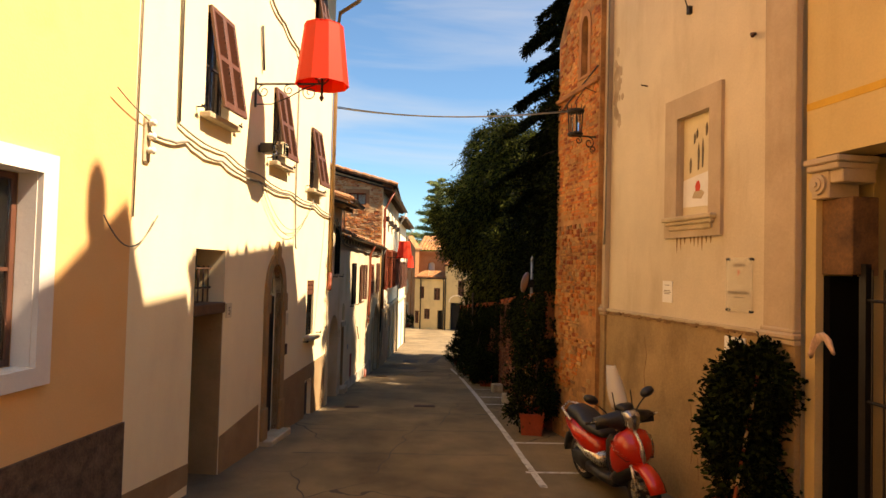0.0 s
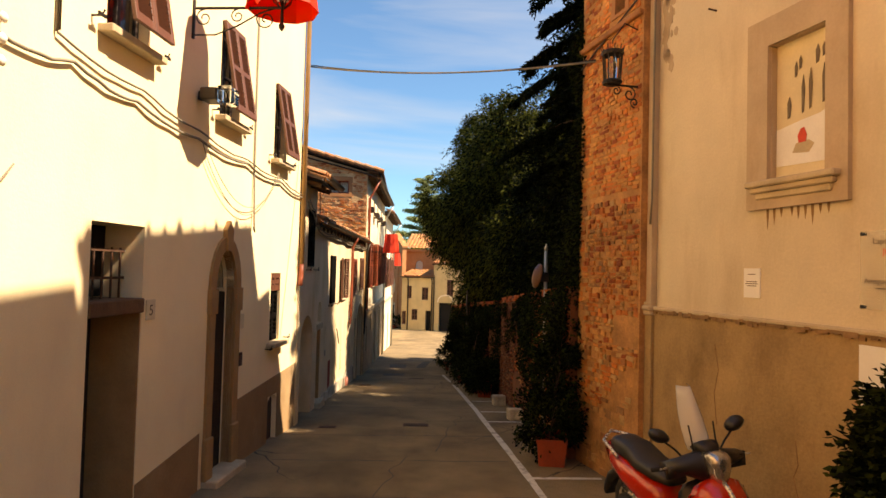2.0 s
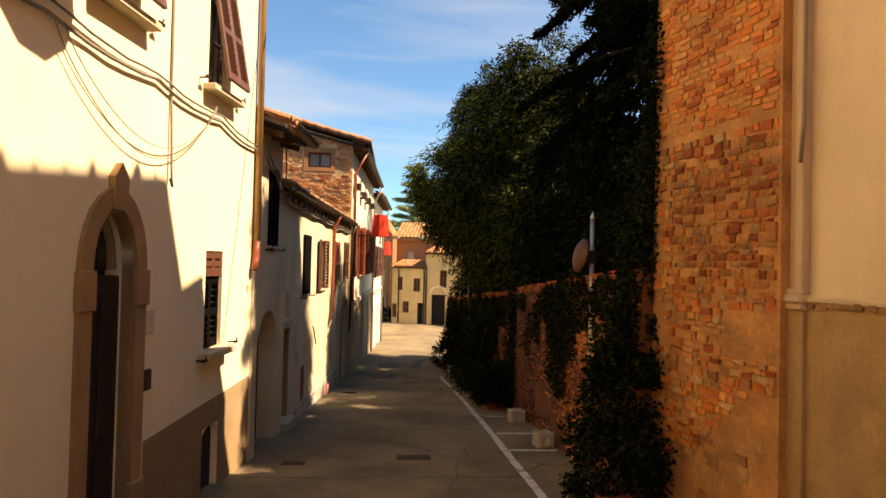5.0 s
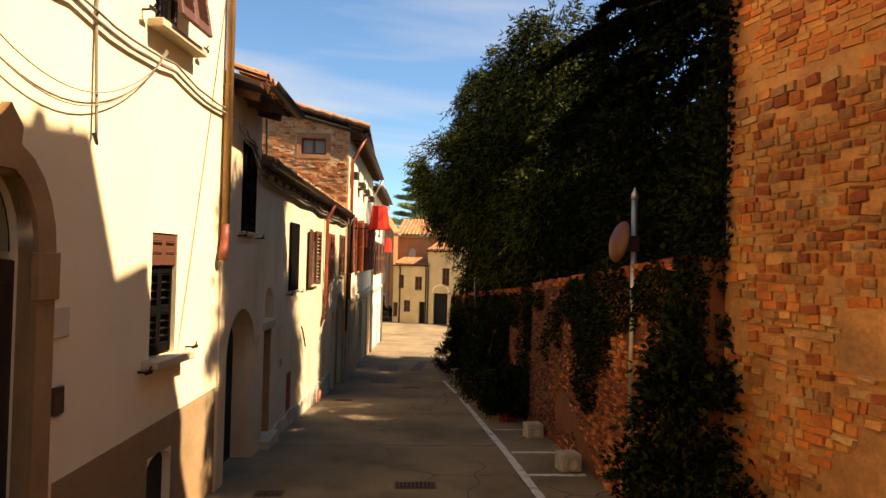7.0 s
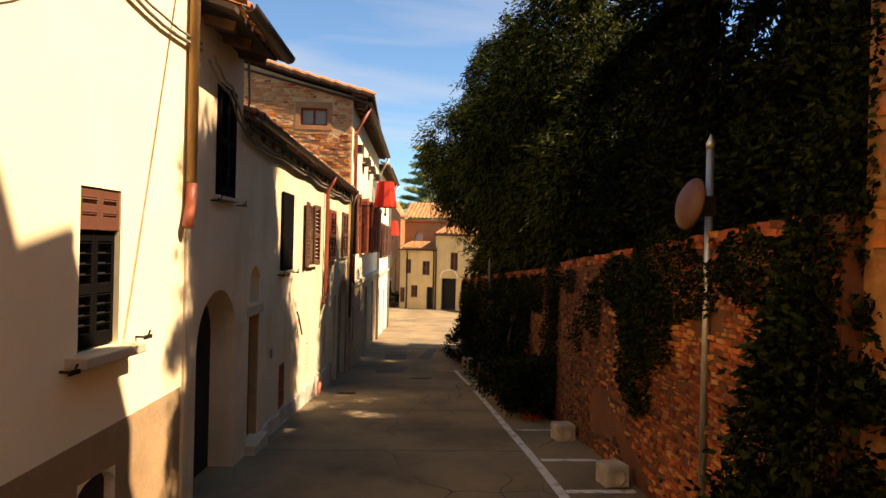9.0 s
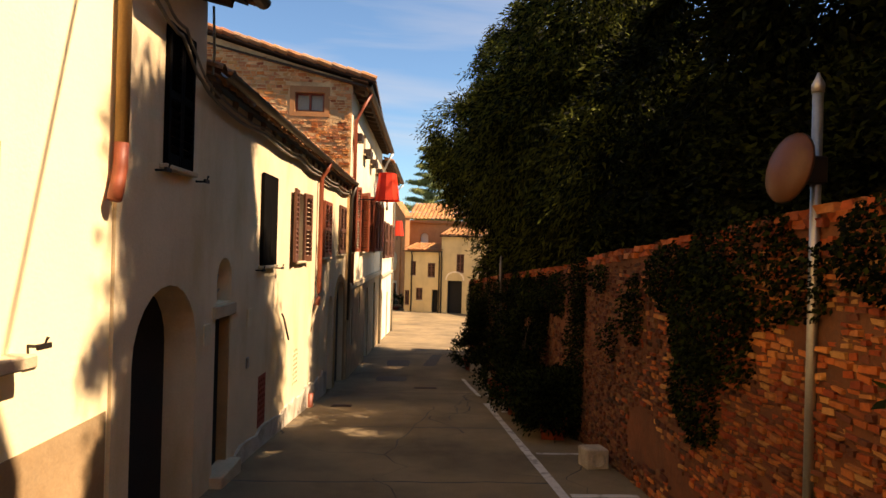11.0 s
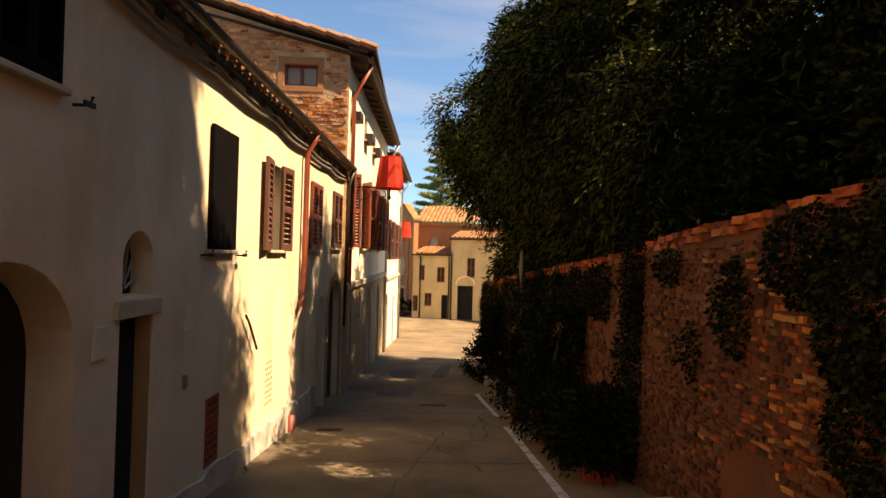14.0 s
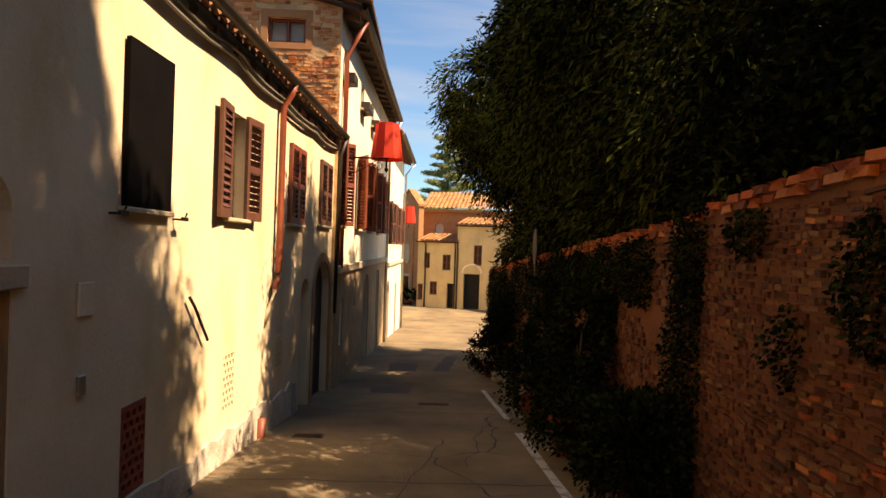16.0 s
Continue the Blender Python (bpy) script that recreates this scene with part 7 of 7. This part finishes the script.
hd_ = part("handlebar_cover", loft(bmesh.new(), [[(p[0] * 0.0 + 0.42 + dx + 0.07 * math.cos(a), y, 0.99 + 0.075 * math.sin(a) * s) for a in [2 * math.pi * k / 10 for k in range(10)] for p in [(0, 0)]] for y, dx, s in ((-0.33, -0.06, 0.5), (-0.2, -0.03, 0.9), (-0.09, 0.02, 1.5), (0.09, 0.02, 1.5), (0.2, -0.03, 0.9), (0.33, -0.06, 0.5))]), M["plastic_black"], sc, smooth=True)
hl = part("headlight", loft(bmesh.new(), [[(x, s * y, 0.985 + z * s) for y, z in ((-0.085, 0.09), (-0.05, 0.12), (0.05, 0.12), (0.085, 0.09), (0.075, -0.02), (0.04, -0.1), (0, -0.12), (-0.04, -0.1), (-0.075, -0.02))] for x, s in ((0.46, 1.05), (0.56, 1.02), (0.6, 0.85), (0.615, 0.45))]), M["headlight"], sc, "large clear headlight", smooth=True)
part("reflector", lathe(bmesh.new(), [(0.02, 0.0), (0.05, 0.02), (0.075, 0.07)], 14, pose(0.52, 0, 0.985, 0, 90)), M["reflector"], hl, smooth=True)
part("dash_hood", loft(bmesh.new(), [section(x, w, a, b, 10) for x, w, a, b in ((0.34, 0.09, 1.06, 1.14), (0.44, 0.1, 1.06, 1.17), (0.5, 0.06, 1.08, 1.13))]), M["plastic_black"], sc, smooth=True)
for s in (-1, 1):
    part("grip", tube(bmesh.new(), [(0.36, s * 0.28, 0.98), (0.32, s * 0.42, 0.97)], 0.018, 8), M["rubber"], sc, smooth=True)
    part("hand_guard", loft(bmesh.new(), [[(0.38 + dx, s * y, 0.96 + z) for dx, z in ((0, -0.05), (0.05, -0.04), (0.05, 0.05), (0, 0.06))] for y, dx in ((0.2, 0), (0.29, -0.02), (0.34, -0.05))]), M["plastic_black"], sc, smooth=True)
    part("brake_lever", tube(bmesh.new(), [(0.4, s * 0.22, 1.0), (0.41, s * 0.4, 1.0)], 0.008, 5), M["silver"], sc)
    mr = part("mirror_stalk", tube(bmesh.new(), [(0.36, s * 0.16, 1.03), (0.35, s * 0.22, 1.1), (0.34, s * 0.3, 1.17)], 0.008, 6), M["iron"], sc)
    part("mirror", loft(bmesh.new(), [[(x, s * 0.34 + c * 0.075 * f + 0.03 * d * s, 1.22 + d * 0.06 * f) for c, d in [(math.cos(a), math.sin(a)) for a in [2 * math.pi * k / 12 for k in range(12)]]] for x, f in ((0.3, 0.9), (0.33, 1.0), (0.37, 0.8), (0.385, 0.4))]), M["plastic_black"], mr, smooth=True)
    part("screen_rod", tube(bmesh.new(), [(0.42, s * 0.1, 1.05), (0.38, s * 0.11, 1.28)], 0.007, 5), M["iron"], sc)
ws = bmesh.new()
grid = []
for i in range(7):
    z = 1.08 + 0.46 * i / 6
    hw_ = 0.1 - 0.05 * (i / 6) ** 1.6 + 0.02 * math.sin(math.pi * i / 6)
    grid.append([(0.44 - 0.16 * i / 6 - 0.1 * abs(j / 4) ** 2, hw_ * j / 4, z) for j in range(-4, 5)])
va = [[ws.verts.new(p) for p in row] for row in grid]
vb = [[ws.verts.new((p[0] - 0.005, p[1], p[2])) for p in row] for row in grid]
for i in range(6):
    for j in range(8):
        ws.faces.new((va[i][j], va[i][j + 1], va[i + 1][j + 1], va[i + 1][j]))
        ws.faces.new((vb[i][j], vb[i + 1][j], vb[i + 1][j + 1], vb[i][j + 1]))
for i in range(6):
    for j in (0, 8):
        ws.faces.new((va[i][j], va[i + 1][j], vb[i + 1][j], vb[i][j]))
for j in range(8):
    for i in (0, 6):
        ws.faces.new((va[i][j], va[i][j + 1], vb[i][j + 1], vb[i][j]))
wso = part("windscreen", ws, M["screen"], sc, "tall clear plastic windscreen", smooth=True)
wso.visible_shadow = False
part("side_stand", tube(bmesh.new(), [(0.0, 0.12, 0.22), (0.02, 0.24, 0.0)], 0.014, 6), M["iron"], sc)

# ---- bricks and stones, piece by piece ----
def piece_mesh(name, mat, seed):
    """A worn brick or stone of unit size: front at y = -0.5, corners knocked about."""
    r = random.Random(seed)
    j = lambda s: r.uniform(-s, s)
    bm = bmesh.new()
    f = [bm.verts.new((x * 0.5 + j(0.05), -0.5 + j(0.06), z * 0.5 + j(0.09))) for x, z in ((-1, -0.86), (-0.88, -1), (0.88, -1), (1, -0.86), (1, 0.86), (0.88, 1), (-0.88, 1), (-1, 0.86))]
    g = [bm.verts.new((v.co.x * 1.06, 0.5, v.co.z * 1.1)) for v in f]
    bm.faces.new(f)
    for i in range(8):
        k = (i + 1) % 8
        bm.faces.new((f[i], f[k], g[k], g[i]))
    bmesh.ops.recalc_face_normals(bm, faces=bm.faces[:])
    me = bpy.data.meshes.new(name)
    bm.to_mesh(me)
    bm.free()
    me.materials.append(mat)
    return me


def courses(u0, u1, z0, top, rng, h_lo, h_hi, l_lo, l_hi, skip=None, miss=0.06):
    """Rows of pieces (u, z, length, height) from z0 up to top(u)."""
    out, z = [], z0
    while z < max(top(u0), top(u1), top((u0 + u1) / 2)):
        h = rng.uniform(h_lo, h_hi)
        u = u0 + rng.uniform(0, 0.1)
        while u < u1 - l_lo:
            L = min(rng.uniform(l_lo, l_hi), u1 - u)
            c = (u + L / 2, z + h / 2)
            if c[1] + h / 2 < top(c[0]) and not (skip and skip(*c, L, h)) and rng.random() > miss:
                out.append((c[0], c[1] + rng.uniform(-0.006, 0.006), L - rng.uniform(0.012, 0.026), h - rng.uniform(0.01, 0.02)))
            u += L
        z += h
    return out


def lay(parent, pieces, mats, rng, near, depth=0.05, proud=(0.004, 0.022), tilt=2.0, most=300):
    """Sets pieces into a wall's face: those in the stretch 'near' as objects of their own, the rest joined."""
    z0 = parent["z0"]
    data = [piece_mesh("brick", m, s) for m in mats for s in range(3)]
    made, rest = 0, {k: bmesh.new() for k in range(len(mats))}
    parts = {k: [] for k in range(len(mats))}
    for u, z, L, h in pieces:
        k = rng.randrange(len(data))
        out = rng.uniform(*proud)
        m = Matrix.Translation((u, depth / 2 - out, z - z0)) @ Euler((radians(rng.uniform(-tilt, tilt)), radians(rng.uniform(-tilt, tilt)), radians(rng.uniform(-tilt, tilt)))).to_matrix().to_4x4() @ Matrix.Diagonal((L, depth, h, 1))
        if near(u, z) and made < most:
            o = new("brick", data[k])
            o.parent = parent
            o.matrix_basis = m
            made += 1
        else:
            parts[k // 3].append((k, m))
    for q, items in parts.items():
        vs, fs = [], []
        for k, m in items:
            b = len(vs)
            vs += [m @ v.co for v in data[k].vertices]
            fs += [[b + i for i in p.vertices] for p in data[k].polygons]
        if not vs:
            continue
        me = bpy.data.meshes.new("brickwork")
        me.from_pydata(vs, [], fs)
        me.materials.append(M[mats[q].name[:-4]] if mats[q].name.endswith("_one") else mats[q])
        o = new("brickwork", me)
        o.parent = parent
        tagged(o, kind="stuff")


rb = random.Random(5)
for m_ in ("brick", "brick_red", "stone_mix"):
    M[m_ + "_one"] = varied(m_ + "_one", [tuple(e.color[:3]) for n_ in M[m_].node_tree.nodes if n_.bl_idname == "ShaderNodeValToRGB" for e in n_.color_ramp.elements], by_object=True)

# tower: brick above, rubble in the middle, bare render patches below
def tower_skip(u, z, L, h):
    if 0.82 < u < 1.33 and 4.6 < z < 5.95:
        return True
    bare = noise.noise(Vector((u * 1.1 + 3, z * 0.9, 4.0)))
    return z < -0.25 + 0.35 * (u - 0.8) + 0.4 * bare or (0.4 < z < 0.75 and bare > 0.12)


def tower_top(u):
    for (ua, za), (ub, zb) in zip(TOWER_HEAD, TOWER_HEAD[1:]):
        if ub <= u <= ua:
            return min(za, zb)
    return 5.6


up = courses(0.02, LE - 0.02, 2.35, lambda u: tower_top(min(max(u, 0.01), LE - 0.03)), rb, 0.048, 0.066, 0.07, 0.18, tower_skip, 0.07)
lay(he, up, [M["brick"]], rb, lambda u, z: False, 0.05, (0.002, 0.018), 5.0)
mid = courses(0.02, LE - 0.02, -1.4, lambda u: 2.35, rb, 0.04, 0.085, 0.05, 0.17, tower_skip, 0.1)
lay(he, mid, [M["stone_mix_one"], M["brick_one"], M["brick_one"]], rb, lambda u, z: 0.9 < z < 2.2 and u > 0.3, 0.07, (0.004, 0.03), 8.0)
near_up = [p for p in courses(0.02, LE - 0.02, -1.4, lambda u: -0.2, rb, 0.07, 0.14, 0.1, 0.24, lambda u, z, L, h: noise.noise(Vector((u * 2.1, z * 2.1, 9.0))) < 0.18, 0.1)]
lay(he, near_up, [M["stone_mix"]], rb, lambda u, z: False, 0.05, (0.0, 0.012), 4.0)
hpart("arch_bricks", slab(arch(0.86, 1.29, 4.7, 5.55, 0.3), [SLIT], -0.02, 0.0), M["brick_plain"], he)

# garden wall: red brick low and near, mixed rubble further on, a brick coping
gl = lambda u: ground(31.0 - u) - 0.02
wall_pieces = []
for a, b, kind in ((0.0, 8.0, 0), (8.0, 14.0, 1), (14.0, LW - 0.02, 2)):
    lo, hi, l0, l1 = ((0.05, 0.08, 0.06, 0.15), (0.034, 0.066, 0.045, 0.14), (0.034, 0.054, 0.05, 0.14))[kind]
    wall_pieces += courses(a, b, gl(b) - 0.6 if kind == 0 else gl(a) - 0.1, lambda u: wall_top(u) - 0.1, rb, lo, hi, l0, l1, lambda u, z, L, h: z < gl(u) - 0.05 or (noise.noise(Vector((u * 0.9, z * 1.3, 2.0))) > 0.38 and z < 0.4), 0.06)
# Further rubble is coloured darker as shade, nearer bricks brighter as bounced light.
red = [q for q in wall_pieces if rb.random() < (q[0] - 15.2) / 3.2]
shaded_pieces = set(wall_pieces) - set(red)
lay(hw, [q for q in wall_pieces if q in shaded_pieces], [M["rubble_red"]], rb, lambda u, z: False, 0.07, (0.0, 0.032), 8.0)
lay(hw, red, [M["brick_red_one"], M["brick_red_one"], M["brick_one"]], rb, lambda u, z: 16.6 < u < 18.6 and z > -0.9, 0.07, (0.0, 0.032), 8.0)
cop = []
u = 0.0
while u < LW - 0.3:
    L = rb.uniform(0.1, 0.22)
    if rb.random() > 0.05:
        cop.append((u + L / 2, wall_top(u + L / 2) + 0.005, L - 0.012, 0.055))
        cop.append((u + L / 2 - 0.1, wall_top(u + L / 2) - 0.06, L - 0.015, 0.055))
    u += L
lay(hw, cop, [M["brick_red"]], rb, lambda u, z: False, 0.36, (0.015, 0.05), 3.0)

# gable
gpieces = courses(1.5, GU - 0.02, 1.9, lambda u: 4.98 + (GU - 1.5 - u) * 0.2 if u < GU - 1.5 else 4.6 + (GU - u) * 0.253, rb, 0.05, 0.09, 0.1, 0.24, lambda u, z, L, h: (5.7 < u < 6.74 and 3.66 < z < 4.48) or noise.noise(Vector((u * 0.8, z * 0.8, 5.0))) > 0.42, 0.05)
lay(gb, gpieces, [M["brick_far"], M["brick_far"], M["brick"]], rb, lambda u, z: False, 0.06, (0.0, 0.02), 2.5)

# ---- the plan's units turned into metres ----
for ob in list(scene.objects):
    if ob.parent is None and ob.type in {"MESH", "EMPTY"}:
        ob.matrix_world = Matrix.Scale(PACE, 4) @ ob.matrix_world
